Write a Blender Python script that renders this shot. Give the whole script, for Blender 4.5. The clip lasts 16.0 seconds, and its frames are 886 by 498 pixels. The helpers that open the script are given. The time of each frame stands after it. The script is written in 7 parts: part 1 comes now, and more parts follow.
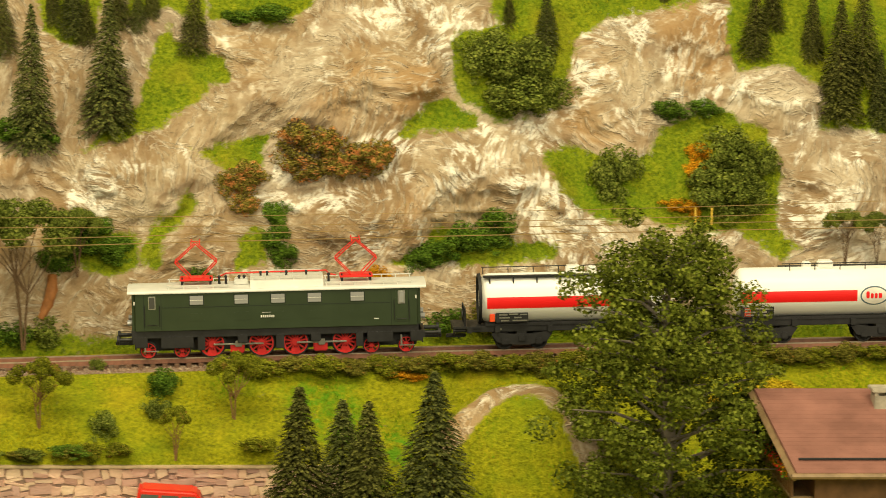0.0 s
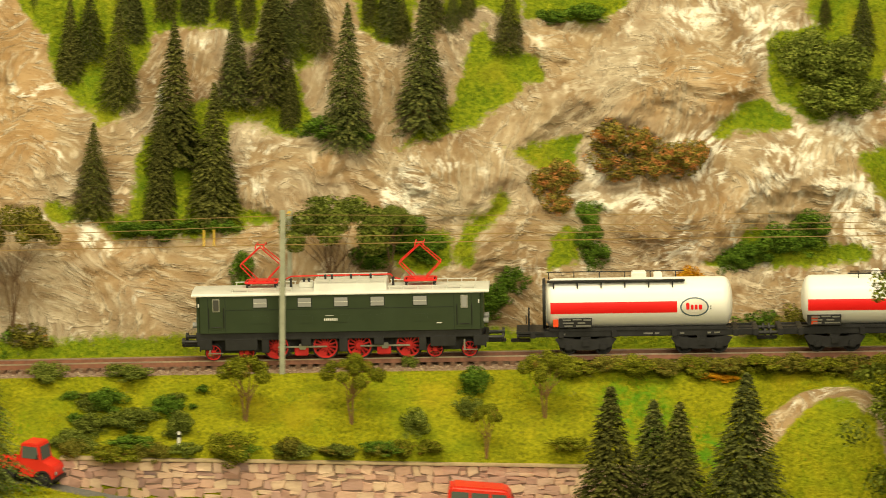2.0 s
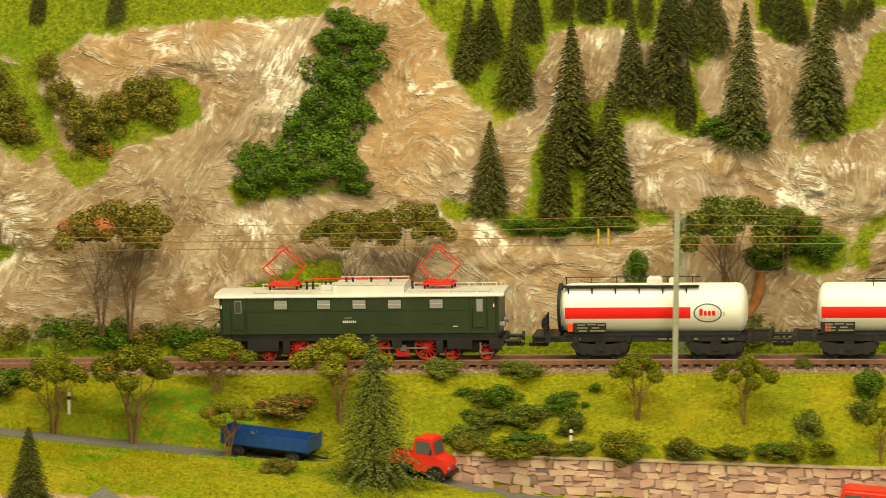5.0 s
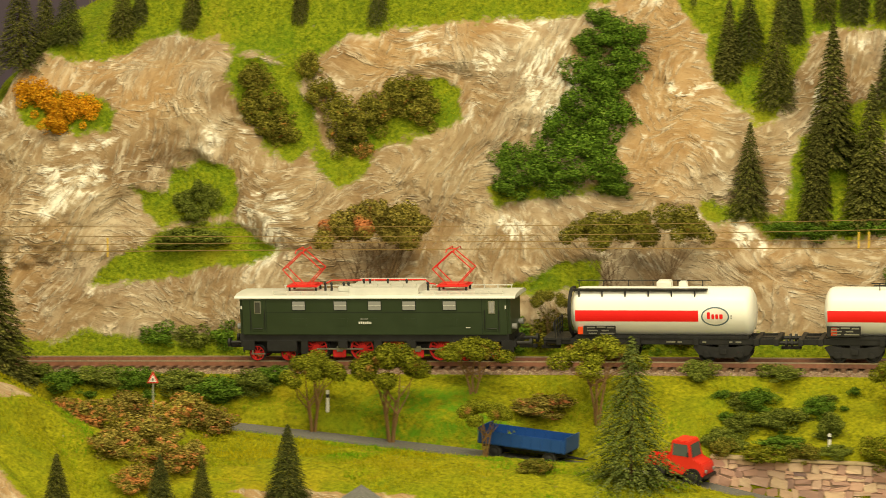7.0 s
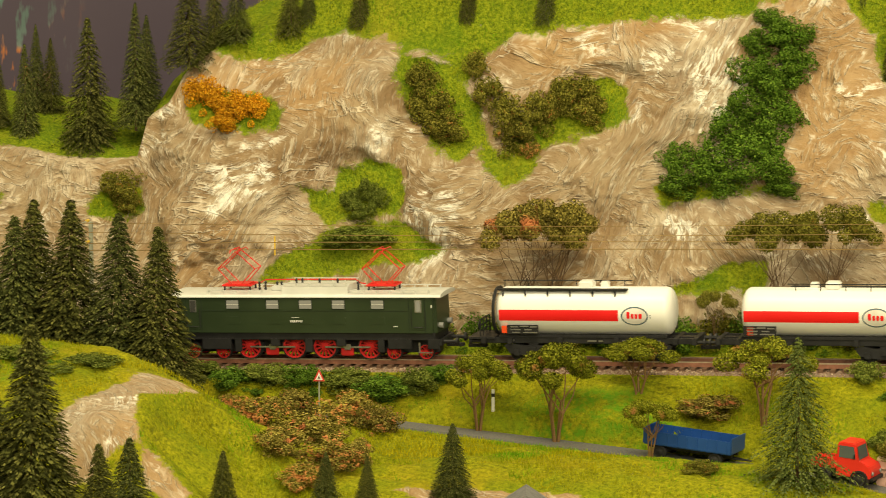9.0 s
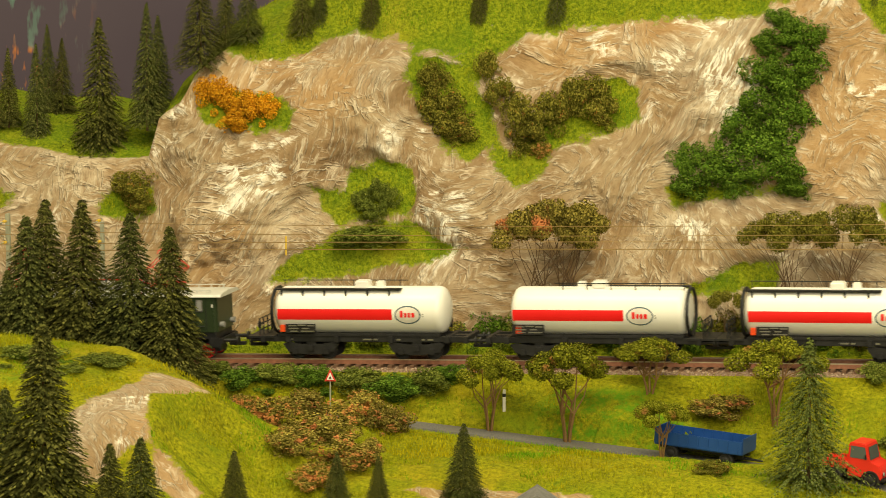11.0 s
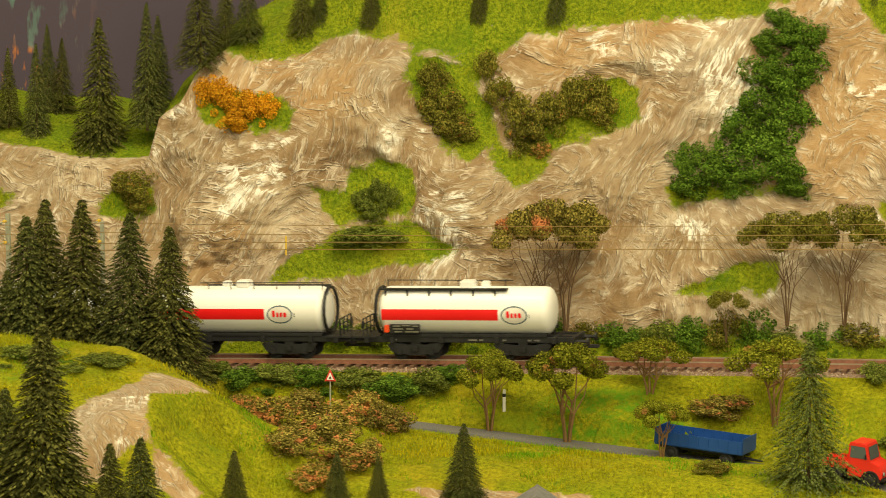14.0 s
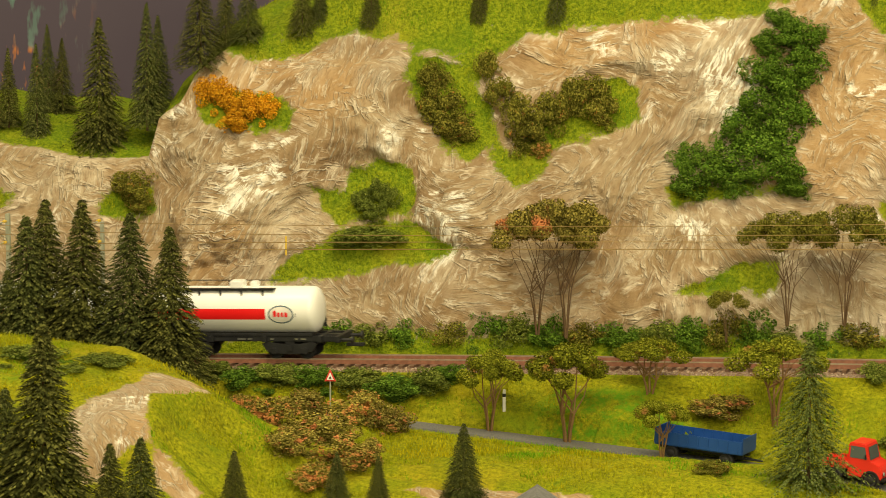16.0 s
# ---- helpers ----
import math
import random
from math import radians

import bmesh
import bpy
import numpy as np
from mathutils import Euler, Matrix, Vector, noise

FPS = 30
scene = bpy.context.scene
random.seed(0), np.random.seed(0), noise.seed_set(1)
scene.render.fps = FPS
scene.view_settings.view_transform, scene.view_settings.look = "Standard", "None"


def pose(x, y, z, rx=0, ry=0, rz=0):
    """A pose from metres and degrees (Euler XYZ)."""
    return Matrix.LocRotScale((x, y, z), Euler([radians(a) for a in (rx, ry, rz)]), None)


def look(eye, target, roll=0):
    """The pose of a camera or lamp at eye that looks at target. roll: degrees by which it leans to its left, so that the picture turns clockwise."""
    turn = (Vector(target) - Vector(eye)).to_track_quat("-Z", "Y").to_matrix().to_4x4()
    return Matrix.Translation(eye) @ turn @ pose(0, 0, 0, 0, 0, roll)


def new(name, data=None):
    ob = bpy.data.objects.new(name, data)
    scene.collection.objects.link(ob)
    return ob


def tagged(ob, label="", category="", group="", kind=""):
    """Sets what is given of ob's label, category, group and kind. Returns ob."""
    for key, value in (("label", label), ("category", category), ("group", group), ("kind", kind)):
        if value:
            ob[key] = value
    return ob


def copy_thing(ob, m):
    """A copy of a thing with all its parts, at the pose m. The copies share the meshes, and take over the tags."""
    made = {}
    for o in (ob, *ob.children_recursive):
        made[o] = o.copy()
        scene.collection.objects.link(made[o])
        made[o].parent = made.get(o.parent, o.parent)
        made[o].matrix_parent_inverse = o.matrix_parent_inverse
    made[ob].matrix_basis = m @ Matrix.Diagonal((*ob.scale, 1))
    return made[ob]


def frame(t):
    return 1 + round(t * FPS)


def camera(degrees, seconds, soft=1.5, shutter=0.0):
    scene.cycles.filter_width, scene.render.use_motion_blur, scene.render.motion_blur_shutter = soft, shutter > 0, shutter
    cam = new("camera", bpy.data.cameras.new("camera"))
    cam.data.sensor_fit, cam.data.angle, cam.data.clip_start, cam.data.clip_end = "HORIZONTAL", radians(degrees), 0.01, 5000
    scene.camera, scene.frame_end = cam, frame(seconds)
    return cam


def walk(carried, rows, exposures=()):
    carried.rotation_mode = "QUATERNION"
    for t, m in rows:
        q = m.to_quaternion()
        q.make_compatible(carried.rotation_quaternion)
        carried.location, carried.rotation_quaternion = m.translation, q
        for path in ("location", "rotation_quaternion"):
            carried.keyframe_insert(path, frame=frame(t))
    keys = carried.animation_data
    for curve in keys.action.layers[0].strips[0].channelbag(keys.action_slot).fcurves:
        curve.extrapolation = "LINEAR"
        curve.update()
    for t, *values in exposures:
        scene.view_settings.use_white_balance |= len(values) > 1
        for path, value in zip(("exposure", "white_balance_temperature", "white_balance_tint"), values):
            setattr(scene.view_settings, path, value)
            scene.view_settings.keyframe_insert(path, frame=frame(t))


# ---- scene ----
# ---- camera ----
EYE = 0.37
cam = camera(14.89, 16.0, soft=0.9, shutter=0.5)
ROWS = [
    (0.0, -3.484, -7.876, 0.678), (0.5, -2.384, -7.888, 0.640), (1.0, -0.948, -7.905, 0.587),
    (1.5, 0.394, -7.923, 0.540), (2.0, 1.844, -7.937, 0.490), (2.5, 3.018, -7.947, 0.445),
    (3.0, 4.231, -7.964, 0.402), (3.5, 5.324, -7.974, 0.360), (4.0, 6.537, -7.980, 0.319),
    (4.2, 6.980, -7.986, 0.299), (6.3, 11.289, -7.986, 0.172), (6.5, 11.798, -7.988, 0.152),
    (7.0, 12.974, -7.992, 0.109), (7.5, 13.831, -7.997, 0.075), (8.0, 14.600, -7.999, 0.049),
    (8.5, 15.328, -8.001, 0.021), (9.0, 15.809, -8.003, 0.001), (9.2, 15.937, -8.003, 0.0),
    (9.6, 16.0, -8.002, 0.0), (16.0, 16.0, -8.002, 0.0),
]
# the tripod stands still, the head only pans
walk(cam, [(t, pose(0, 0, EYE, 0, 0, yaw) @ pose(0, 0, 0, 90 + pitch, 0, 0) @ pose(0, 0, 0, 0, 0, roll)) for t, yaw, pitch, roll in ROWS])

# ---- light ----
world = bpy.data.worlds.new("hall")
scene.world = world
world.use_nodes = True
world.node_tree.nodes["Background"].inputs[0].default_value = (1.0, 0.86, 0.52, 1)
world.node_tree.nodes["Background"].inputs[1].default_value = 0.42


def area_lamp(name, eye, target, sx, sy, watts, colour):
    lamp = bpy.data.lights.new(name, "AREA")
    lamp.shape, lamp.size, lamp.size_y, lamp.energy, lamp.color = "RECTANGLE", sx, sy, watts, colour
    ob = new(name, lamp)
    ob.matrix_world = look(eye, target)
    return ob


area_lamp("layout_light", (-0.35, 1.35, 1.55), (-0.2, 2.1, 0.05), 2.2, 0.25, 36, (0.98, 0.85, 0.52))
# unseen fill lamp, added at front right to brighten foreground and tank sides
area_lamp("hall_light", (0.7, -0.4, 1.25), (0.12, 2.0, 0.0), 1.6, 1.0, 45, (0.98, 0.87, 0.57))
scene.view_settings.exposure = 0.0

# ---- material kit ----


class Kit:
    """A node material under construction."""

    def __init__(self, name, rough=0.8, metal=0.0, spec=0.3):
        self.mat = bpy.data.materials.new(name)
        self.mat.use_nodes = True
        self.tree = self.mat.node_tree
        self.bsdf = self.tree.nodes["Principled BSDF"]
        self.bsdf.inputs["Roughness"].default_value = rough
        self.bsdf.inputs["Metallic"].default_value = metal
        self.bsdf.inputs["Specular IOR Level"].default_value = spec

    def node(self, kind, **props):
        n = self.tree.nodes.new(kind)
        for key, value in props.items():
            if key in n.inputs:
                n.inputs[key].default_value = value
        return n

    def link(self, a, b):
        self.tree.links.new(a, b)

    def coords(self, scale=(1, 1, 1), turn=(0, 0, 0)):
        tc, mp = self.node("ShaderNodeTexCoord"), self.node("ShaderNodeMapping")
        mp.inputs["Scale"].default_value, mp.inputs["Rotation"].default_value = scale, turn
        self.link(tc.outputs["Object"], mp.inputs["Vector"])
        return mp.outputs["Vector"]

    def noise(self, vec, scale, detail=4.0, rough=0.55, distort=0.0):
        n = self.node("ShaderNodeTexNoise", Scale=scale, Detail=detail, Roughness=rough, Distortion=distort)
        self.link(vec, n.inputs["Vector"])
        return n.outputs["Fac"]

    def ramp(self, fac, stops):
        r = self.node("ShaderNodeValToRGB")
        while len(r.color_ramp.elements) < len(stops):
            r.color_ramp.elements.new(0.5)
        for e, (p, c) in zip(r.color_ramp.elements, stops):
            e.position, e.color = p, (*c, 1) if len(c) == 3 else c
        self.link(fac, r.inputs["Fac"])
        return r.outputs["Color"]

    def grey(self, fac, lo, hi):
        m = self.node("ShaderNodeMapRange")
        m.inputs["From Min"].default_value, m.inputs["From Max"].default_value = lo, hi
        self.link(fac, m.inputs["Value"])
        return m.outputs["Result"]

    def mix(self, fac, a, b, mode="MIX"):
        m = self.node("ShaderNodeMix")
        m.data_type, m.blend_type = "RGBA", mode
        for value, socket in ((fac, m.inputs[0]), (a, m.inputs[6]), (b, m.inputs[7])):
            if isinstance(value, (int, float)):
                socket.default_value = value
            elif isinstance(value, tuple):
                socket.default_value = (*value, 1)
            else:
                self.link(value, socket)
        return m.outputs[2]

    def math(self, op, a, b=0.0):
        m = self.node("ShaderNodeMath")
        m.operation = op
        for value, socket in ((a, m.inputs[0]), (b, m.inputs[1])):
            if isinstance(value, (int, float)):
                socket.default_value = value
            else:
                self.link(value, socket)
        return m.outputs[0]

    def attribute(self, name):
        n = self.node("ShaderNodeAttribute")
        n.attribute_name = name
        return n.outputs["Fac"]

    def random(self):
        return self.node("ShaderNodeObjectInfo").outputs["Random"]

    def island(self):
        return self.node("ShaderNodeNewGeometry").outputs["Random Per Island"]

    def colour(self, socket):
        if isinstance(socket, tuple):
            self.bsdf.inputs["Base Color"].default_value = (*socket, 1)
        else:
            self.link(socket, self.bsdf.inputs["Base Color"])
        return self

    def bump(self, fac, strength, distance):
        b = self.node("ShaderNodeBump", Strength=strength, Distance=distance)
        self.link(fac, b.inputs["Height"])
        old = self.bsdf.inputs["Normal"]
        if old.is_linked:
            self.link(old.links[0].from_socket, b.inputs["Normal"])
        self.link(b.outputs["Normal"], old)
        return self


def paint(name, rgb, rough=0.45, metal=0.0, vary=0.12, scale=120, spec=0.4):
    """Painted model plastic or metal: a base colour with faint dust and handling marks."""
    k = Kit(name, rough, metal, spec)
    v = k.coords()
    dark = tuple(c * (1 - vary) for c in rgb)
    light = tuple(min(1, c * (1 + vary * 0.6) + 0.004) for c in rgb)
    k.colour(k.ramp(k.noise(v, scale, 5), [(0.3, dark), (0.7, light)]))
    k.link(k.grey(k.noise(v, scale * 3, 3), -0.6, 1.6), k.bsdf.inputs["Roughness"]) if vary > 0.2 else None
    return k.bump(k.noise(v, scale * 12, 2), 0.05, 0.0003).mat


def leafy(name, dark, mid, light, fleck=None, fleck_at=0.8, grain=3.2):
    """Foam or flock foliage: each flake its own shade."""
    k = Kit(name, 0.9, 0, 0.06)
    v = k.coords()
    stops = [(0.0, tuple(c * 0.55 for c in dark)), (0.25, dark), (0.6, mid), (0.95, tuple(c * 0.92 for c in light))]
    base = k.ramp(k.island(), stops)
    patch = k.noise(v, grain, 3)
    base = k.mix(k.math("MULTIPLY", k.grey(patch, 0.45, 0.75), 0.6), base, tuple(c * 0.7 for c in mid))
    if fleck:
        spots = k.noise(v, grain * 1.3, 2, 0.5)
        base = k.mix(k.grey(spots, fleck_at - 0.28, fleck_at - 0.2), base, fleck)
    tone = k.math("MULTIPLY_ADD", k.random(), 0.35)
    tone.node.inputs[2].default_value = 0.82
    hsv = k.node("ShaderNodeHueSaturation")
    k.link(tone, hsv.inputs["Value"])
    k.link(base, hsv.inputs["Color"])
    k.colour(hsv.outputs["Color"])
    return k.mat


def static_grass(name, straw, green, lush):
    """Fibres whose shade drifts across the meadow."""
    k = Kit(name, 0.9, 0, 0.06)
    v = k.coords()
    base = k.mix(k.grey(k.noise(v, 17, 3, 0.6), 0.42, 0.60), straw, green)
    base = k.mix(k.math("MULTIPLY", k.grey(k.noise(v, 13, 4, 0.65, 0.5), 0.50, 0.60), 0.9), base, lush)
    base = k.mix(k.math("MULTIPLY", k.grey(k.noise(v, 70, 4, 0.7), 0.48, 0.66), 0.36), base, tuple(c * 0.42 for c in green))
    tone = k.math("MULTIPLY_ADD", k.island(), 0.5)
    tone.node.inputs[2].default_value = 0.75
    hsv = k.node("ShaderNodeHueSaturation")
    k.link(tone, hsv.inputs["Value"])
    k.link(base, hsv.inputs["Color"])
    k.colour(hsv.outputs["Color"])
    return k.mat


def rock_and_turf(name, turf_a, turf_b, turf_c, lying=False):
    """Modelled plaster rock with brushed washes, and scattered turf where the attribute 'turf' says so."""
    k = Kit(name, 0.85, 0, 0.12)
    v = k.coords()
    wn = k.node("ShaderNodeTexNoise", Scale=7.0, Detail=2.0)
    k.link(v, wn.inputs["Vector"])

    def bent(amount):
        d = k.node("ShaderNodeVectorMath")
        d.operation = "MULTIPLY_ADD"
        k.link(wn.outputs["Color"], d.inputs[0])
        d.inputs[1].default_value = (amount, amount, amount)
        k.link(v, d.inputs[2])
        return d.outputs["Vector"]

    def combed(angle, amount, fine, long, lines):
        """Plaster combed in one direction: fibrous grain, and thin raised lines along the strokes."""
        turn = k.node("ShaderNodeVectorRotate")
        turn.rotation_type = "Z_AXIS" if lying else "Y_AXIS"
        k.link(bent(amount), turn.inputs["Vector"])
        turn.inputs["Angle"].default_value = angle
        comb = k.node("ShaderNodeMapping")
        comb.inputs["Scale"].default_value = (long, 1.0, long) if lying else (long, long, 1.0)
        k.link(turn.outputs["Vector"], comb.inputs["Vector"])
        grain = k.noise(comb.outputs["Vector"], fine, 4, 0.68)
        axes = k.node("ShaderNodeSeparateXYZ")
        k.link(turn.outputs["Vector"], axes.inputs[0])
        across = k.math("MULTIPLY", axes.outputs[1 if lying else 2], lines)
        across = k.math("ADD", across, k.math("MULTIPLY", k.noise(comb.outputs["Vector"], fine * 0.30, 4, 0.65), 9.0))
        wave = k.math("PINGPONG", across, 1.0)
        return grain, k.math("MULTIPLY", k.grey(wave, 0.66, 0.98), k.grey(grain, 0.40, 0.56))

    def patches(seed_shift, scale):
        m = k.node("ShaderNodeMapping")
        m.inputs["Location"].default_value = (seed_shift, 0, seed_shift * 1.7)
        k.link(bent(0.05), m.inputs["Vector"])
        return k.noise(m.outputs["Vector"], scale, 3, 0.6, 0.4)

    layers = [combed(a, b, f, g, n) for a, b, f, g, n in ((-0.10, 0.10, 270, 0.24, 230), (0.40, 0.12, 290, 0.26, 250), (-0.60, 0.12, 300, 0.26, 260), (1.20, 0.11, 280, 0.24, 250))]
    stroke, line = layers[0]
    for n, (grain, lines) in enumerate(layers[1:]):
        where = k.grey(patches(3.1 * n + 1.3, 18), 0.495, 0.53)
        stroke, line = k.mix(where, stroke, grain), k.mix(where, line, lines)
    shade = patches(7.7, 17)
    crest = k.grey(stroke, 0.53, 0.64)
    groove = k.grey(stroke, 0.46, 0.34)

    def wrinkles(scale, bendy, squash, gate_scale, lo):
        """Thin raised lines of plaster left by the edge of the brush, in patches."""
        m = k.node("ShaderNodeMapping")
        m.inputs["Scale"].default_value = squash
        m.inputs["Rotation"].default_value = (0, 0.5, 0)
        k.link(bent(bendy), m.inputs["Vector"])
        n = k.noise(m.outputs["Vector"], scale, 3, 0.55, 0.6)
        line = k.grey(k.math("ABSOLUTE", k.math("SUBTRACT", n, 0.5)), 0.022, 0.004)
        return k.math("MULTIPLY", line, k.grey(k.noise(v, gate_scale, 2), lo, lo + 0.12))

    edge_line = k.math("MAXIMUM", wrinkles(58, 0.06, (0.5, 1.0, 1.3), 24, 0.50), line)
    big = k.noise(v, 6.5, 3, 0.5, 0.6)
    mid = k.math("ADD", k.math("MULTIPLY", k.noise(v, 19, 5, 0.62, 0.7), 0.80), k.math("MULTIPLY", shade, 0.20))
    col = k.ramp(mid, [(0.34, (0.18, 0.112, 0.056)), (0.46, (0.275, 0.188, 0.102)), (0.57, (0.355, 0.265, 0.160)), (0.70, (0.45, 0.355, 0.235))])
    col = k.mix(k.math("MULTIPLY", k.grey(k.math("ADD", big, k.math("MULTIPLY", k.attribute("ochre"), 0.16)), 0.52, 0.68), 0.48), col, (0.47, 0.285, 0.125))
    cool = k.noise(v, 12, 4, 0.55, 0.3)
    col = k.mix(k.math("MULTIPLY", k.grey(cool, 0.50, 0.62), 0.60), col, (0.38, 0.315, 0.235))
    pale = k.noise(v, 16, 5, 0.62, 0.4)
    col = k.mix(k.math("MULTIPLY", k.grey(k.math("ADD", pale, k.math("MULTIPLY", k.attribute("chalk"), 0.12)), 0.55, 0.70), 0.62), col, (0.62, 0.53, 0.40))
    col = k.mix(k.math("MULTIPLY", groove, 0.42), col, (0.22, 0.125, 0.058))
    col = k.mix(k.math("MULTIPLY", crest, 0.50), col, (0.68, 0.60, 0.47))
    col = k.mix(k.math("MULTIPLY", edge_line, 0.74), col, (0.72, 0.61, 0.46))
    chalk = k.math("MULTIPLY", k.grey(k.math("ADD", stroke, k.math("MULTIPLY", edge_line, 0.2)), 0.46, 0.55), k.grey(k.math("ADD", k.noise(v, 34, 5, 0.65, 0.5), k.math("MULTIPLY", k.attribute("chalk"), 0.155)), 0.60, 0.69))
    col = k.mix(k.math("MULTIPLY", chalk, 0.85), col, (0.90, 0.86, 0.76))
    # turf
    fine = k.noise(v, 420, 3, 0.7)
    soft = k.noise(v, 30, 3)
    turf = k.ramp(fine, [(0.32, turf_a), (0.52, turf_b), (0.72, turf_c)])
    turf = k.mix(k.math("MULTIPLY", k.grey(soft, 0.48, 0.72), 0.55), turf, (turf_b[0] * 0.42, turf_b[1] * 0.72, turf_b[2] * 0.7))
    turf = k.mix(k.math("MULTIPLY", k.grey(k.noise(v, 19, 3, 0.6), 0.56, 0.70), 0.5), turf, (turf_c[0] * 1.05, turf_c[1] * 0.86, turf_c[2]))
    turf = k.mix(k.math("MULTIPLY", k.grey(k.noise(v, 75, 4, 0.7), 0.50, 0.66), 0.32), turf, (turf_a[0] * 0.9, turf_a[1] * 0.95, turf_a[2]))
    turf = k.mix(k.math("MULTIPLY", k.attribute("lush"), k.grey(k.noise(v, 90, 4, 0.75), 0.44, 0.60)), turf, (0.11, 0.26, 0.008))
    edge = k.math("ADD", k.math("MULTIPLY", k.math("SUBTRACT", k.noise(v, 210, 4, 0.8), 0.5), 1.5), k.math("MULTIPLY", k.math("SUBTRACT", k.noise(v, 42, 3, 0.6), 0.5), 0.9))
    mask = k.grey(k.math("ADD", k.attribute("turf"), edge), 0.36, 0.70)
    k.colour(k.mix(mask, col, turf))
    relief = k.mix(mask, k.math("ADD", stroke, k.math("MULTIPLY", edge_line, 0.45)), fine)
    k.bump(relief, 0.9, 0.0028)
    k.bump(k.noise(v, 260, 4, 0.65), 0.35, 0.0012)
    return k.mat


def track_z(x):
    """Height of the rail heads: the line climbs towards +x."""
    return 0.0243 + 0.0291 * x - 0.0093 * x * x


TRACK_Y = 2.03
ROCK = rock_and_turf("plaster_rock_and_turf", (0.075, 0.115, 0.005), (0.195, 0.250, 0.008), (0.34, 0.36, 0.018))
MEADOW = rock_and_turf("meadow_turf", (0.13, 0.14, 0.005), (0.28, 0.285, 0.007), (0.43, 0.40, 0.014), True)
FIR_DARK = leafy("fir_flock", (0.042, 0.046, 0.011), (0.092, 0.098, 0.022), (0.20, 0.195, 0.046))
FIR_BLUE = leafy("blue_fir_flock", (0.040, 0.048, 0.013), (0.086, 0.100, 0.025), (0.18, 0.185, 0.048))
LEAF_GREEN = leafy("green_foam", (0.046, 0.096, 0.009), (0.10, 0.19, 0.017), (0.19, 0.29, 0.033))
LEAF_OLIVE = leafy("olive_foam", (0.09, 0.09, 0.012), (0.19, 0.18, 0.024), (0.33, 0.295, 0.05), (0.40, 0.17, 0.04), 0.92)
LEAF_RUST = leafy("rust_foam", (0.12, 0.105, 0.018), (0.26, 0.215, 0.042), (0.44, 0.355, 0.080), (0.52, 0.20, 0.075), 0.86, 2.4)
LEAF_BLOSSOM = leafy("blossom_foam", (0.11, 0.100, 0.016), (0.24, 0.200, 0.036), (0.42, 0.335, 0.070), (0.56, 0.24, 0.075), 0.80, 2.2)
LEAF_ORANGE = leafy("orange_flower_foam", (0.48, 0.19, 0.008), (0.74, 0.35, 0.012), (0.80, 0.46, 0.03))
LEAF_LIGHT = leafy("light_green_foam", (0.085, 0.100, 0.007), (0.19, 0.205, 0.013), (0.34, 0.34, 0.03), (0.30, 0.15, 0.04), 0.9)
LEAF_DEEP = leafy("deep_green_foam", (0.078, 0.105, 0.015), (0.155, 0.195, 0.030), (0.28, 0.31, 0.055))
LEAF_SHAGGY = leafy("shaggy_conifer_flock", (0.052, 0.070, 0.015), (0.105, 0.135, 0.030), (0.18, 0.210, 0.052))
LEAF_YELLOW = leafy("yellow_flower_foam", (0.35, 0.24, 0.010), (0.62, 0.45, 0.015), (0.75, 0.58, 0.04))
BARK = paint("bark", (0.16, 0.10, 0.055), 0.9, 0, 0.4, 300, 0.1)
BARK_LIGHT = paint("pale_twig", (0.24, 0.14, 0.06), 0.85, 0, 0.35, 300, 0.1)

# ---- geometry kit ----


def mesh_from(name, verts, faces, material=None, smooth=False):
    me = bpy.data.meshes.new(name)
    me.from_pydata([tuple(map(float, v)) for v in verts], [], [tuple(map(int, f)) for f in faces])
    if material:
        me.materials.append(material)
    if smooth:
        me.polygons.foreach_set("use_smooth", [True] * len(me.polygons))
    me.update()
    return me


def finish(bm, name, material, smooth=False):
    bmesh.ops.recalc_face_normals(bm, faces=bm.faces)
    me = bpy.data.meshes.new(name)
    bm.to_mesh(me)
    bm.free()
    me.materials.append(material)
    if smooth:
        me.polygons.foreach_set("use_smooth", [True] * len(me.polygons))
    return me


def part(name, bm, material, parent=None, label="", smooth=False, m=None):
    """Links a bmesh or a mesh as one object under a thing or a part."""
    me = finish(bm, name, material, smooth) if isinstance(bm, bmesh.types.BMesh) else bm
    ob = new(name, me)
    if parent:
        ob.parent = parent
    if m is not None:
        ob.matrix_basis = m
    return tagged(ob, label)


def thing(name, label, category, group="", m=None):
    ob = new(name)
    ob.empty_display_size = 0.01
    if m is not None:
        ob.matrix_basis = m
    return tagged(ob, label, category, group)


def box(bm, x0, x1, y0, y1, z0, z1, bevel=0.0, m=None):
    r = bmesh.ops.create_cube(bm, size=1)
    vs = r["verts"]
    for v in vs:
        v.co = Vector(((x0 + x1) / 2 + v.co.x * (x1 - x0), (y0 + y1) / 2 + v.co.y * (y1 - y0), (z0 + z1) / 2 + v.co.z * (z1 - z0)))
        if m is not None:
            v.co = m @ v.co
    if bevel:
        es = list({e for v in vs for e in v.link_edges})
        bmesh.ops.bevel(bm, geom=es, offset=bevel, segments=2, affect="EDGES")
    return bm


def cyl(bm, a, b, r, r2=None, n=10):
    a, b = Vector(a), Vector(b)
    d = b - a
    m = Matrix.Translation((a + b) / 2) @ d.to_track_quat("Z", "Y").to_matrix().to_4x4()
    bmesh.ops.create_cone(bm, cap_ends=True, segments=n, radius1=r, radius2=r if r2 is None else r2, depth=d.length, matrix=m)
    return bm


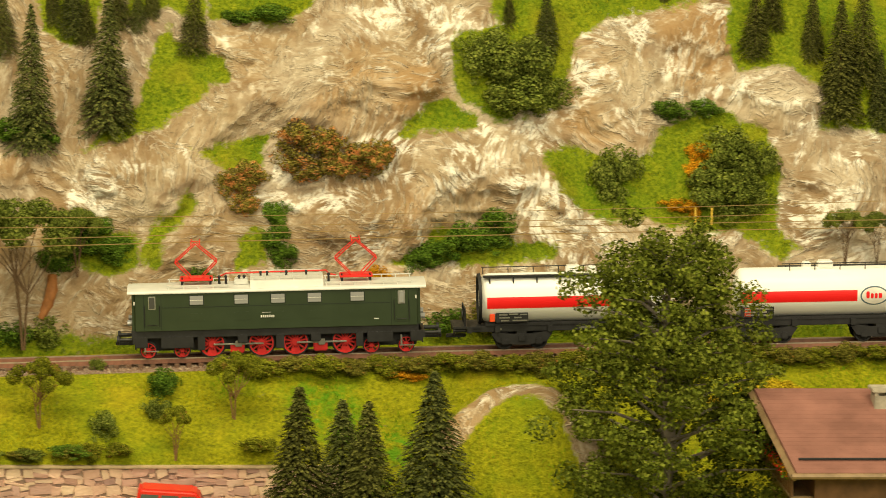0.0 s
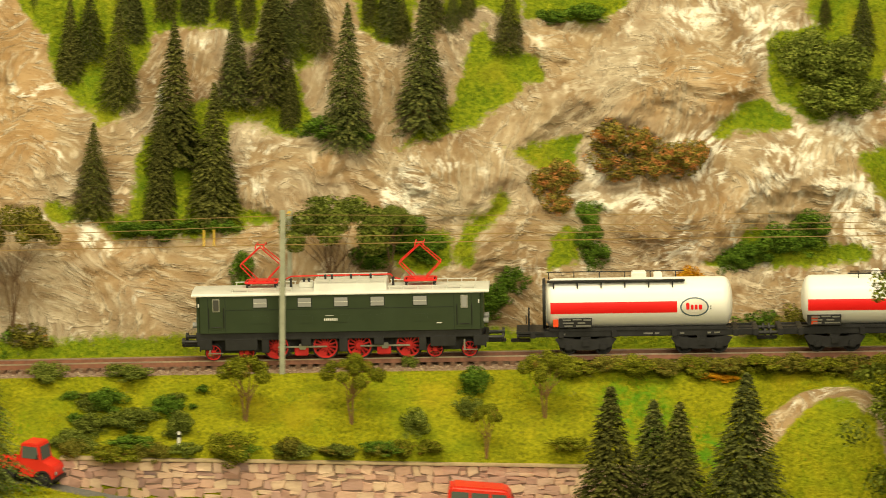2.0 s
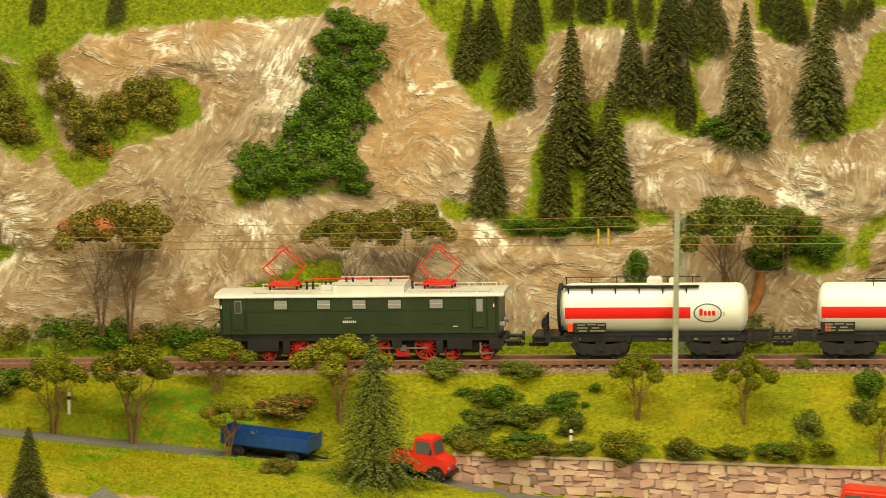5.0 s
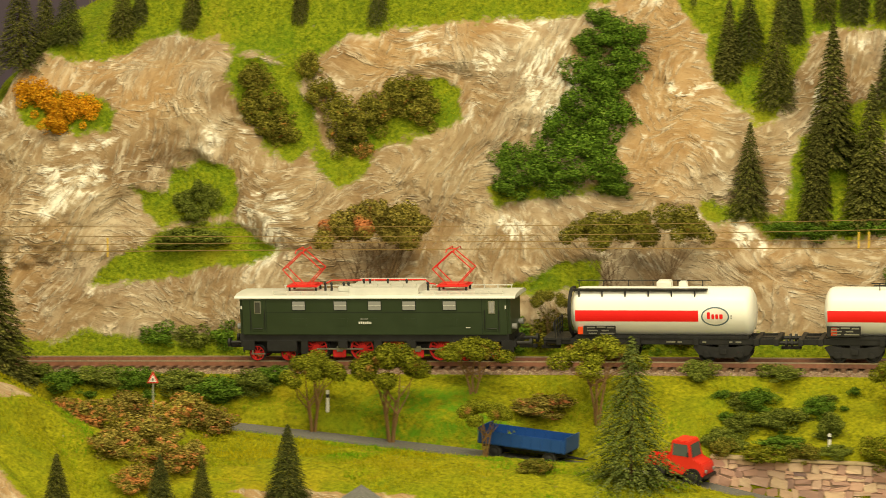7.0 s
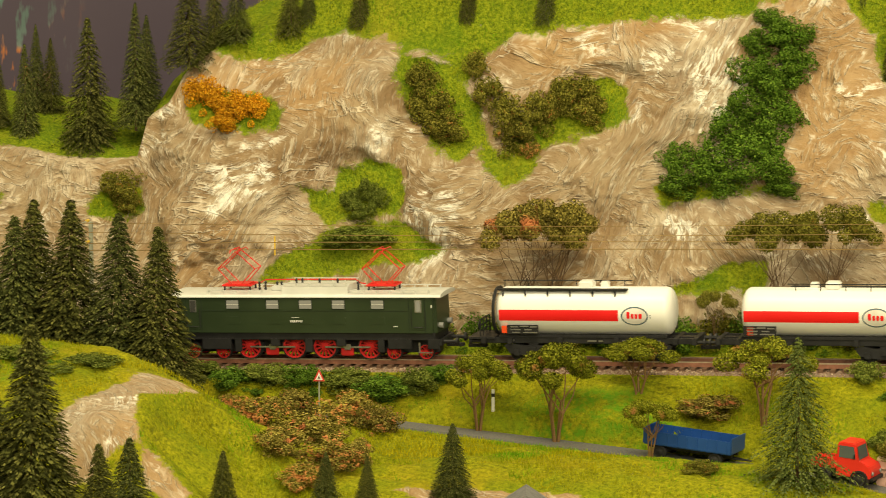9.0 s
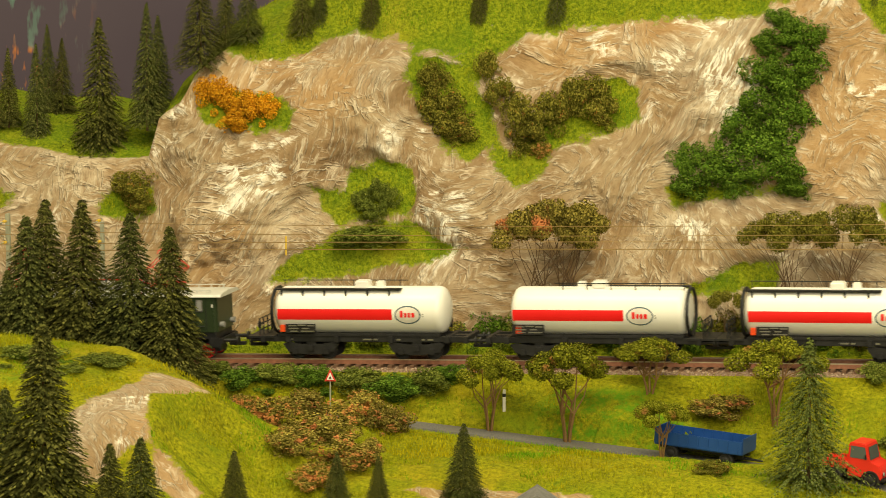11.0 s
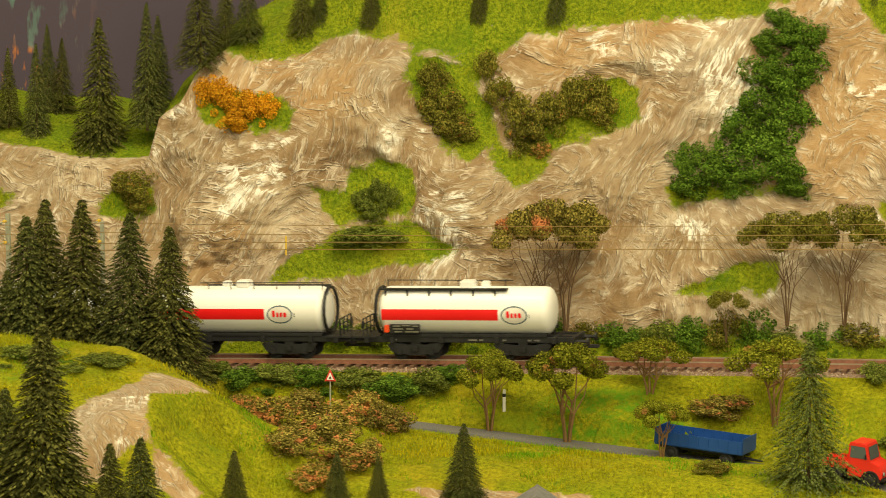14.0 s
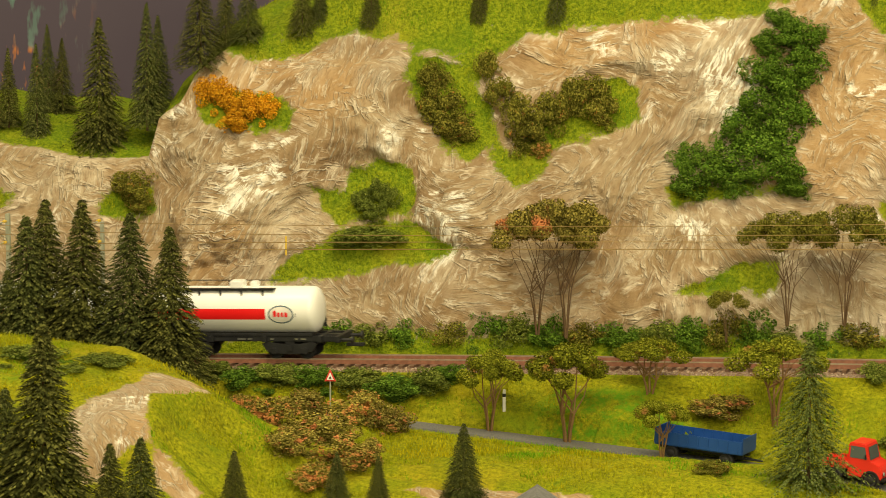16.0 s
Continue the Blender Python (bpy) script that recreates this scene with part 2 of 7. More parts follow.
def rods(bm, points, r, n=6):
    for a, b in zip(points, points[1:]):
        cyl(bm, a, b, r, n=n)
    return bm


def extrude_profile(bm, profile, x0, x1, closed=True):
    """A profile in (y, z), carried along x."""
    va = [bm.verts.new((x0, y, z)) for y, z in profile]
    vb = [bm.verts.new((x1, y, z)) for y, z in profile]
    n = len(profile)
    for i in range(n):
        j = (i + 1) % n
        bm.faces.new((va[i], va[j], vb[j], vb[i]))
    bm.faces.new(va[::-1])
    bm.faces.new(vb)
    return bm


def spin_profile(bm, profile, n=32, m=None):
    """A profile in (radius, along), spun round the y axis."""
    rings = []
    for r, y in profile:
        rings.append([bm.verts.new((m or Matrix()) @ Vector((r * math.cos(2 * math.pi * i / n), y, r * math.sin(2 * math.pi * i / n)))) for i in range(n)] if r > 1e-6 else [bm.verts.new((m or Matrix()) @ Vector((0, y, 0)))])
    for a, b in zip(rings, rings[1:]):
        for i in range(n):
            j = (i + 1) % n
            if len(a) == 1 and len(b) == 1:
                continue
            if len(a) == 1:
                bm.faces.new((a[0], b[i], b[j]))
            elif len(b) == 1:
                bm.faces.new((a[i], a[j], b[0]))
            else:
                bm.faces.new((a[i], a[j], b[j], b[i]))
    return bm


# ---- the hillside ----
CHALK = [(-0.745, 0.098, 0.028, 0.019, 0),
    (-0.646, 0.132, 0.01, 0.021, 10),
    (-0.499, 0.168, 0.013, 0.005, 0),
    (-0.342, 0.17, 0.015, 0.006, 0),
    (0.072, 0.216, 0.056, 0.01, 18),
    (0.161, 0.138, 0.045, 0.008, -8),
    (0.044, 0.104, 0.026, 0.007, 0),
    (0.231, 0.188, 0.017, 0.025, 0),
    (-0.107, 0.097, 0.011, 0.021, -10),
    (0.206, 0.102, 0.017, 0.021, 0),
    (0.38, 0.117, 0.026, 0.021, 0),
    (0.133, 0.208, 0.034, 0.021, 30),
    (-0.606, 0.075, 0.022, 0.032, 0),
    (-0.296, 0.071, 0.011, 0.018, 0),
    (-0.079, 0.114, 0.022, 0.021, 0),
    (-0.443, 0.081, 0.022, 0.011, 0),
    (-0.437, 0.178, 0.026, 0.042, 20)]
OCHRE = [(-0.752, 0.171, 0.049, 0.011, 0),
    (-0.341, 0.138, 0.026, 0.046, 0),
    (-0.352, 0.201, 0.021, 0.032, 0),
    (0.301, 0.216, 0.028, 0.012, 0),
    (0.297, 0.185, 0.019, 0.011, 0),
    (-0.036, 0.102, 0.011, 0.021, 0),
    (0.078, 0.166, 0.064, 0.016, 20),
    (0.106, 0.092, 0.022, 0.025, 0),
    (-0.687, 0.151, 0.03, 0.021, 0),
    (-0.748, 0.052, 0.034, 0.018, 0),
    (-0.513, 0.195, 0.067, 0.011, 0),
    (-0.137, 0.132, 0.022, 0.014, 0),
    (0.226, 0.15, 0.037, 0.011, 0)]
TURF_WEST = [
    [(-0.788, 0.179), (-0.760, 0.175), (-0.721, 0.176), (-0.717, 0.187), (-0.690, 0.194), (-0.662, 0.197), (-0.643, 0.186), (-0.624, 0.181), (-0.605, 0.164), (-0.595, 0.160), (-0.598, 0.171), (-0.581, 0.188), (-0.551, 0.197), (-0.510, 0.205), (-0.449, 0.206), (-0.415, 0.213), (-0.394, 0.226), (-0.398, 0.255), (-0.802, 0.248)],
    [(-0.644, 0.183), (-0.606, 0.171), (-0.586, 0.146), (-0.579, 0.125), (-0.552, 0.103), (-0.565, 0.101), (-0.577, 0.111), (-0.590, 0.124), (-0.601, 0.116), (-0.618, 0.124), (-0.637, 0.145), (-0.647, 0.166)],
    [(-0.790, 0.152), (-0.777, 0.159), (-0.727, 0.151), (-0.715, 0.145), (-0.723, 0.133), (-0.755, 0.128), (-0.782, 0.131)],
    [(-0.706, 0.096), (-0.684, 0.099), (-0.679, 0.113), (-0.634, 0.115), (-0.628, 0.096), (-0.631, 0.078), (-0.679, 0.073), (-0.697, 0.081)]]
TURF_WEST_LOW = [
    [(-0.681, 0.072), (-0.633, 0.077), (-0.604, 0.067), (-0.592, 0.062), (-0.609, 0.053), (-0.658, 0.042), (-0.685, 0.038), (-0.724, 0.036), (-0.708, 0.054), (-0.694, 0.067)],
    [(-0.561, 0.137), (-0.539, 0.166), (-0.505, 0.170), (-0.488, 0.160), (-0.485, 0.144), (-0.504, 0.136), (-0.533, 0.126), (-0.552, 0.105), (-0.565, 0.101), (-0.574, 0.118)],
    [(-0.461, 0.107), (-0.454, 0.094), (-0.416, 0.101), (-0.368, 0.101), (-0.365, 0.110), (-0.417, 0.110)],
    [(-0.448, 0.041), (-0.442, 0.048), (-0.414, 0.059), (-0.382, 0.067), (-0.380, 0.050), (-0.408, 0.041)],
    [(-0.942, 0.090), (-0.915, 0.084), (-0.938, 0.072)],
    [(-0.857, 0.088), (-0.817, 0.091), (-0.811, 0.073), (-0.840, 0.067), (-0.854, 0.072)]]
TURF_FIRS = [
    [(-0.356, 0.255), (-0.349, 0.219), (-0.328, 0.202), (-0.324, 0.174), (-0.315, 0.156), (-0.294, 0.148), (-0.279, 0.145), (-0.269, 0.157), (-0.269, 0.178), (-0.261, 0.203), (-0.243, 0.208), (-0.217, 0.207), (-0.187, 0.200), (-0.183, 0.257)],
    [(-0.232, 0.158), (-0.203, 0.161), (-0.178, 0.159), (-0.171, 0.173), (-0.159, 0.176), (-0.157, 0.147), (-0.177, 0.143), (-0.206, 0.147), (-0.207, 0.110), (-0.192, 0.099), (-0.170, 0.093), (-0.195, 0.084), (-0.278, 0.080), (-0.311, 0.085), (-0.326, 0.095), (-0.312, 0.103), (-0.301, 0.098), (-0.272, 0.094), (-0.265, 0.106), (-0.262, 0.140)],
    [(-0.184, 0.211), (-0.154, 0.199), (-0.145, 0.187), (-0.160, 0.173), (-0.170, 0.190)],
    [(-0.129, 0.208), (-0.103, 0.198), (-0.089, 0.205), (-0.091, 0.258), (-0.143, 0.257)]]
TURF_MIDDLE = [
    [(-0.097, 0.135), (-0.087, 0.148), (-0.066, 0.164), (-0.059, 0.185), (-0.047, 0.213), (-0.038, 0.202), (-0.009, 0.192), (-0.007, 0.179), (-0.030, 0.164), (-0.044, 0.156), (-0.058, 0.147), (-0.079, 0.140)],
    [(-0.080, 0.258), (-0.075, 0.212), (-0.060, 0.219), (-0.046, 0.223), (-0.016, 0.206), (-0.018, 0.259)],
    [(-0.031, 0.136), (0.003, 0.141), (0.021, 0.143), (0.021, 0.125), (-0.004, 0.123), (-0.018, 0.127)],
    [(-0.059, 0.072), (-0.049, 0.100), (-0.035, 0.114), (-0.028, 0.107), (-0.040, 0.087), (-0.048, 0.067)],
    [(-0.006, 0.084), (0.018, 0.086), (0.019, 0.065), (-0.006, 0.063)],
    [(-0.116, 0.072), (-0.102, 0.089), (-0.084, 0.091), (-0.056, 0.080), (-0.059, 0.067), (-0.090, 0.063)],
    [(-0.449, 0.042), (-0.435, 0.047), (-0.407, 0.059), (-0.383, 0.063), (-0.380, 0.043)]]
TURF_EAST = [
    [(-0.016, 0.214), (0.021, 0.212), (0.050, 0.228), (0.050, 0.256), (-0.016, 0.256)],
    [(0.101, 0.154), (0.136, 0.170), (0.154, 0.160), (0.154, 0.155), (0.121, 0.146), (0.101, 0.141)],
    [(0.139, 0.208), (0.174, 0.215), (0.210, 0.209), (0.221, 0.198), (0.208, 0.160), (0.165, 0.155), (0.154, 0.163), (0.136, 0.177)],
    [(0.160, 0.261), (0.163, 0.215), (0.210, 0.198), (0.232, 0.214), (0.251, 0.222), (0.284, 0.223), (0.303, 0.230), (0.305, 0.262)],
    [(0.098, 0.072), (0.127, 0.092), (0.170, 0.086), (0.200, 0.079), (0.194, 0.071), (0.144, 0.066)]]
TURF_FAR_EAST = [
    [(0.193, 0.136), (0.225, 0.138), (0.243, 0.130), (0.265, 0.137), (0.267, 0.150), (0.280, 0.155), (0.310, 0.159), (0.346, 0.154), (0.348, 0.141), (0.341, 0.110), (0.342, 0.093), (0.355, 0.080), (0.347, 0.073), (0.313, 0.088), (0.259, 0.093), (0.227, 0.093), (0.203, 0.113), (0.194, 0.123)],
    [(0.312, 0.197), (0.324, 0.263), (0.510, 0.264), (0.499, 0.150), (0.371, 0.153), (0.377, 0.179), (0.355, 0.187), (0.322, 0.183)]]
OUTCROPS_EAST = [
    (0.030, [(-0.030, 0.140), (-0.019, 0.165), (-0.005, 0.196), (0.050, 0.225), (0.101, 0.239), (0.126, 0.218), (0.133, 0.177), (0.114, 0.159), (0.099, 0.146), (0.064, 0.144), (0.020, 0.152)]),
    (0.030, [(0.024, 0.108), (0.099, 0.125), (0.135, 0.146), (0.172, 0.150), (0.200, 0.136), (0.220, 0.103), (0.205, 0.079), (0.191, 0.092), (0.134, 0.099), (0.105, 0.079), (0.063, 0.068), (0.038, 0.082)]),
    (0.022, [(-0.101, 0.124), (-0.080, 0.138), (-0.044, 0.153), (-0.033, 0.134), (-0.029, 0.118), (-0.050, 0.088), (-0.082, 0.091)])]
OUTCROPS_FAR_EAST = [
    (0.020, [(0.213, 0.191), (0.236, 0.205), (0.258, 0.223), (0.318, 0.227), (0.316, 0.199), (0.293, 0.178), (0.266, 0.160), (0.265, 0.138), (0.226, 0.147), (0.223, 0.167)]),
    (0.016, [(0.308, 0.185), (0.377, 0.182), (0.368, 0.154), (0.353, 0.158), (0.317, 0.164)]),
    (0.022, [(0.351, 0.130), (0.382, 0.148), (0.425, 0.148), (0.420, 0.080), (0.362, 0.077), (0.343, 0.117)])]
OUTCROPS_MIDDLE = [
    (0.012, [(-0.206, 0.146), (-0.173, 0.135), (-0.157, 0.111), (-0.170, 0.094), (-0.196, 0.104)]),
    (0.016, [(-0.158, 0.132), (-0.137, 0.140), (-0.120, 0.129), (-0.121, 0.112), (-0.150, 0.111)]),
    (0.010, [(-0.257, 0.196), (-0.228, 0.207), (-0.191, 0.193), (-0.211, 0.172), (-0.233, 0.161)]),
    (0.010, [(-0.375, 0.219), (-0.348, 0.212), (-0.317, 0.156), (-0.279, 0.143), (-0.281, 0.119), (-0.326, 0.095), (-0.359, 0.091), (-0.369, 0.118), (-0.361, 0.187)]),
    (0.014, [(-0.299, 0.077), (-0.263, 0.081), (-0.205, 0.077), (-0.193, 0.061), (-0.297, 0.055)]),
    (0.018, [(-0.059, 0.070), (-0.046, 0.103), (-0.018, 0.121), (-0.010, 0.107), (-0.017, 0.068), (-0.034, 0.064)])]
OUTCROPS_WEST = [
    (0.020, [(-0.814, 0.118), (-0.800, 0.166), (-0.715, 0.175), (-0.654, 0.195), (-0.635, 0.177), (-0.632, 0.117), (-0.679, 0.112), (-0.707, 0.072), (-0.715, 0.050), (-0.777, 0.041), (-0.801, 0.075)]),
    (0.018, [(-0.625, 0.120), (-0.578, 0.122), (-0.561, 0.077), (-0.558, 0.046), (-0.607, 0.062), (-0.627, 0.089)]),
    (0.012, [(-0.580, 0.179), (-0.506, 0.202), (-0.426, 0.207), (-0.427, 0.154), (-0.459, 0.115), (-0.484, 0.080), (-0.529, 0.103), (-0.532, 0.125), (-0.482, 0.142), (-0.485, 0.167)]),
    (0.012, [(-0.477, 0.056), (-0.459, 0.091), (-0.397, 0.100), (-0.393, 0.067), (-0.446, 0.048)])]


def deepest(x, z, blobs):
    best = np.full(x.shape, -1.0)
    for bx, bz, w, h, lean in blobs:
        c, s = math.cos(radians(lean)), math.sin(radians(lean))
        dx, dz = x - bx, z - bz
        best = np.maximum(best, 1.0 - np.sqrt(((dx * c + dz * s) / w) ** 2 + ((-dx * s + dz * c) / h) ** 2))
    return best


def inside(x, z, corners, margin=0.03):
    """How far (x, z) lies inside a patch with these corners; negative outside."""
    best = np.full(x.shape, -margin)
    xs, zs = [p[0] for p in corners], [p[1] for p in corners]
    near = (x > min(xs) - margin) & (x < max(xs) + margin) & (z > min(zs) - margin) & (z < max(zs) + margin)
    if not near.any():
        return best
    px, pz = x[near], z[near]
    dist, odd = np.full(px.shape, 9.0), np.zeros(px.shape, bool)
    for (ax, az), (bx, bz) in zip(corners, corners[1:] + corners[:1]):
        ex, ez = bx - ax, bz - az
        t = np.clip(((px - ax) * ex + (pz - az) * ez) / (ex * ex + ez * ez + 1e-12), 0, 1)
        dist = np.minimum(dist, np.hypot(px - ax - t * ex, pz - az - t * ez))
        if az != bz:
            odd ^= ((az > pz) != (bz > pz)) & (px < ax + (pz - az) * ex / (bz - az))
    best[near] = np.where(odd, dist, -dist)
    return np.maximum(best, -margin)


def rough(x, y, z, scale, depth=4, seed=0.0):
    flat = zip(x.ravel() * scale + seed, y.ravel() * scale, z.ravel() * scale)
    return np.array([noise.fractal(Vector(p), 0.9, 2.1, depth) for p in flat]).reshape(x.shape)


def ease(a, b, x):
    t = np.clip((x - a) / (b - a), 0, 1)
    return t * t * (3 - 2 * t)


def grid_mesh(name, X, Y, Z, material, **layers):
    nr, nc = X.shape
    me = bpy.data.meshes.new(name)
    i = np.arange(nr * nc).reshape(nr, nc)
    quads = np.stack([i[:-1, :-1], i[:-1, 1:], i[1:, 1:], i[1:, :-1]], -1).reshape(-1, 4)
    me.vertices.add(nr * nc)
    me.vertices.foreach_set("co", np.stack([X, Y, Z], -1).ravel())
    me.loops.add(quads.size)
    me.loops.foreach_set("vertex_index", quads.ravel())
    me.polygons.add(len(quads))
    me.polygons.foreach_set("loop_start", np.arange(0, quads.size, 4))
    me.polygons.foreach_set("use_smooth", np.ones(len(quads), bool))
    me.update(calc_edges=True)
    me.materials.append(material)
    for key, values in layers.items():
        me.attributes.new(key, "FLOAT", "POINT").data.foreach_set("value", values.ravel())
    return me


def crest_z(x):
    """Height at which the rock face ends and the turf above it begins."""
    return np.interp(x, (-1.000, -0.935, -0.879, -0.824, -0.824, -0.808, -0.802, -0.788, -0.740, -0.720, -0.670), (0.113, 0.113, 0.110, 0.109, 0.134, 0.146, 0.166, 0.179, 0.200, 0.216, 0.262))


def make_hill():
    xs = np.arange(-1.25, 0.85, 0.0021)
    v = np.concatenate([np.linspace(0, 1, 175), 1 + np.linspace(0.02, 1, 45) ** 1.5])
    X, V = np.meshgrid(xs, v)
    foot = track_z(X) - 0.006
    face = np.clip(V, 0, 1)
    back = np.clip(V - 1, 0, 1)
    wander = rough(X[:1], X[:1] * 0, X[:1] * 0, 9.0, 3)
    Z = foot + (crest_z(X) + 0.006 * wander - foot) * face
    Y = 2.078 + 0.60 * (Z - foot) + 0.0 * X
    # outcrops and gullies, in the plane of the face
    push = np.zeros_like(X)
    wx = X + 0.018 * rough(X, X * 0, Z, 22, 4, 5.0)
    wz = Z + 0.014 * rough(X, X * 0, Z, 22, 4, 9.0)
    for amp, corners in OUTCROPS_EAST + OUTCROPS_FAR_EAST + OUTCROPS_MIDDLE + OUTCROPS_WEST:
        d = inside(wx, wz, corners)
        push += amp * 0.75 * (0.5 * ease(-0.005, 0.018, d) + 0.5 * ease(0.0, 0.05, d))
    turf = np.full(X.shape, -0.03)
    for corners in TURF_WEST + TURF_WEST_LOW + TURF_FIRS + TURF_MIDDLE + TURF_EAST + TURF_FAR_EAST:
        turf = np.maximum(turf, inside(0.6 * X + 0.4 * wx, 0.6 * Z + 0.4 * wz, corners))
    mask = ease(-0.0055, 0.0060, turf + 0.003 * rough(X, X * 0, Z, 60, 3, 6.0))
    mask = np.maximum(mask, ease(0.020, 0.004, Z - foot - 0.006 * rough(X, X * 0, Z, 30, 2, 3.0)))
    mask = np.maximum(mask, ease(0.0, 0.008, back))
    push += 0.010 * rough(X, X * 0, Z, 9, 2) + 0.0026 * rough(wx, Z * 0.4, wz * 1.2, 30, 4, 2.0) * (1 - 0.6 * mask)
    push += 0.0007 * rough(wx * 1.5 + 0.8 * wz, Z * 0.4, wz * 1.5 - 0.5 * wx, 95, 3, 7.0) * (1 - 0.75 * mask)
    ridge = 1 - np.abs(rough(wx, Z * 0.4, wz * 1.7, 42, 3, 12.0)) * 2.2
    push += 0.0014 * np.clip(ridge, 0, 1) ** 2 * (1 - mask)
    push += 0.0030 * (1 - mask)
    hold = ease(0.0, 0.035, Z - foot) * (1 - back)
    Y = Y - push * hold + 0.62 * back + 0.0
    Z = Z + np.interp(back, (0, 0.08, 0.2, 0.4, 1), (0, 0.022, 0.028, -0.03, -0.25)) + 0.006 * rough(X, Y, Z * 0, 8, 3, 4.0) * ease(0, 0.2, back)
    ob = new("hillside", grid_mesh("hillside", X, Y, Z, ROCK, turf=mask, chalk=np.maximum(ease(-0.35, 0.45, deepest(wx, wz, CHALK)), 0.55 * ease(-0.05, 0.12, wx)), ochre=ease(-0.4, 0.4, deepest(wx, wz, OCHRE))))
    tagged(ob, "steep plaster rock hillside with patches of bright green turf", "hillside", kind="structure")
    return X, Y, Z, mask


HILL = make_hill()


def hill_y(x, z):
    """Depth of the rock face at x and height z."""
    X, Y, Z, _ = HILL
    col = int(np.clip(np.searchsorted(X[0], x), 0, X.shape[1] - 1))
    return float(np.interp(z, Z[:175, col], Y[:175, col]))


# ---- the foreground ----
ROAD = [(-1.30, 2.00, -0.006), (-0.75, 1.978, -0.021), (-0.58, 1.962, -0.0275), (-0.485, 1.955, -0.032), (-0.364, 1.940, -0.0368), (-0.30, 1.930, -0.041), (-0.25, 1.916, -0.047), (0.0, 1.905, -0.064), (0.90, 1.90, -0.075)]
WALL_X0, WALL_X1, WALL_Y, WALL_TOP = -0.285, 0.075, 1.938, -0.026


def road_at(x):
    rx, ry, rz = zip(*ROAD)
    return np.interp(x, rx, ry), np.interp(x, rx, rz)


def bump_at(X, Y, x, y, rx, ry, h, sharp=1.0):
    d = np.clip(1 - np.sqrt(((X - x) / rx) ** 2 + ((Y - y) / ry) ** 2), 0, 1)
    return h * ease(0, sharp, d)


KNOLL_ROCK = [[(-0.714, 1.726), (-0.712, 1.776), (-0.698, 1.835), (-0.677, 1.835), (-0.666, 1.832), (-0.673, 1.810), (-0.683, 1.786), (-0.676, 1.752), (-0.670, 1.740), (-0.677, 1.730), (-0.681, 1.706), (-0.690, 1.696), (-0.704, 1.706)], [(-0.670, 1.740), (-0.655, 1.734), (-0.631, 1.730), (-0.638, 1.714), (-0.658, 1.716)], [(0.105, 1.828), (0.115, 1.835), (0.118, 1.835), (0.136, 1.835), (0.152, 1.835), (0.171, 1.834), (0.193, 1.835), (0.203, 1.822), (0.206, 1.804), (0.190, 1.798), (0.184, 1.810), (0.176, 1.822), (0.151, 1.824), (0.132, 1.818), (0.120, 1.818)]]
KNOLL_BOWL = [(-0.681, 1.782), (-0.671, 1.806), (-0.664, 1.828), (-0.644, 1.836), (-0.580, 1.776), (-0.620, 1.728), (-0.645, 1.734), (-0.672, 1.744)]


def ground_height(X, Y):
    tz = track_z(X)
    ry, rz = road_at(X)
    bank = tz - 0.006 - 0.58 * np.clip(2.002 - Y, 0, 1)
    low = rz - 0.0015 + 0.004 * ease(0.018, 0.05, np.abs(Y - ry))
    low = low - 0.10 * np.clip(1.86 - Y, 0, 0.3)
    in_wall = ease(WALL_X0 - 0.004, WALL_X0 + 0.004, X) * ease(WALL_X1 + 0.10, WALL_X1, X)
    Z = np.maximum(bank, low)
    Z = np.where((Y < WALL_Y) & (in_wall > 0.5), low, Z)
    Z = np.where((Y < ry + 0.0115) & (Y > ry - 0.0105), np.minimum(Z, rz - 0.0015), Z)
    Z = Z + 0.0030 * ease(0.0105, 0.016, ry - Y) * ease(0.060, 0.030, ry - Y) * ease(-0.29, -0.34, X)
    # knolls in front
    Z = Z + bump_at(X, Y, -0.84, 1.79, 0.262, 0.17, 0.047, 0.42)
    Z = Z + bump_at(X, Y, 0.160, 1.835, 0.135, 0.080, 0.107, 0.95)
    Z = Z + bump_at(X, Y, -0.37, 1.86, 0.24, 0.07, 0.010, 0.8)
    Z = Z - 0.012 * ease(0.0, 0.016, inside(X, Y, KNOLL_BOWL))
    return Z


# patches without turf, on the two knolls and by the path
BARE = [(-0.47, 1.80, 0.07, 0.02, 0), (-0.36, 1.80, 0.06, 0.02, 0)]


# stretches of fresh vivid green in the meadow
LUSH = [(-0.466, 1.972, 0.040, 0.016, 0), (-0.430, 1.964, 0.026, 0.012, 0), (0.050, 1.975, 0.026, 0.022, 0), (0.066, 1.955, 0.020, 0.020, 0), (0.092, 1.930, 0.012, 0.030, 0), (-0.83, 1.80, 0.07, 0.02, 0)]


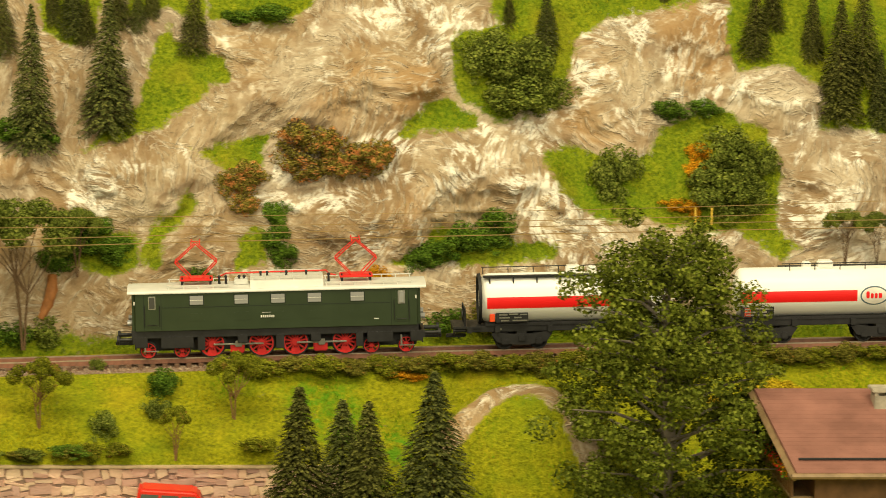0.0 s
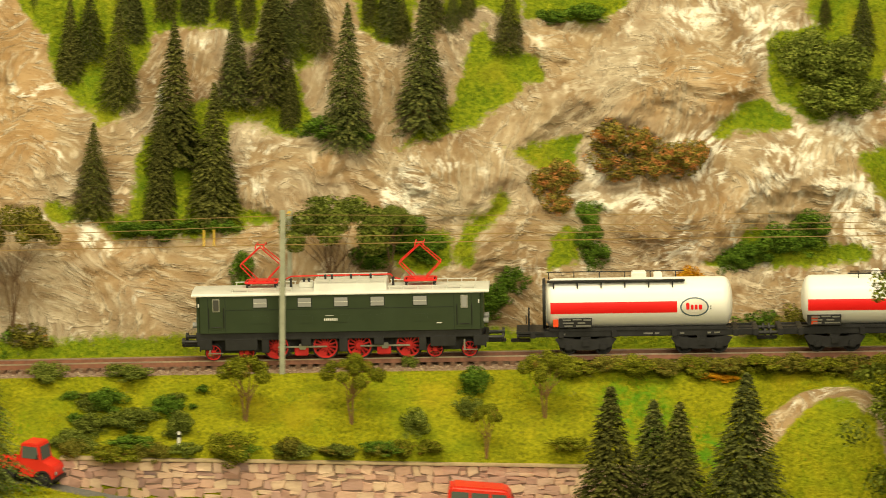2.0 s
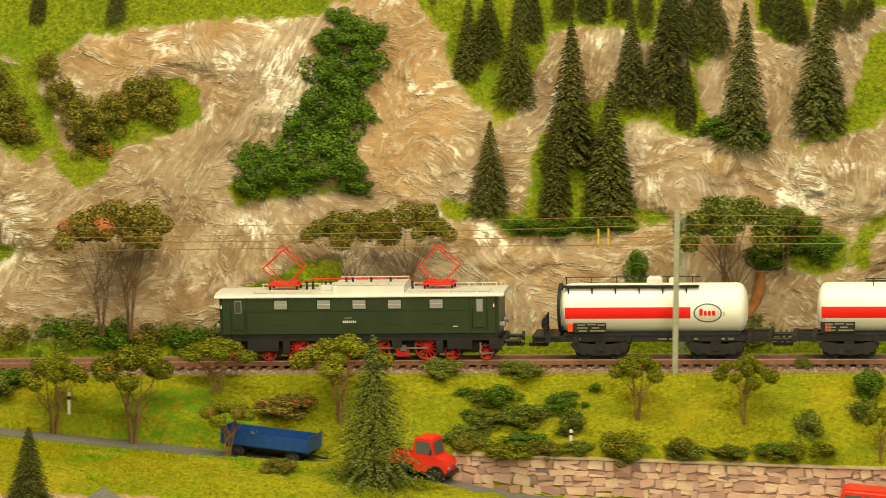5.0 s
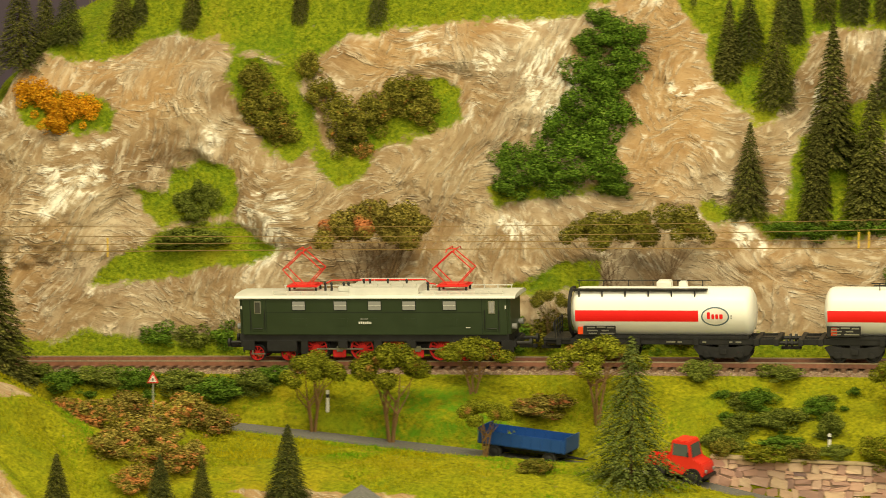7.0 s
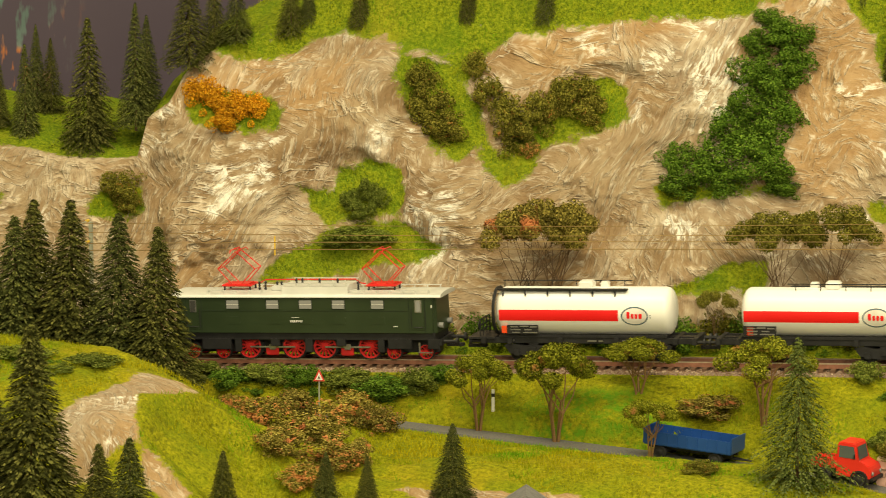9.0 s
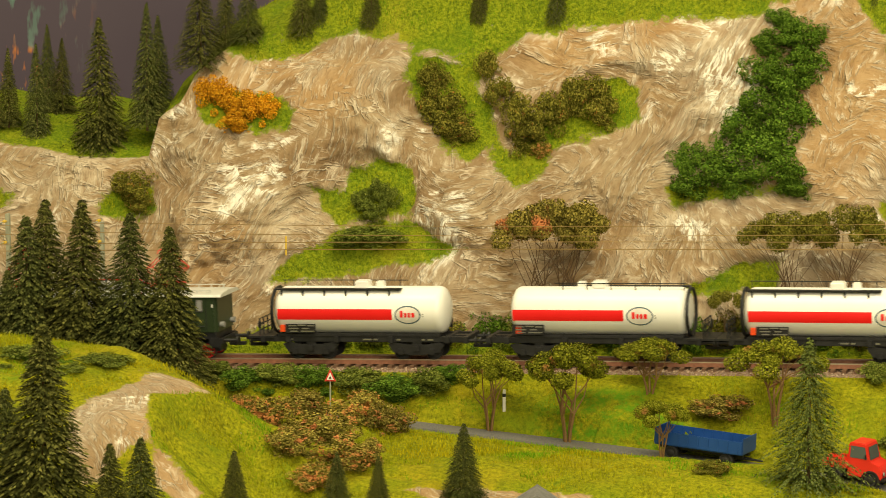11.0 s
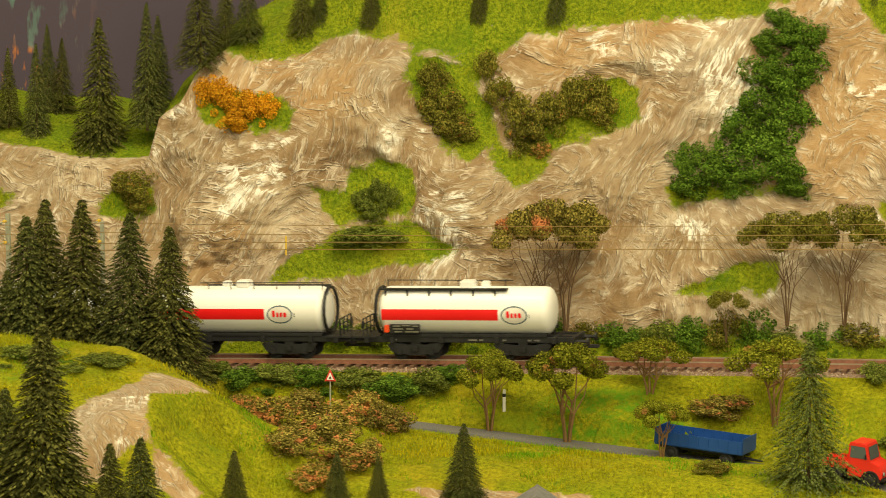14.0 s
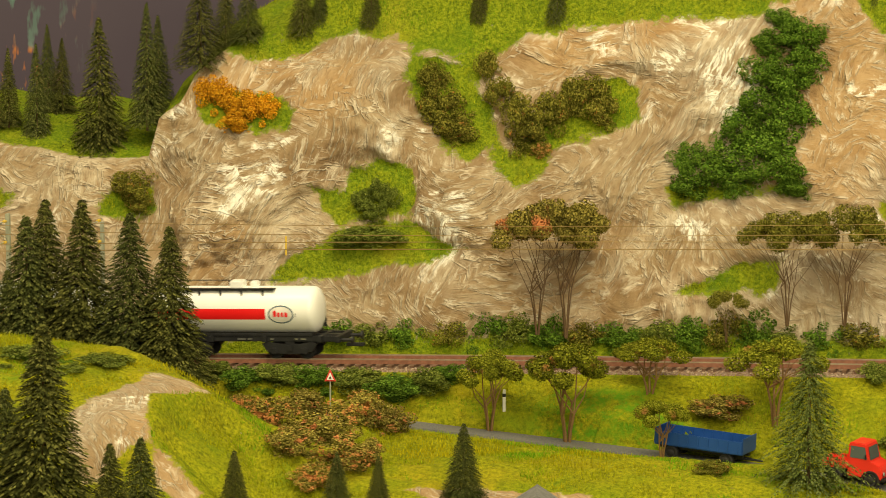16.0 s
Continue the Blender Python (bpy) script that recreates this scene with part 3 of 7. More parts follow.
def make_ground():
    xs, ys = np.arange(-1.35, 0.95, 0.0036), np.concatenate([np.arange(1.25, 1.66, 0.012), np.arange(1.66, 2.09, 0.0032)])
    X, Y = np.meshgrid(xs, ys)
    Z = ground_height(X, Y)
    ry, rz = road_at(X)
    off_road = ease(0.014, 0.03, np.abs(Y - ry)) * ease(2.0, 1.99, Y)
    Z = Z + off_road * (0.004 * rough(X, Y, Y * 0, 14, 3) + 0.0018 * rough(X, Y, Y * 0, 70, 3, 3.0))
    turf = np.ones_like(X)
    wx, wy = X + 0.012 * rough(X, Y, X * 0, 25, 3, 1.0), Y + 0.012 * rough(X, Y, X * 0, 25, 3, 8.0)
    bare = deepest(wx, wy, BARE)
    turf = turf - ease(-0.1, 0.2, bare)
    for corners in KNOLL_ROCK:
        turf = np.minimum(turf, 1 - ease(-0.003, 0.004, inside(wx * 0.4 + X * 0.6, wy * 0.4 + Y * 0.6, corners)))
    ob = new("ground", grid_mesh("ground", X, Y, Z, MEADOW, turf=turf, lush=ease(-0.3, 0.4, deepest(wx, wy, LUSH)), ochre=ease(0.25, -0.6, X)))
    tagged(ob, "yellow-green turf embankment and knolls of the model landscape", "ground", kind="structure")


make_ground()


def ground_z(x, y):
    return float(ground_height(np.array([[x]]), np.array([[y]]))[0, 0])


def make_road():
    k = Kit("road_asphalt", 0.9, 0, 0.2)
    v = k.coords()
    k.colour(k.mix(k.grey(k.noise(v, 40, 4), 0.4, 0.7), k.ramp(k.noise(v, 900, 2), [(0.3, (0.10, 0.10, 0.105)), (0.7, (0.19, 0.185, 0.18))]), (0.16, 0.15, 0.13)))
    k.bump(k.noise(v, 1500, 2), 0.3, 0.0004)
    xs = np.arange(-1.3, 0.9, 0.006)
    verts, faces = [], []
    for i, x in enumerate(xs):
        y, z = road_at(x)
        for dy, dz in ((-0.0098, -0.002), (-0.0088, 0.0012), (0.0088, 0.0012), (0.0098, -0.002)):
            verts.append((x, y + dy, z + dz))
        if i:
            for j in range(3):
                faces.append((4 * i - 4 + j, 4 * i + j, 4 * i + j + 1, 4 * i - 3 + j))
    ob = new("road", mesh_from("road", verts, faces, k.mat))
    tagged(ob, "narrow grey asphalt country road with worn surface", "road", kind="structure")


make_road()


def make_backdrop():
    k = Kit("painted_backdrop", 0.9, 0, 0.1)
    v = k.coords()
    col = k.ramp(k.noise(v, 3, 3), [(0.3, (0.095, 0.075, 0.110)), (0.7, (0.130, 0.105, 0.140))])
    sep = k.node("ShaderNodeSeparateXYZ")
    k.link(v, sep.inputs[0])
    streak = k.noise(k.coords((1.0, 1.0, 0.35)), 62, 3, 0.6)
    tint = k.ramp(k.noise(v, 16, 2), [(0.40, (0.16, 0.26, 0.24)), (0.52, (0.25, 0.33, 0.32)), (0.60, (0.75, 0.26, 0.06))])
    left = k.grey(sep.outputs[0], -1.20, -1.29)
    mask = k.math("MULTIPLY", k.grey(streak, 0.54, 0.62), left)
    k.colour(k.mix(mask, col, tint))
    bm = bmesh.new()
    box(bm, -2.2, 2.0, 3.0, 3.02, -0.95, 1.2)
    ob = part("backdrop", bm, k.mat)
    tagged(ob, "dark violet painted backdrop with autumn forest dabs", "backdrop", kind="structure")
    k = Kit("hall_wall", 0.9)
    k.colour(k.ramp(k.noise(k.coords(), 2, 4), [(0.3, (0.30, 0.27, 0.24)), (0.7, (0.36, 0.33, 0.29))]))
    bm = bmesh.new()
    box(bm, -3.0, 3.0, -2.0, 3.6, -1.0, -0.96)
    tagged(part("floor", bm, k.mat), "plain grey exhibition hall floor", "floor", kind="structure")
    bm = bmesh.new()
    box(bm, -1.34, 0.94, 1.25, 1.27, -0.95, ground_z(0.3, 1.26) - 0.01)
    tagged(part("layout_fascia", bm, k.mat), "plain grey board closing the front of the layout table", "fascia", kind="structure")


make_backdrop()

# ---- the railway ----
RAIL_STEEL = paint("rail_steel", (0.62, 0.52, 0.42), 0.35, 0.7, 0.2, 200)
RAIL_RUST = paint("rail_rust", (0.24, 0.10, 0.06), 0.8, 0, 0.3, 400)
SLEEPER = paint("sleeper_brown", (0.17, 0.095, 0.06), 0.85, 0, 0.35, 300)


def make_track():
    k = Kit("ballast", 0.95, 0, 0.15)
    v = k.coords()
    k.colour(k.ramp(k.island(), [(0.0, (0.17, 0.10, 0.065)), (0.5, (0.30, 0.20, 0.14)), (1.0, (0.46, 0.36, 0.27))]))
    rng = np.random.default_rng(5)
    bed = bmesh.new()
    xs = np.arange(-1.30, 0.90, 0.02)
    rows = []
    for x in xs:
        z = track_z(x)
        rows.append([bed.verts.new((x, TRACK_Y + dy, z + dz)) for dy, dz in ((-0.034, -0.0125), (-0.0225, -0.0052), (0.0225, -0.0052), (0.036, -0.0125))])
    for a, b in zip(rows, rows[1:]):
        for i in range(3):
            bed.faces.new((a[i], b[i], b[i + 1], a[i + 1]))
    bedk = Kit("ballast_bed", 0.95)
    bv = bedk.coords()
    bedk.colour(bedk.ramp(bedk.noise(bv, 900, 2), [(0.3, (0.12, 0.07, 0.05)), (0.7, (0.34, 0.25, 0.19))])).bump(bedk.noise(bv, 800, 2), 0.8, 0.001)
    tagged(part("track_bed", bed, bedk.mat), "brown ballast bed under the railway line", "track bed", kind="structure")
    # loose stones
    n = 26000
    verts, faces = np.zeros((n * 4, 3)), []
    cx, cy = rng.uniform(-1.0, 0.62, n), rng.uniform(-0.034, 0.034, n)
    tetra = np.array([(1, 1, 1), (-1, -1, 1), (-1, 1, -1), (1, -1, -1)]) * 0.62
    cz = track_z(cx) - 0.0052 - np.clip(np.abs(cy) - 0.0225, 0, 1) * 0.6
    s = rng.uniform(0.0005, 0.0011, n)
    verts = (tetra[None] * rng.uniform(0.6, 1.3, (n, 4, 3))) * s[:, None, None] + np.stack([cx, TRACK_Y + cy, cz], 1)[:, None]
    base = np.arange(n)[:, None] * 4
    faces = np.concatenate([base + f for f in ((0, 1, 2), (0, 3, 1), (0, 2, 3), (1, 3, 2))])
    tagged(new("ballast", mesh_from("ballast", verts.reshape(-1, 3), faces, k.mat)), "loose brown ballast stones on the track bed", "ballast", kind="stuff")
    track = thing("railway_track", "single railway track with rusty rails on brown sleepers", "track")
    tagged(track, kind="structure")
    for side in (-1, 1):
        head, web = bmesh.new(), bmesh.new()
        for bm, w, z0, z1 in ((head, 0.00045, -0.0007, 0.0), (web, 0.0005, -0.0032, -0.0007)):
            rows = []
            for x in np.arange(-1.30, 0.90, 0.02):
                z, y = track_z(x), TRACK_Y + side * 0.0087
                wide = 1.6 if bm is web else 1.0
                rows.append([bm.verts.new((x, y - w * wide, z + z0)), bm.verts.new((x, y - w, z + z1)), bm.verts.new((x, y + w, z + z1)), bm.verts.new((x, y + w * wide, z + z0))])
            for a, b in zip(rows, rows[1:]):
                for i in range(4):
                    j = (i + 1) % 4
                    bm.faces.new((a[i], b[i], b[j], a[j]))
        rail = part("rail", web, RAIL_RUST, track)
        part("rail_head", head, RAIL_STEEL, rail, "polished steel rail head")
    bm = bmesh.new()
    box(bm, -0.0014, 0.0014, -0.0150, 0.0150, -0.0056, -0.0032)
    sleeper = finish(bm, "sleeper", SLEEPER)
    for i, x in enumerate(np.arange(-0.98, 0.62, 0.0072)):
        if i < 300:
            part("sleeper", sleeper, SLEEPER, track, m=pose(x, TRACK_Y, track_z(x), 0, -1.9, 0))


make_track()
# ---- the train ----
GREEN = paint("locomotive_green", (0.027, 0.044, 0.018), 0.38, 0, 0.12, 60, 0.45)
GROOVE = paint("panel_groove", (0.012, 0.022, 0.013), 0.6)
ROOF_SILVER = paint("roof_silver", (0.66, 0.66, 0.62), 0.42, 0.1, 0.10, 90)
BLACK = paint("frame_black", (0.017, 0.017, 0.019), 0.55, 0, 0.3, 150)
RED = paint("wheel_red", (0.62, 0.022, 0.022), 0.45, 0, 0.15, 150)
PANTO_RED = paint("pantograph_red", (0.72, 0.025, 0.02), 0.4, 0, 0.1, 150)
STEEL = paint("bright_steel", (0.45, 0.44, 0.42), 0.3, 0.8, 0.2, 200)
TANK_WHITE = paint("tank_white", (0.93, 0.92, 0.88), 0.35, 0, 0.05, 25, 0.5)
STRIPE_RED = paint("stripe_red", (0.85, 0.012, 0.012), 0.4, 0, 0.04, 40)
BADGE_BLUE = paint("badge_blue_grey", (0.10, 0.15, 0.19), 0.45)
BADGE_WHITE = paint("badge_white", (0.80, 0.76, 0.70), 0.45)
WARN_ORANGE = paint("warning_orange", (0.80, 0.075, 0.012), 0.45)
LETTER = paint("lettering_white", (0.75, 0.74, 0.70), 0.5)
GLASS = Kit("window_pane", 0.12, 0, 0.6).colour((0.30, 0.30, 0.30)).mat
GLASS_DARK = Kit("cab_glass", 0.1, 0, 0.6).colour((0.06, 0.06, 0.055)).mat


def wheel_meshes(r, width=0.0024):
    """Hub, rim, one spoke and the counterweight of a spoked wheel."""
    hub, rim, spoke, weight = bmesh.new(), bmesh.new(), bmesh.new(), bmesh.new()
    spin_profile(hub, [(0, -width * 0.62), (r * 0.26, -width * 0.62), (r * 0.30, -width * 0.4), (r * 0.30, width * 0.4), (0, width * 0.5)], 14)
    spin_profile(rim, [(r * 0.80, -width / 2), (r * 0.93, -width / 2), (r * 0.93, width / 2), (r * 0.80, width / 2), (r * 0.80, -width / 2)], 28)
    box(spoke, -r * 0.055, r * 0.055, -width * 0.32, width * 0.32, r * 0.2, r * 0.84)
    box(weight, -r * 0.30, r * 0.30, -width * 0.36, width * 0.36, -r * 0.80, -r * 0.46)
    return [finish(bm, name, RED) for bm, name in ((hub, "wheel"), (rim, "rim"), (spoke, "spoke"), (weight, "counterweight"))]


def tyre_mesh(name, r, material, width=0.0028):
    bm = bmesh.new()
    spin_profile(bm, [(r * 0.92, -width / 2), (r, -width / 2), (r, width * 0.25), (r * 1.07, width * 0.3), (r * 1.07, width / 2), (r * 0.92, width / 2), (r * 0.92, -width / 2)], 28)
    return finish(bm, name, material)


def disc_mesh(name, r, material, width=0.0026):
    bm = bmesh.new()
    spin_profile(bm, [(0, -width * 0.5), (r * 0.25, -width * 0.5), (r * 0.3, -width * 0.2), (r * 0.75, -width * 0.2), (r * 0.8, -width / 2), (r, -width / 2), (r, width * 0.3), (r * 1.07, width * 0.3), (r * 1.07, width / 2), (0, width / 2)], 24)
    return finish(bm, name, material)


RISE = 0.0042  # height of the body over the running gear


def pantograph(parent, x):
    bm = bmesh.new()
    box(bm, x - 0.008, x + 0.008, -0.0066, 0.0066, 0.0432, 0.0450, 0.0004)
    base = part("pantograph", bm, PANTO_RED, parent, "raised red pantograph of thin rods", m=pose(-0.0013, 0, 0.0026))
    for y in (-0.0072, 0.0072):
        bm = bmesh.new()
        rods(bm, [(x - 0.0095, y, 0.0440), (x + 0.0095, y, 0.0440)], 0.0006)
        part("base_rail", bm, PANTO_RED, base)
    for dx in (-0.0095, 0.0095):
        bm = bmesh.new()
        rods(bm, [(x + dx, -0.0066, 0.0440), (x + dx, 0.0066, 0.0440)], 0.0006)
        part("base_rail", bm, PANTO_RED, base)
    for dx in (-0.0085, 0.0085):
        for y in (-0.0055, 0.0055):
            bm = bmesh.new()
            cyl(bm, (x + dx, y, 0.0380), (x + dx, y, 0.0438), 0.0009, 0.0006, 8)
            part("insulator_foot", bm, BLACK, base)
    for s in (-1, 1):
        for y in (-0.0065, 0.0065):
            bm = bmesh.new()
            rods(bm, [(x + s * 0.0030, y, 0.0446), (x + s * 0.0125, y * 0.9, 0.0545), (x, y * 0.75, 0.0655)], 0.00036, 5)
            part("arm", bm, PANTO_RED, base)
        bm = bmesh.new()
        rods(bm, [(x + s * 0.0125, -0.0059, 0.0545), (x + s * 0.0125, 0.0059, 0.0545)], 0.00033, 5)
        part("knee_bar", bm, PANTO_RED, base)
        bm = bmesh.new()
        rods(bm, [(x + s * 0.0025, -0.0105, 0.0652), (x + s * 0.0025, -0.008, 0.0668), (x + s * 0.0025, 0.008, 0.0668), (x + s * 0.0025, 0.0105, 0.0652)], 0.00035, 5)
        part("contact_strip", bm, PANTO_RED, base)
    bm = bmesh.new()
    rods(bm, [(x - 0.0025, 0, 0.0664), (x + 0.0025, 0, 0.0664)], 0.0004, 5)
    part("top_bar", bm, PANTO_RED, base)


def make_locomotive():
    loco = thing("electric_locomotive", "dark green electric model locomotive with silver roof, red wheels and pantographs", "locomotive")
    wall = [(-0.0165, 0.0135), (-0.0165, 0.0362), (0.0165, 0.0362), (0.0165, 0.0135)]
    bm = bmesh.new()
    extrude_profile(bm, wall, -0.0866, 0.0866)
    ends = [e for e in bm.edges if abs(e.verts[0].co.x - e.verts[1].co.x) < 1e-6 and abs(e.verts[0].co.z - e.verts[1].co.z) > 0.01]
    bmesh.ops.bevel(bm, geom=ends, offset=0.0022, segments=3, affect="EDGES")
    body = part("body", bm, GREEN, loco, "glossy dark green body", m=pose(-0.0013, 0, RISE))
    for s in (-1, 1):
        y = s * 0.0165
        # grooves and skirts
        g = bmesh.new()
        for x in (-0.0795, -0.0690, 0.0690, 0.0795):
            box(g, x - 0.00018, x + 0.00018, y - 0.00012, y + 0.00012, 0.0140, 0.0358)
        box(g, -0.069, 0.069, y - 0.00015, y + 0.00015, 0.02735, 0.02765)
        part("panel_joint", g, GROOVE, body, "thin panel joints")
        for x in (-0.0478, -0.021, 0.001, 0.0229, 0.0486):
            f = bmesh.new()
            box(f, x - 0.0045, x + 0.0045, y - 0.0003, y + 0.0003, 0.0285, 0.0348, 0.0002)
            frame_ = part("window_frame", f, GROOVE, body)
            p = bmesh.new()
            box(p, x - 0.0040, x + 0.0040, y - 0.00045, y + 0.00045, 0.0290, 0.0343)
            part("pane", p, GLASS, frame_)
            b = bmesh.new()
            box(b, x - 0.0040, x + 0.0040, y - 0.0006, y + 0.0006, 0.0315, 0.0318)
            part("glazing_bar", b, ROOF_SILVER, frame_)
            v = bmesh.new()
            box(v, x - 0.0045, x + 0.0045, y - 0.0002, y + 0.0002, 0.0190, 0.0238, 0.0001)
            part("vent_panel", v, GREEN, body)
        for x in (-0.0745, 0.0752):
            d = bmesh.new()
            box(d, x - 0.0034, x + 0.0034, y - 0.0002, y + 0.0002, 0.0155, 0.0352, 0.0001)
            door = part("cab_door", d, GREEN, body)
            w = bmesh.new()
            box(w, x - 0.0022, x + 0.0022, y - 0.0005, y + 0.0005, 0.0265, 0.0345, 0.0002)
            part("door_window_frame", w, STEEL, door)
            w = bmesh.new()
            box(w, x - 0.0016, x + 0.0016, y - 0.0007, y + 0.0007, 0.0272, 0.0338)
            part("door_pane", w, GLASS_DARK if x < 0 else GLASS, door)
            h = bmesh.new()
            for dx in (-0.0045, 0.0045):
                rods(h, [(x + dx, y * 1.03, 0.0165), (x + dx, y * 1.03, 0.0290)], 0.00022, 5)
            rods(h, [(x - 0.003, y * 1.03, 0.0172), (x + 0.003, y * 1.03, 0.0172)], 0.00022, 5)
            part("handrail", h, BLACK, door)
        for xa, w, z0, z1 in [(-0.0095 + i * 0.00125, 0.0008, 0.0202, 0.0216) for i in range(6)] + [(-0.002, 0.0006, 0.0202, 0.0216), (-0.0855, 0.0008, 0.0295, 0.0315), (0.0835, 0.0008, 0.0295, 0.0315), (0.0585, 0.0030, 0.0176, 0.0180), (-0.0085, 0.0050, 0.0232, 0.0234)]:
            n = bmesh.new()
            box(n, xa, xa + w, y - 0.00035, y + 0.00035, z0, z1)
            part("number_bar", n, LETTER, body, "small white lettering bar")
    # roof
    arc = [(-0.0174, 0.0360), (-0.0174, 0.0366), (-0.0164, 0.0376), (-0.0115, 0.0386), (0, 0.0391), (0.0115, 0.0386), (0.0164, 0.0376), (0.0174, 0.0366), (0.0174, 0.0360)]
    bm = bmesh.new()
    extrude_profile(bm, arc, -0.0897, 0.0897)
    roof = part("roof", bm, ROOF_SILVER, loco, "silver-white curved roof", m=pose(-0.0008, 0, RISE))
    bm = bmesh.new()
    extrude_profile(bm, [(-0.0148, 0.037), (-0.0134, 0.0420), (-0.009, 0.0432), (0.009, 0.0432), (0.0134, 0.0420), (0.0148, 0.037)], -0.0159, 0.028)
    part("raised_roof", bm, ROOF_SILVER, roof)
    for x0, x1, z in ((-0.0658, -0.0284, 0.0382), (0.029, 0.082, 0.0382), (-0.0155, 0.0275, 0.0426)):
        for y in (-0.0135, 0.0135):
            bm = bmesh.new()
            yy = y * (0.9 if z > 0.042 else 1.0)
            box(bm, x0, x1, yy - 0.0005, yy + 0.0005, z + 0.0017, z + 0.0022)
            for i in range(int((x1 - x0) / 0.008) + 1):
                xx = x0 + 0.0008 + i * (x1 - x0 - 0.0016) / int((x1 - x0) / 0.008)
                box(bm, xx - 0.0003, xx + 0.0003, yy - 0.0003, yy + 0.0003, z - 0.001, z + 0.002)
            part("roof_walkway", bm, ROOF_SILVER, roof)
    for x in (-0.0478, 0.0486):
        pantograph(loco, x)
    bm = bmesh.new()
    rods(bm, [(-0.036, 0, 0.0425), (-0.030, -0.002, 0.0455), (0.030, -0.002, 0.0458), (0.032, 0, 0.0432), (0.036, 0, 0.0425)], 0.0004, 6)
    part("roof_cable", bm, PANTO_RED, roof, "red high-voltage roof line")
    bm = bmesh.new()
    for x in (-0.0225, -0.0195, -0.0095, -0.0055, 0.006, 0.018, 0.0315, -0.0345, -0.0305):
        top = 0.0450 if -0.016 < x < 0.028 else 0.0430
        cyl(bm, (x, -0.002, top - 0.0045), (x, -0.002, top), 0.0009, 0.0006, 8)
        bmesh.ops.create_uvsphere(bm, u_segments=8, v_segments=6, radius=0.0010, matrix=Matrix.Translation((x, -0.002, top + 0.0004)))
    part("insulator", bm, BLACK, roof, "dark brown roof insulators")
    bm = bmesh.new()
    box(bm, -0.0255, -0.0170, -0.006, 0.006, 0.0385, 0.0420, 0.0006)
    part("switch_box", bm, ROOF_SILVER, roof)
    # frame and running gear
    bm = bmesh.new()
    box(bm, -0.0885, 0.0840, -0.0152, 0.0152, 0.0130, 0.0180, 0.0003)
    box(bm, -0.083, 0.083, -0.0062, 0.0062, 0.0040, 0.0130)
    frame_ = part("frame", bm, BLACK, loco)
    for x0, x1, z0 in ((-0.071, -0.0515, 0.0068), (-0.0490, -0.0445, 0.0052), (-0.0020, 0.0030, 0.0052), (0.0462, 0.0505, 0.0052), (0.053, 0.0685, 0.0075), (-0.0865, -0.0790, 0.0075), (0.0790, 0.0865, 0.0075), (-0.0250, -0.0190, 0.0090), (0.0190, 0.0250, 0.0090)):
        for s in (-1, 1):
            bm = bmesh.new()
            box(bm, x0, x1, s * 0.0148 - 0.0009, s * 0.0148 + 0.0009, z0, 0.0140, 0.0003)
            part("equipment_box", bm, BLACK, frame_)
    for s in (-1, 1):
        bm = bmesh.new()
        rods(bm, [(s * 0.0862, -0.0145, 0.0065), (s * 0.0862, -0.0145, 0.0125)], 0.0006)
        rods(bm, [(s * 0.0862, 0.0145, 0.0065), (s * 0.0862, 0.0145, 0.0125)], 0.0006)
        box(bm, s * 0.0870 - 0.001, s * 0.0870 + 0.001, -0.0152, 0.0152, 0.0095, 0.0135, 0.0003)
        part("buffer_beam", bm, BLACK, frame_)
        for y in (-0.0100, 0.0100):
            bm = bmesh.new()
            cyl(bm, (s * 0.0875, y, 0.0116), (s * 0.0960, y, 0.0116), 0.0012, n=10)
            cyl(bm, (s * 0.0960, y, 0.0116), (s * 0.0975, y, 0.0116), 0.0027, n=14)
            part("buffer", bm, BLACK, frame_)
            bm = bmesh.new()
            cyl(bm, (s * 0.0862, y, 0.0178), (s * 0.0895, y, 0.0178), 0.0016, 0.0019, 12)
            part("headlight", bm, GLASS, body)
        bm = bmesh.new()
        box(bm, s * 0.093 - 0.0055, s * 0.093 + 0.0055, -0.0018, 0.0018, 0.0072, 0.0092, 0.0003)
        part("coupler", bm, BLACK, frame_)
        bm = bmesh.new()
        box(bm, s * 0.077 - 0.0045, s * 0.077 + 0.0045, -0.0152, -0.0140, 0.0048, 0.0054)
        box(bm, s * 0.077 - 0.0040, s * 0.077 - 0.0030, -0.0152, -0.0144, 0.0054, 0.0115)
        part("step", bm, STEEL, frame_, "bright step edge")
    big, bigt = (wheel_meshes(0.0081), 14), tyre_mesh("tyre", 0.0081, BLACK)
    small, smallt = (wheel_meshes(0.0050), 9), tyre_mesh("bogie_tyre", 0.0050, BLACK)
    spins = []
    for ((hub, rim, spoke, weight), spokes), tyre, r, places in ((big, bigt, 0.0081, (-0.0405, -0.0107, 0.0098, 0.0397)), (small, smallt, 0.0050, (-0.0788, -0.0585, 0.0555, 0.0765))):
        for x in places:
            for y in (-0.0098, 0.0098):
                w = part("wheel", hub, RED, loco, "red spoked wheel", m=pose(x, y, r, 0, 0, 0 if y < 0 else 180))
                part("rim", rim, RED, w)
                part("counterweight", weight, RED, w)
                for i in range(spokes):
                    part("spoke", spoke, RED, w, m=pose(0, 0, 0, 0, 360 * i / spokes, 0))
                part("tyre", tyre, BLACK, w)
                if y < 0:
                    spins.append((w, x, y, r))
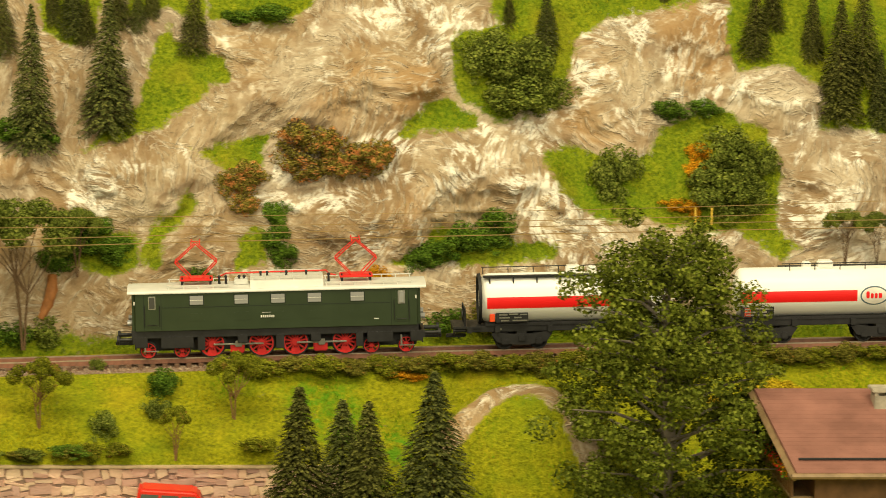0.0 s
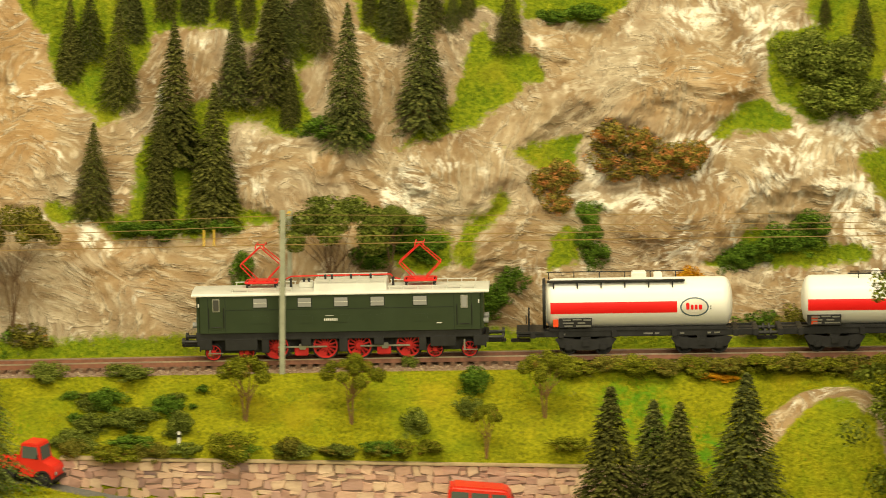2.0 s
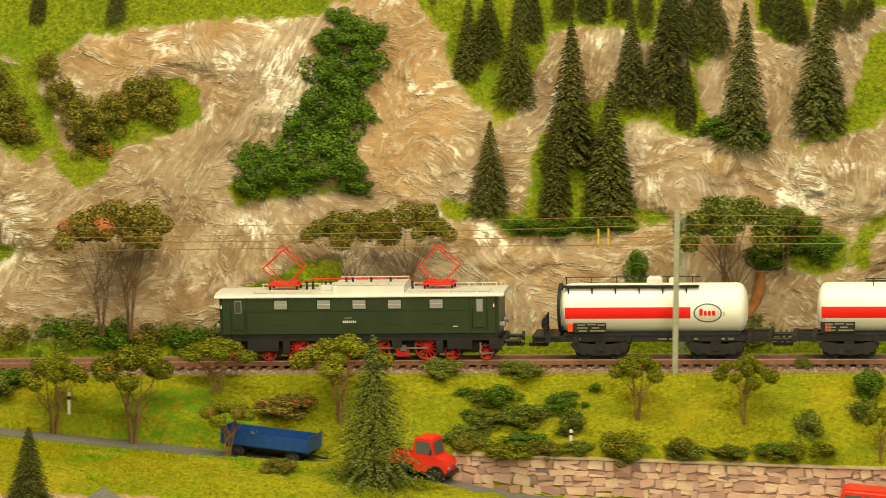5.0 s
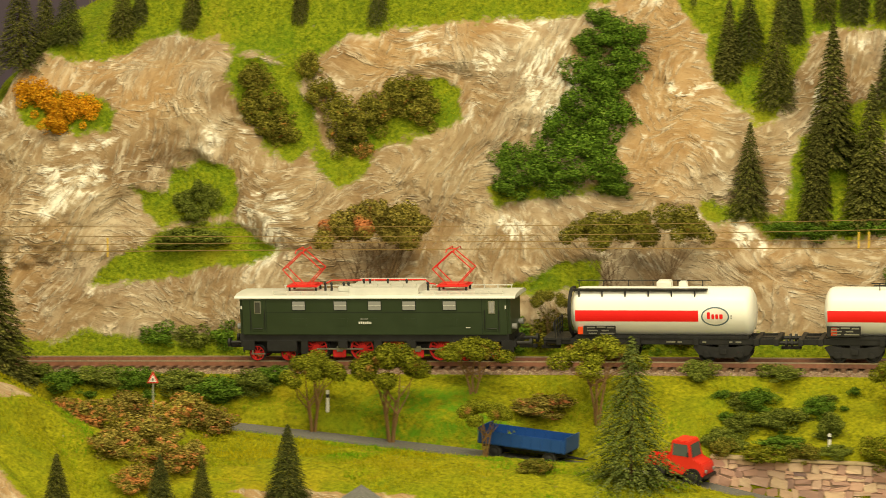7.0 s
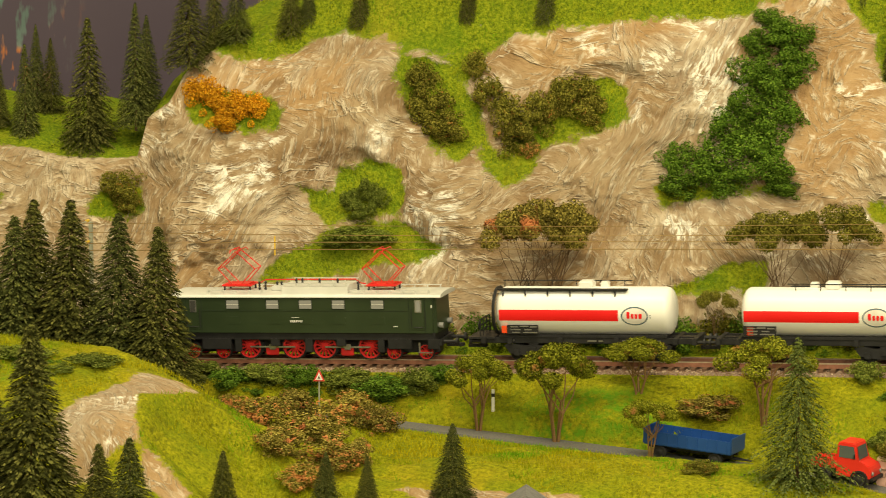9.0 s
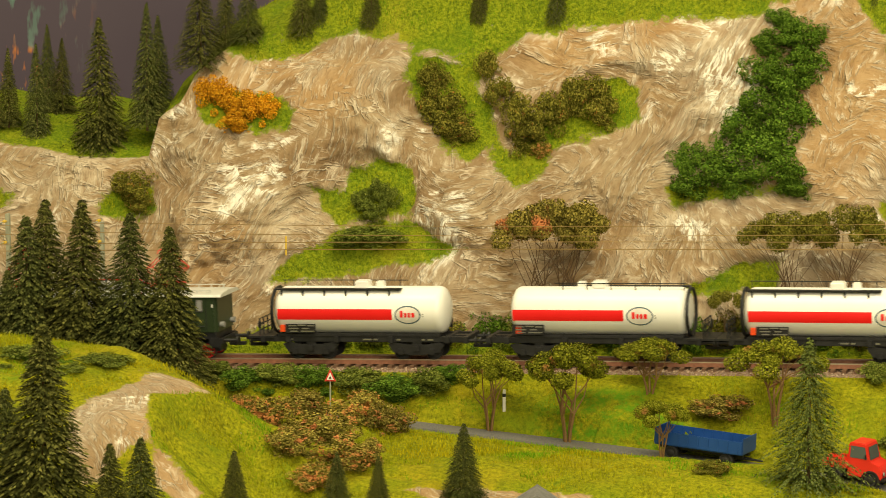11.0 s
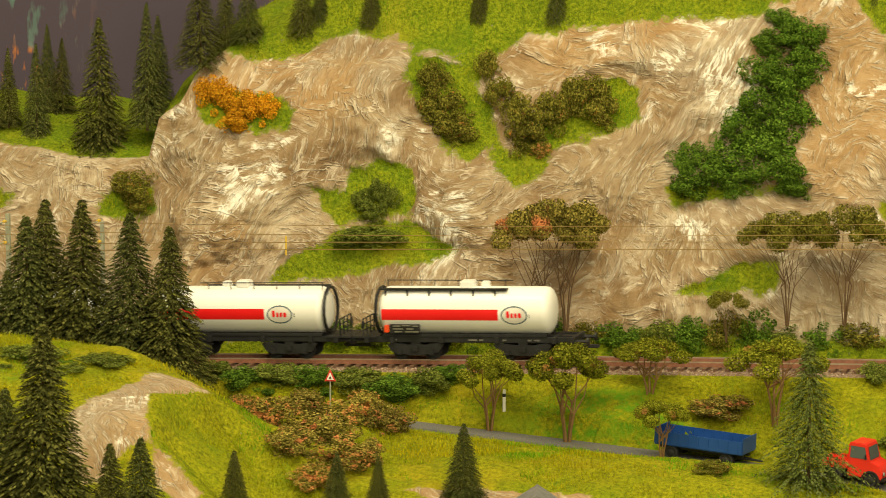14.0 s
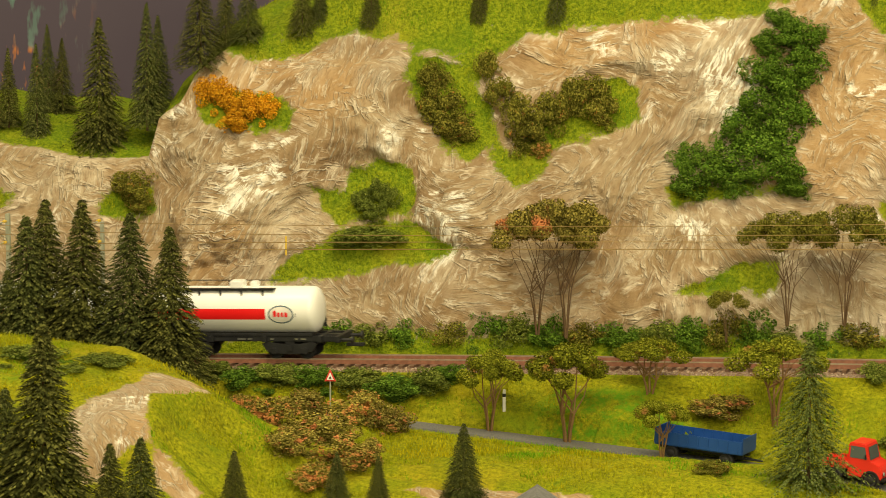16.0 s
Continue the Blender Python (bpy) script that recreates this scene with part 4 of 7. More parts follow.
    for x in (-0.0245, 0.0255):
        bm = bmesh.new()
        box(bm, x - 0.0150, x + 0.0150, -0.0134, -0.0124, 0.0076, 0.0086, 0.0002)
        box(bm, x - 0.002, x + 0.002, -0.0138, -0.0122, 0.0064, 0.0100, 0.0003)
        part("coupling_rod", bm, STEEL, loco, "bright steel coupling rod")
        bm = bmesh.new()
        box(bm, x - 0.0050, x + 0.0035, -0.0122, -0.0108, 0.0025, 0.0080, 0.0006)
        part("drive_block", bm, RED, loco, "red jackshaft block")
    return loco, spins


def on_tank(x, z, lift, axis_z=0.0302, r=0.0151):
    dz = z - axis_z
    return Vector((x, -math.sqrt(max(1e-9, (r + lift) ** 2 - dz * dz)), z))


def make_wagon():
    wagon = thing("tank_wagon", "white bogie tank wagon with red stripe and black underframe", "tank wagon", "tank wagons of the train")
    x0, x1, az, r = -0.0602, 0.0537, 0.0302, 0.0151
    prof = [(0, x0), (0.006, x0 + 0.0002), (0.0105, x0 + 0.0007), (0.0135, x0 + 0.0028), (0.0147, x0 + 0.0044), (r, x0 + 0.0064), (r, x1 - 0.0064), (0.0147, x1 - 0.0044), (0.0135, x1 - 0.0028), (0.0105, x1 - 0.0012), (0.006, x1 - 0.0003), (0, x1)]
    bm = bmesh.new()
    spin_profile(bm, prof, 56, pose(0, 0, az) @ Matrix.Rotation(-math.pi / 2, 4, "Z"))
    tank = part("tank", bm, TANK_WHITE, wagon, "glossy white tank", smooth=True)
    for side in (0, 1):
        turn = pose(-0.0004 if side else 0, 0, 0, 0, 0, 180 if side else 0)
        bm = bmesh.new()
        rows = [[bm.verts.new(turn @ on_tank(x, z, 0.00012)) for z in np.linspace(0.0258, 0.0327, 7)] for x in (x0 + (0.0092 if side else 0.0040), x0 + 0.0800)]
        for i in range(6):
            bm.faces.new((rows[0][i], rows[1][i], rows[1][i + 1], rows[0][i + 1]))
        part("stripe", bm, STRIPE_RED, tank, "red painted stripe")
        cx, cz = x0 + 0.0904, 0.0290
        for name, rx, rz, lift, mat in (("badge_rim", 0.0086, 0.0059, 0.00016, BADGE_BLUE), ("badge", 0.0077, 0.0051, 0.00026, BADGE_WHITE)):
            bm = bmesh.new()
            rings = [[bm.verts.new(turn @ on_tank(cx + rx * k * math.cos(a), cz + rz * k * math.sin(a), lift)) for a in np.linspace(0, 2 * math.pi, 40, endpoint=False)] for k in (0.25, 0.6, 1.0)]
            bm.faces.new(rings[0])
            for a, b in zip(rings, rings[1:]):
                for i in range(40):
                    bm.faces.new((a[i], a[(i + 1) % 40], b[(i + 1) % 40], b[i]))
            part(name, bm, mat, tank)
        bm = bmesh.new()
        for x, w, h in ((-0.0040, 0.0020, 0.0042), (-0.0014, 0.0017, 0.0030), (0.0010, 0.0017, 0.0030), (0.0036, 0.0021, 0.0030)):
            zc = cz + (h - 0.0030) / 2
            q = [(x - w / 2 * 0.8, zc - h / 2), (x + w / 2 * 0.8, zc - h / 2), (x + w / 2, zc - h / 4), (x + w / 2, zc + h / 4), (x + w / 2 * 0.8, zc + h / 2), (x - w / 2 * 0.8, zc + h / 2), (x - w / 2, zc + h / 4), (x - w / 2, zc - h / 4)]
            bm.faces.new([bm.verts.new(turn @ on_tank(cx + a, b, 0.0004)) for a, b in q])
        part("badge_mark", bm, STRIPE_RED, tank, "red bars on the oval badge")
        bm = bmesh.new()
        for z in (0.0292, 0.0278):
            box(bm, x1 - 0.0140, x1 - 0.0134, -0.0154, -0.0150, z, z + 0.0006, m=turn)
        part("rivet_plate", bm, BLACK, tank)
        # data panel
        bm = bmesh.new()
        box(bm, x0 + 0.0090, x0 + 0.0288, -0.0148, -0.0136, 0.0172, 0.0230, 0.0002, turn)
        panel = part("data_panel", bm, BLACK, wagon, "black data panel with pale lettering bars")
        bm = bmesh.new()
        for i, (a, b, z) in enumerate(((0.0070, 0.0120, 0.0222), (0.0130, 0.0185, 0.0225), (0.0195, 0.0240, 0.0222), (0.0070, 0.0135, 0.0204), (0.0160, 0.0205, 0.0204), (0.0080, 0.0130, 0.0186), (0.0150, 0.0240, 0.0186))):
            box(bm, x0 + a + 0.0042, x0 + b + 0.0042, -0.0151, -0.0146, z - 0.0006, z + 0.0002, m=turn)
        part("lettering", bm, STEEL, panel)
        bm = bmesh.new()
        box(bm, x0 + 0.0054 + 0.006 * side, x0 + 0.0086 + 0.006 * side, -0.0148, -0.0136, 0.0178, 0.0224, 0.0002, turn)
        part("warning_plate", bm, WARN_ORANGE, panel, "red-orange warning plate")
    # end hoop
    bm = bmesh.new()
    spin_profile(bm, [(r - 0.0012, x0 - 0.0008), (r - 0.0002, x0 - 0.0008), (r + 0.0004, x0 + 0.0008), (r - 0.0010, x0 + 0.0012), (r - 0.0012, x0 - 0.0008)], 48, pose(0, 0, az) @ Matrix.Rotation(-math.pi / 2, 4, "Z"))
    part("end_hoop", bm, BLACK, tank, "black end hoop")
    # top
    bm = bmesh.new()
    box(bm, x0 + 0.0530, x0 + 0.0620, -0.0045, 0.0045, 0.0440, 0.0492, 0.0008)
    part("manhole_box", bm, TANK_WHITE, tank)
    bm = bmesh.new()
    box(bm, x0 + 0.0665, x0 + 0.0715, -0.003, 0.003, 0.0440, 0.0486, 0.0006)
    part("valve_box", bm, TANK_WHITE, tank)
    bm = bmesh.new()
    box(bm, x0 + 0.002, x0 + 0.0850, -0.0105, -0.0058, 0.0440, 0.0450, 0.0002)
    for i in range(6):
        x = x0 + 0.006 + i * 0.0143
        box(bm, x - 0.0004, x + 0.0004, -0.0112, -0.0100, 0.0405, 0.0448)
    for dy in (0.0062,):
        rods(bm, [(x0 + 0.002, dy, 0.0482), (x0 + 0.0850, dy, 0.0482)], 0.00032, 5)
        for i in range(6):
            x = x0 + 0.003 + i * 0.0154
            rods(bm, [(x, dy, 0.0440), (x, dy, 0.0482)], 0.0003, 5)
    part("walkway", bm, BLACK, tank, "black walkway with handrail")
    # underframe
    bm = bmesh.new()
    box(bm, -0.0670, 0.0670, -0.0120, -0.0095, 0.0112, 0.0148, 0.0003)
    box(bm, -0.0670, 0.0670, 0.0095, 0.0120, 0.0112, 0.0148, 0.0003)
    box(bm, -0.0670, 0.0670, -0.003, 0.003, 0.0110, 0.0146)
    for x in (-0.0670, -0.0500, -0.018, 0.018, 0.055, 0.0670):
        box(bm, x - 0.0016, x + 0.0016, -0.0145, 0.0145, 0.0110, 0.0150, 0.0003)
    box(bm, x0 + 0.003, x1 - 0.004, -0.0125, 0.0125, 0.0146, 0.0165, 0.0004)
    under = part("underframe", bm, BLACK, wagon, "black steel underframe")
    bm = bmesh.new()
    for a, b in ((0.0215, 0.0240), (-0.0005, 0.0050), (0.0064, 0.0090), (0.0380, 0.0400), (0.0420, 0.0455), (-0.050, -0.0475)):
        box(bm, a, b, -0.0124, -0.0119, 0.0124, 0.0134)
    part("frame_lettering", bm, STEEL, under)
    bm = bmesh.new()
    box(bm, -0.0770, -0.0600, -0.0135, 0.0135, 0.0138, 0.0150)
    platform = part("brake_platform", bm, BLACK, wagon, "black brakeman's platform with railing")
    for y in (-0.0115, -0.0040, 0.0040, 0.0115):
        bm = bmesh.new()
        rods(bm, [(-0.0695, y, 0.0145), (-0.0695, y, 0.0258)], 0.0005, 5)
        part("railing_post", bm, BLACK, platform)
    for z in (0.0258, 0.0222, 0.0186):
        bm = bmesh.new()
        rods(bm, [(-0.0695, -0.0115, z), (-0.0695, 0.0115, z)], 0.0004, 5)
        part("railing_bar", bm, BLACK, platform)
    bm = bmesh.new()
    cyl(bm, (-0.0713, -0.0075, 0.0215), (-0.0707, -0.0075, 0.0215), 0.0028, n=14)
    part("brake_wheel", bm, BLACK, platform)
    for s in (-1, 1):
        for y in (-0.0100, 0.0100):
            bm = bmesh.new()
            cyl(bm, (s * 0.0670, y, 0.0122), (s * 0.0755, y, 0.0122), 0.0012, n=8)
            cyl(bm, (s * 0.0755, y, 0.0122), (s * 0.0767, y, 0.0122), 0.0026, n=12)
            part("buffer", bm, BLACK, under)
        bm = bmesh.new()
        box(bm, s * 0.0745 - 0.006, s * 0.0745 + 0.006, -0.0016, 0.0016, 0.0068, 0.0088, 0.0003)
        part("coupler", bm, BLACK, under)
    disc = disc_mesh("wagon_wheel", 0.0053, BLACK)
    spins = []
    for cx in (-0.0353, 0.0345):
        bm = bmesh.new()
        for y in (-0.0122, 0.0122):
            q = [(-0.0185, 0.0100), (-0.0150, 0.0112), (-0.0070, 0.0098), (0.0070, 0.0098), (0.0150, 0.0112), (0.0185, 0.0100), (0.0150, 0.0050), (0.0085, 0.0040), (0.0040, 0.0034), (-0.0040, 0.0034), (-0.0085, 0.0040), (-0.0150, 0.0050)]
            va = [bm.verts.new((cx + a, y - 0.0010, z)) for a, z in q]
            vb = [bm.verts.new((cx + a, y + 0.0010, z)) for a, z in q]
            bm.faces.new(va)
            bm.faces.new(vb[::-1])
            for i in range(len(q)):
                j = (i + 1) % len(q)
                bm.faces.new((va[i], va[j], vb[j], vb[i]))
            yy = y * 1.12
            box(bm, cx - 0.0022, cx + 0.0022, yy - 0.0008, yy + 0.0008, 0.0056, 0.0092, 0.0003)
            for dx in (-0.0104, 0.0104):
                box(bm, cx + dx - 0.0020, cx + dx + 0.0020, yy - 0.0008, yy + 0.0008, 0.0034, 0.0076, 0.0005)
        box(bm, cx - 0.003, cx + 0.003, -0.012, 0.012, 0.0075, 0.0112)
        part("bogie_frame", bm, BLACK, wagon, "black bogie side frames")
        for dx in (-0.0104, 0.0104):
            for y in (-0.0085, 0.0085):
                w = part("wheel", disc, BLACK, wagon, m=pose(cx + dx, y, 0.0053, 0, 0, 0 if y < 0 else 180))
                spins.append((w, cx + dx, y, 0.0053))
    return wagon, spins


LOCO, LOCO_SPINS = make_locomotive()
WAGON, WAGON_SPINS = make_wagon()


def copied_spins(ob):
    return [(o, *o.location, o.location.z) for o in ob.children if o.name.split(".")[0] == "wheel"]


WAGON_TWO = copy_thing(WAGON, pose(0.3554, TRACK_Y, track_z(0.3554)))
WAGON_THREE = copy_thing(WAGON, pose(0.5096, TRACK_Y, track_z(0.5096)))

# metres travelled since the start
TRAVEL = [(0, 0.0), (0.5, 0.0364), (1, 0.0752), (1.5, 0.1116), (2, 0.1496), (2.5, 0.1866), (3, 0.2253), (3.5, 0.2620), (4, 0.3016), (6.5, 0.4915), (7, 0.5307), (7.5, 0.5676), (8, 0.6080), (8.5, 0.6445), (9, 0.6838), (11.5, 0.8768), (12, 0.9173), (12.5, 0.9534), (13, 0.9938), (13.5, 1.0301), (14, 1.0705), (14.5, 1.1068), (15, 1.1469), (15.5, 1.1839), (16, 1.2236)]


def travelled(t):
    return float(np.interp(t, [a for a, _ in TRAVEL], [b for _, b in TRAVEL]))


def on_line(x, turned=False):
    slope = math.degrees(math.atan((track_z(x + 0.04) - track_z(x - 0.04)) / 0.08))
    return pose(x, TRACK_Y, (track_z(x + 0.04) + track_z(x - 0.04)) / 2, 0, -slope, 0) @ pose(0, 0, 0, 0, 0, 180 if turned else 0)


def motions():
    for ob, x, turned in ((LOCO, 0.0250, False), (WAGON, 0.2067, False), (WAGON_TWO, 0.3554, True), (WAGON_THREE, 0.5096, False)):
        walk(ob, [(t, on_line(x - d, turned)) for t, d in TRAVEL])
        spins = LOCO_SPINS if ob is LOCO else copied_spins(ob)
        for w, wx, wy, *rest in spins:
            r = rest[-1]
            sense = (1 if turned else -1) * (1 if wy < 0 else -1)
            walk(w, [(i / 15, pose(wx, wy, r, 0, 0, 0 if wy < 0 else 180) @ pose(0, 0, 0, 0, sense * math.degrees(travelled(i / 15) / r), 0)) for i in range(241)])

# ---- foliage kit ----


def flakes(rng, centres, radii, count, size, flat=1.0, inner=0.55):
    """Small four-sided flakes strewn over round clumps."""
    n = len(centres)
    weight = np.array(radii) ** 2
    pick = rng.choice(n, count, p=weight / weight.sum())
    d = rng.normal(size=(count, 3))
    d /= np.linalg.norm(d, axis=1, keepdims=True)
    rad = np.array(radii)[pick] * rng.uniform(inner, 1.06, count) ** 0.5
    pos = np.array(centres)[pick] + d * rad[:, None] * np.array([1, 1, flat])
    nrm = d + np.array([0, -0.1, 0.25]) + rng.normal(size=(count, 3)) * 0.34
    nrm /= np.linalg.norm(nrm, axis=1, keepdims=True)
    a = np.cross(nrm, rng.normal(size=(count, 3)))
    a /= np.linalg.norm(a, axis=1, keepdims=True)
    b = np.cross(nrm, a)
    s = size * rng.uniform(0.6, 1.4, count)[:, None]
    quad = np.stack([pos + a * s, pos + b * s * 0.7, pos - a * s * 0.8, pos - b * s * 0.7 + nrm * s * 0.35], 1)
    return quad.reshape(-1, 3), np.arange(count * 4).reshape(-1, 4)


def tube(verts, faces, points, radii, n=6):
    start = len(verts)
    for k, (p, r) in enumerate(zip(points, radii)):
        p = Vector(p)
        d = (Vector(points[min(k + 1, len(points) - 1)]) - Vector(points[max(k - 1, 0)])).normalized()
        q = d.to_track_quat("Z", "Y")
        for i in range(n):
            w = 2 * math.pi * i / n
            verts.append(p + q @ Vector((math.cos(w) * r, math.sin(w) * r, 0)))
        if k:
            for i in range(n):
                a = start + (k - 1) * n
                faces.append((a + i, a + (i + 1) % n, a + n + (i + 1) % n, a + n + i))


def fir_meshes(seed, material, girth=0.17, ragged=0.25, tiers=48, flake=0.0106):
    rng = np.random.default_rng(seed)
    verts, faces = [], []
    tube(verts, faces, [(0, 0, -0.05), (0, 0, 0.5), (0, 0, 0.98)], [0.016, 0.011, 0.002])
    trunk = mesh_from("trunk", verts, faces, BARK)
    quads = []
    for k in range(tiers):
        h = 0.05 + 0.95 * (k / (tiers - 1)) ** 0.92
        reach = girth * (1.02 - h) ** 0.86 + 0.006
        count = max(7, int(16 * (1 - h) + 7))
        off = rng.uniform(0, 6.3)
        for i in range(count):
            w = off + 2 * math.pi * i / count + rng.normal() * 0.12
            L = reach * (1 + rng.normal() * ragged * 0.5)
            out = np.array([math.cos(w), math.sin(w), 0])
            side = np.array([-math.sin(w), math.cos(w), 0])
            z0 = h + rng.normal() * 0.006
            for f in (0.40, 0.53, 0.64, 0.73, 0.81, 0.89, 0.96, 1.03):
                for g in (-1, 1):
                    wide = 1.25 * flake * (1.1 - 0.5 * h) * rng.uniform(0.7, 1.3)
                    c = out * L * f + side * g * wide * (0.75 if f < 1 else 0.25) + np.array([0, 0, z0 - 0.30 * L * f * f + rng.normal() * 0.003])
                    s = flake * (1.15 - 0.45 * h) * rng.uniform(0.75, 1.3)
                    fan = out + side * g * 0.55
                    fan = fan / np.linalg.norm(fan)
                    cross = np.array([-fan[1], fan[0], 0])
                    quads.append((c - fan * s * 0.8 + np.array([0, 0, s * 0.55]), c + cross * s * 0.62 - np.array([0, 0, s * 0.1]), c + fan * s * 1.2 - np.array([0, 0, s * 0.6]), c - cross * s * 0.62 - np.array([0, 0, s * 0.1])))
    q = np.array(quads).reshape(-1, 3)
    crown = mesh_from("crown", q, np.arange(len(q)).reshape(-1, 4), material)
    return trunk, crown


FIR_KINDS = [fir_meshes(s, m, g, r) for s, m, g, r in ((1, FIR_DARK, 0.20, 0.16), (2, FIR_DARK, 0.27, 0.22), (3, FIR_BLUE, 0.215, 0.18), (4, FIR_BLUE, 0.28, 0.24), (5, FIR_DARK, 0.24, 0.28))] + [fir_meshes(6, LEAF_SHAGGY, 0.31, 0.50, 58, 0.0095), fir_meshes(7, FIR_DARK, 0.22, 0.20, 80, 0.0094), fir_meshes(8, FIR_BLUE, 0.25, 0.24, 80, 0.0094)]
FIR_LABELS = ["slender dark green model fir tree on the slope", "dark green bushy model fir tree", "blue-green model fir tree with layered branches", "broad blue-green model fir tree", "ragged dark green model fir tree", "loose shaggy green model conifer beside the road", "tall dark green model fir tree with fine needles", "tall blue-green model fir tree with fine needles"]


def fir(x, y, z, h, kind, wide=1.0, group="fir trees", turn=0.0):
    t = thing("fir_tree", FIR_LABELS[kind], "fir tree", group, pose(x, y, z, 0, 0, turn) @ Matrix.Diagonal((h * wide, h * wide, h, 1)))
    part("trunk", FIR_KINDS[kind][0], BARK, t)
    part("crown", FIR_KINDS[kind][1], FIR_DARK, t)
    return t


def bush_mesh(seed, material, count=6400, size=0.040, squat=0.95):
    rng = np.random.default_rng(seed)
    n = 34
    c = rng.normal(size=(n, 3))
    c /= np.linalg.norm(c, axis=1, keepdims=True)
    c *= rng.uniform(0.30, 0.90, (n, 1)) * np.array([1, 0.9, squat])
    v, f = flakes(rng, c, rng.uniform(0.16, 0.34, n), count, size, 1.0, 0.6)
    return mesh_from("bush", v, f, material)


BUSH = {}
for key, mat in (("orange", LEAF_ORANGE), ("olive", LEAF_OLIVE), ("rust", LEAF_RUST), ("blossom", LEAF_BLOSSOM), ("green", LEAF_GREEN), ("deep", LEAF_DEEP), ("light", LEAF_LIGHT), ("yellow", LEAF_YELLOW)):
    BUSH[key] = [bush_mesh(20 + i, mat) for i in range(3)]
BUSH_LABEL = {"orange": "orange flowering foam bush", "olive": "olive green foam bush with red flecks", "rust": "brown-green foam bush with reddish blossom", "blossom": "brown-green foam bush in orange blossom", "green": "bright green leafy foam bush", "deep": "dull dark green foam bush", "light": "light green foam shrub", "yellow": "yellow flowering foam bush"}
shrub_rng = random.Random(11)


def bush(x, y, z, w, h, key, where="on the rock face", group=""):
    m = pose(x, y, z, 0, 0, shrub_rng.uniform(0, 360)) @ Matrix.Diagonal((w, w * 0.9, h, 1))
    ob = new("bush", BUSH[key][shrub_rng.randrange(3)])
    ob.matrix_basis = m
    return tagged(ob, f"{BUSH_LABEL[key]} {where}", "bush", group or f"{key} bushes")


def tree_meshes(seed, leaf, clumps=11, spread=0.36, low=0.52, count=10500, size=0.0112, stems=3, bark=BARK_LIGHT, thick=0.016):
    rng = np.random.default_rng(seed)
    verts, faces, centres, radii = [], [], [], []
    for i in range(clumps):
        w = 2.4 * i + rng.uniform(-0.4, 0.4)
        r = spread * math.sqrt((i + 0.5) / clumps)
        centres.append((r * math.cos(w), r * math.sin(w), low + (0.93 - low) * (1 - (r / spread) ** 2 * 0.65) * rng.uniform(0.75, 1.0)))
        radii.append(rng.uniform(0.085, 0.14))
    for s in range(stems):
        w = 2 * math.pi * s / stems + rng.uniform(-0.5, 0.5)
        fork = Vector((0.07 * math.cos(w), 0.07 * math.sin(w), rng.uniform(0.28, 0.45)))
        tube(verts, faces, [(0.012 * math.cos(w), 0.012 * math.sin(w), -0.04), (fork.x * 0.5, fork.y * 0.5, fork.z * 0.5), fork], [thick, thick * 0.8, thick * 0.65])
        for i in range(s, clumps, stems):
            c = Vector(centres[i])
            bend = fork.lerp(c, 0.5) + Vector(rng.normal(size=3)) * 0.025
            tube(verts, faces, [fork, bend, c], [thick * 0.55, thick * 0.36, thick * 0.15], 5)
    v, f = flakes(rng, centres, radii, count, size, 0.82, 0.4)
    return mesh_from("trunk", verts, faces, bark), mesh_from("crown", v, f, leaf)


TREE_KINDS = [tree_meshes(31, LEAF_LIGHT), tree_meshes(32, LEAF_LIGHT, 11, 0.33, 0.56, stems=4), tree_meshes(33, LEAF_LIGHT, 14, 0.42, 0.50, stems=3), tree_meshes(34, LEAF_RUST, 13, 0.44, 0.64, stems=4, bark=BARK, thick=0.009), tree_meshes(35, LEAF_OLIVE, 13, 0.46, 0.66, stems=5, bark=BARK, thick=0.008), tree_meshes(36, LEAF_DEEP, 14, 0.44, 0.60, stems=4, bark=BARK, thick=0.011)]


def tree(x, y, z, h, kind, wide, label, group):
    t = thing("tree", label, "tree", group, pose(x, y, z, 0, 0, shrub_rng.uniform(0, 360)) @ Matrix.Diagonal((h * wide, h * wide, h, 1)))
    part("trunk", TREE_KINDS[kind][0], BARK_LIGHT, t)
    part("crown", TREE_KINDS[kind][1], LEAF_LIGHT, t)
    return t


# ---- plants on the hillside ----
FIRS_HILL = [
    (-0.313, 0.174, 0.055), (-0.301, 0.188, 0.044), (-0.28, 0.159, 0.064), (-0.272, 0.199, 0.037), (-0.241, 0.123, 0.093),
    (-0.248, 0.091, 0.067), (-0.214, 0.093, 0.085), (-0.291, 0.092, 0.06), (-0.205, 0.16, 0.064), (-0.183, 0.161, 0.07),
    (-0.168, 0.148, 0.044), (-0.176, 0.19, 0.052), (-0.151, 0.195, 0.039), (-0.131, 0.137, 0.091), (-0.098, 0.2, 0.031),
    (-0.083, 0.147, 0.089), (-0.065, 0.209, 0.03), (-0.029, 0.196, 0.043), (-0.24, 0.212, 0.028), (-0.199, 0.21, 0.033),
    (-0.12, 0.212, 0.033), (-0.339, 0.218, 0.019),
]
FIRS_TOP = [
    (-0.253, 0.213, 0.037), (-0.231, 0.212, 0.04), (-0.214, 0.214, 0.04), (-0.182, 0.204, 0.047), (-0.164, 0.2, 0.047),
    (-0.159, 0.215, 0.033), (-0.107, 0.205, 0.047), (-0.078, 0.21, 0.042), (-0.056, 0.216, 0.033), (-0.277, 0.209, 0.04),
]
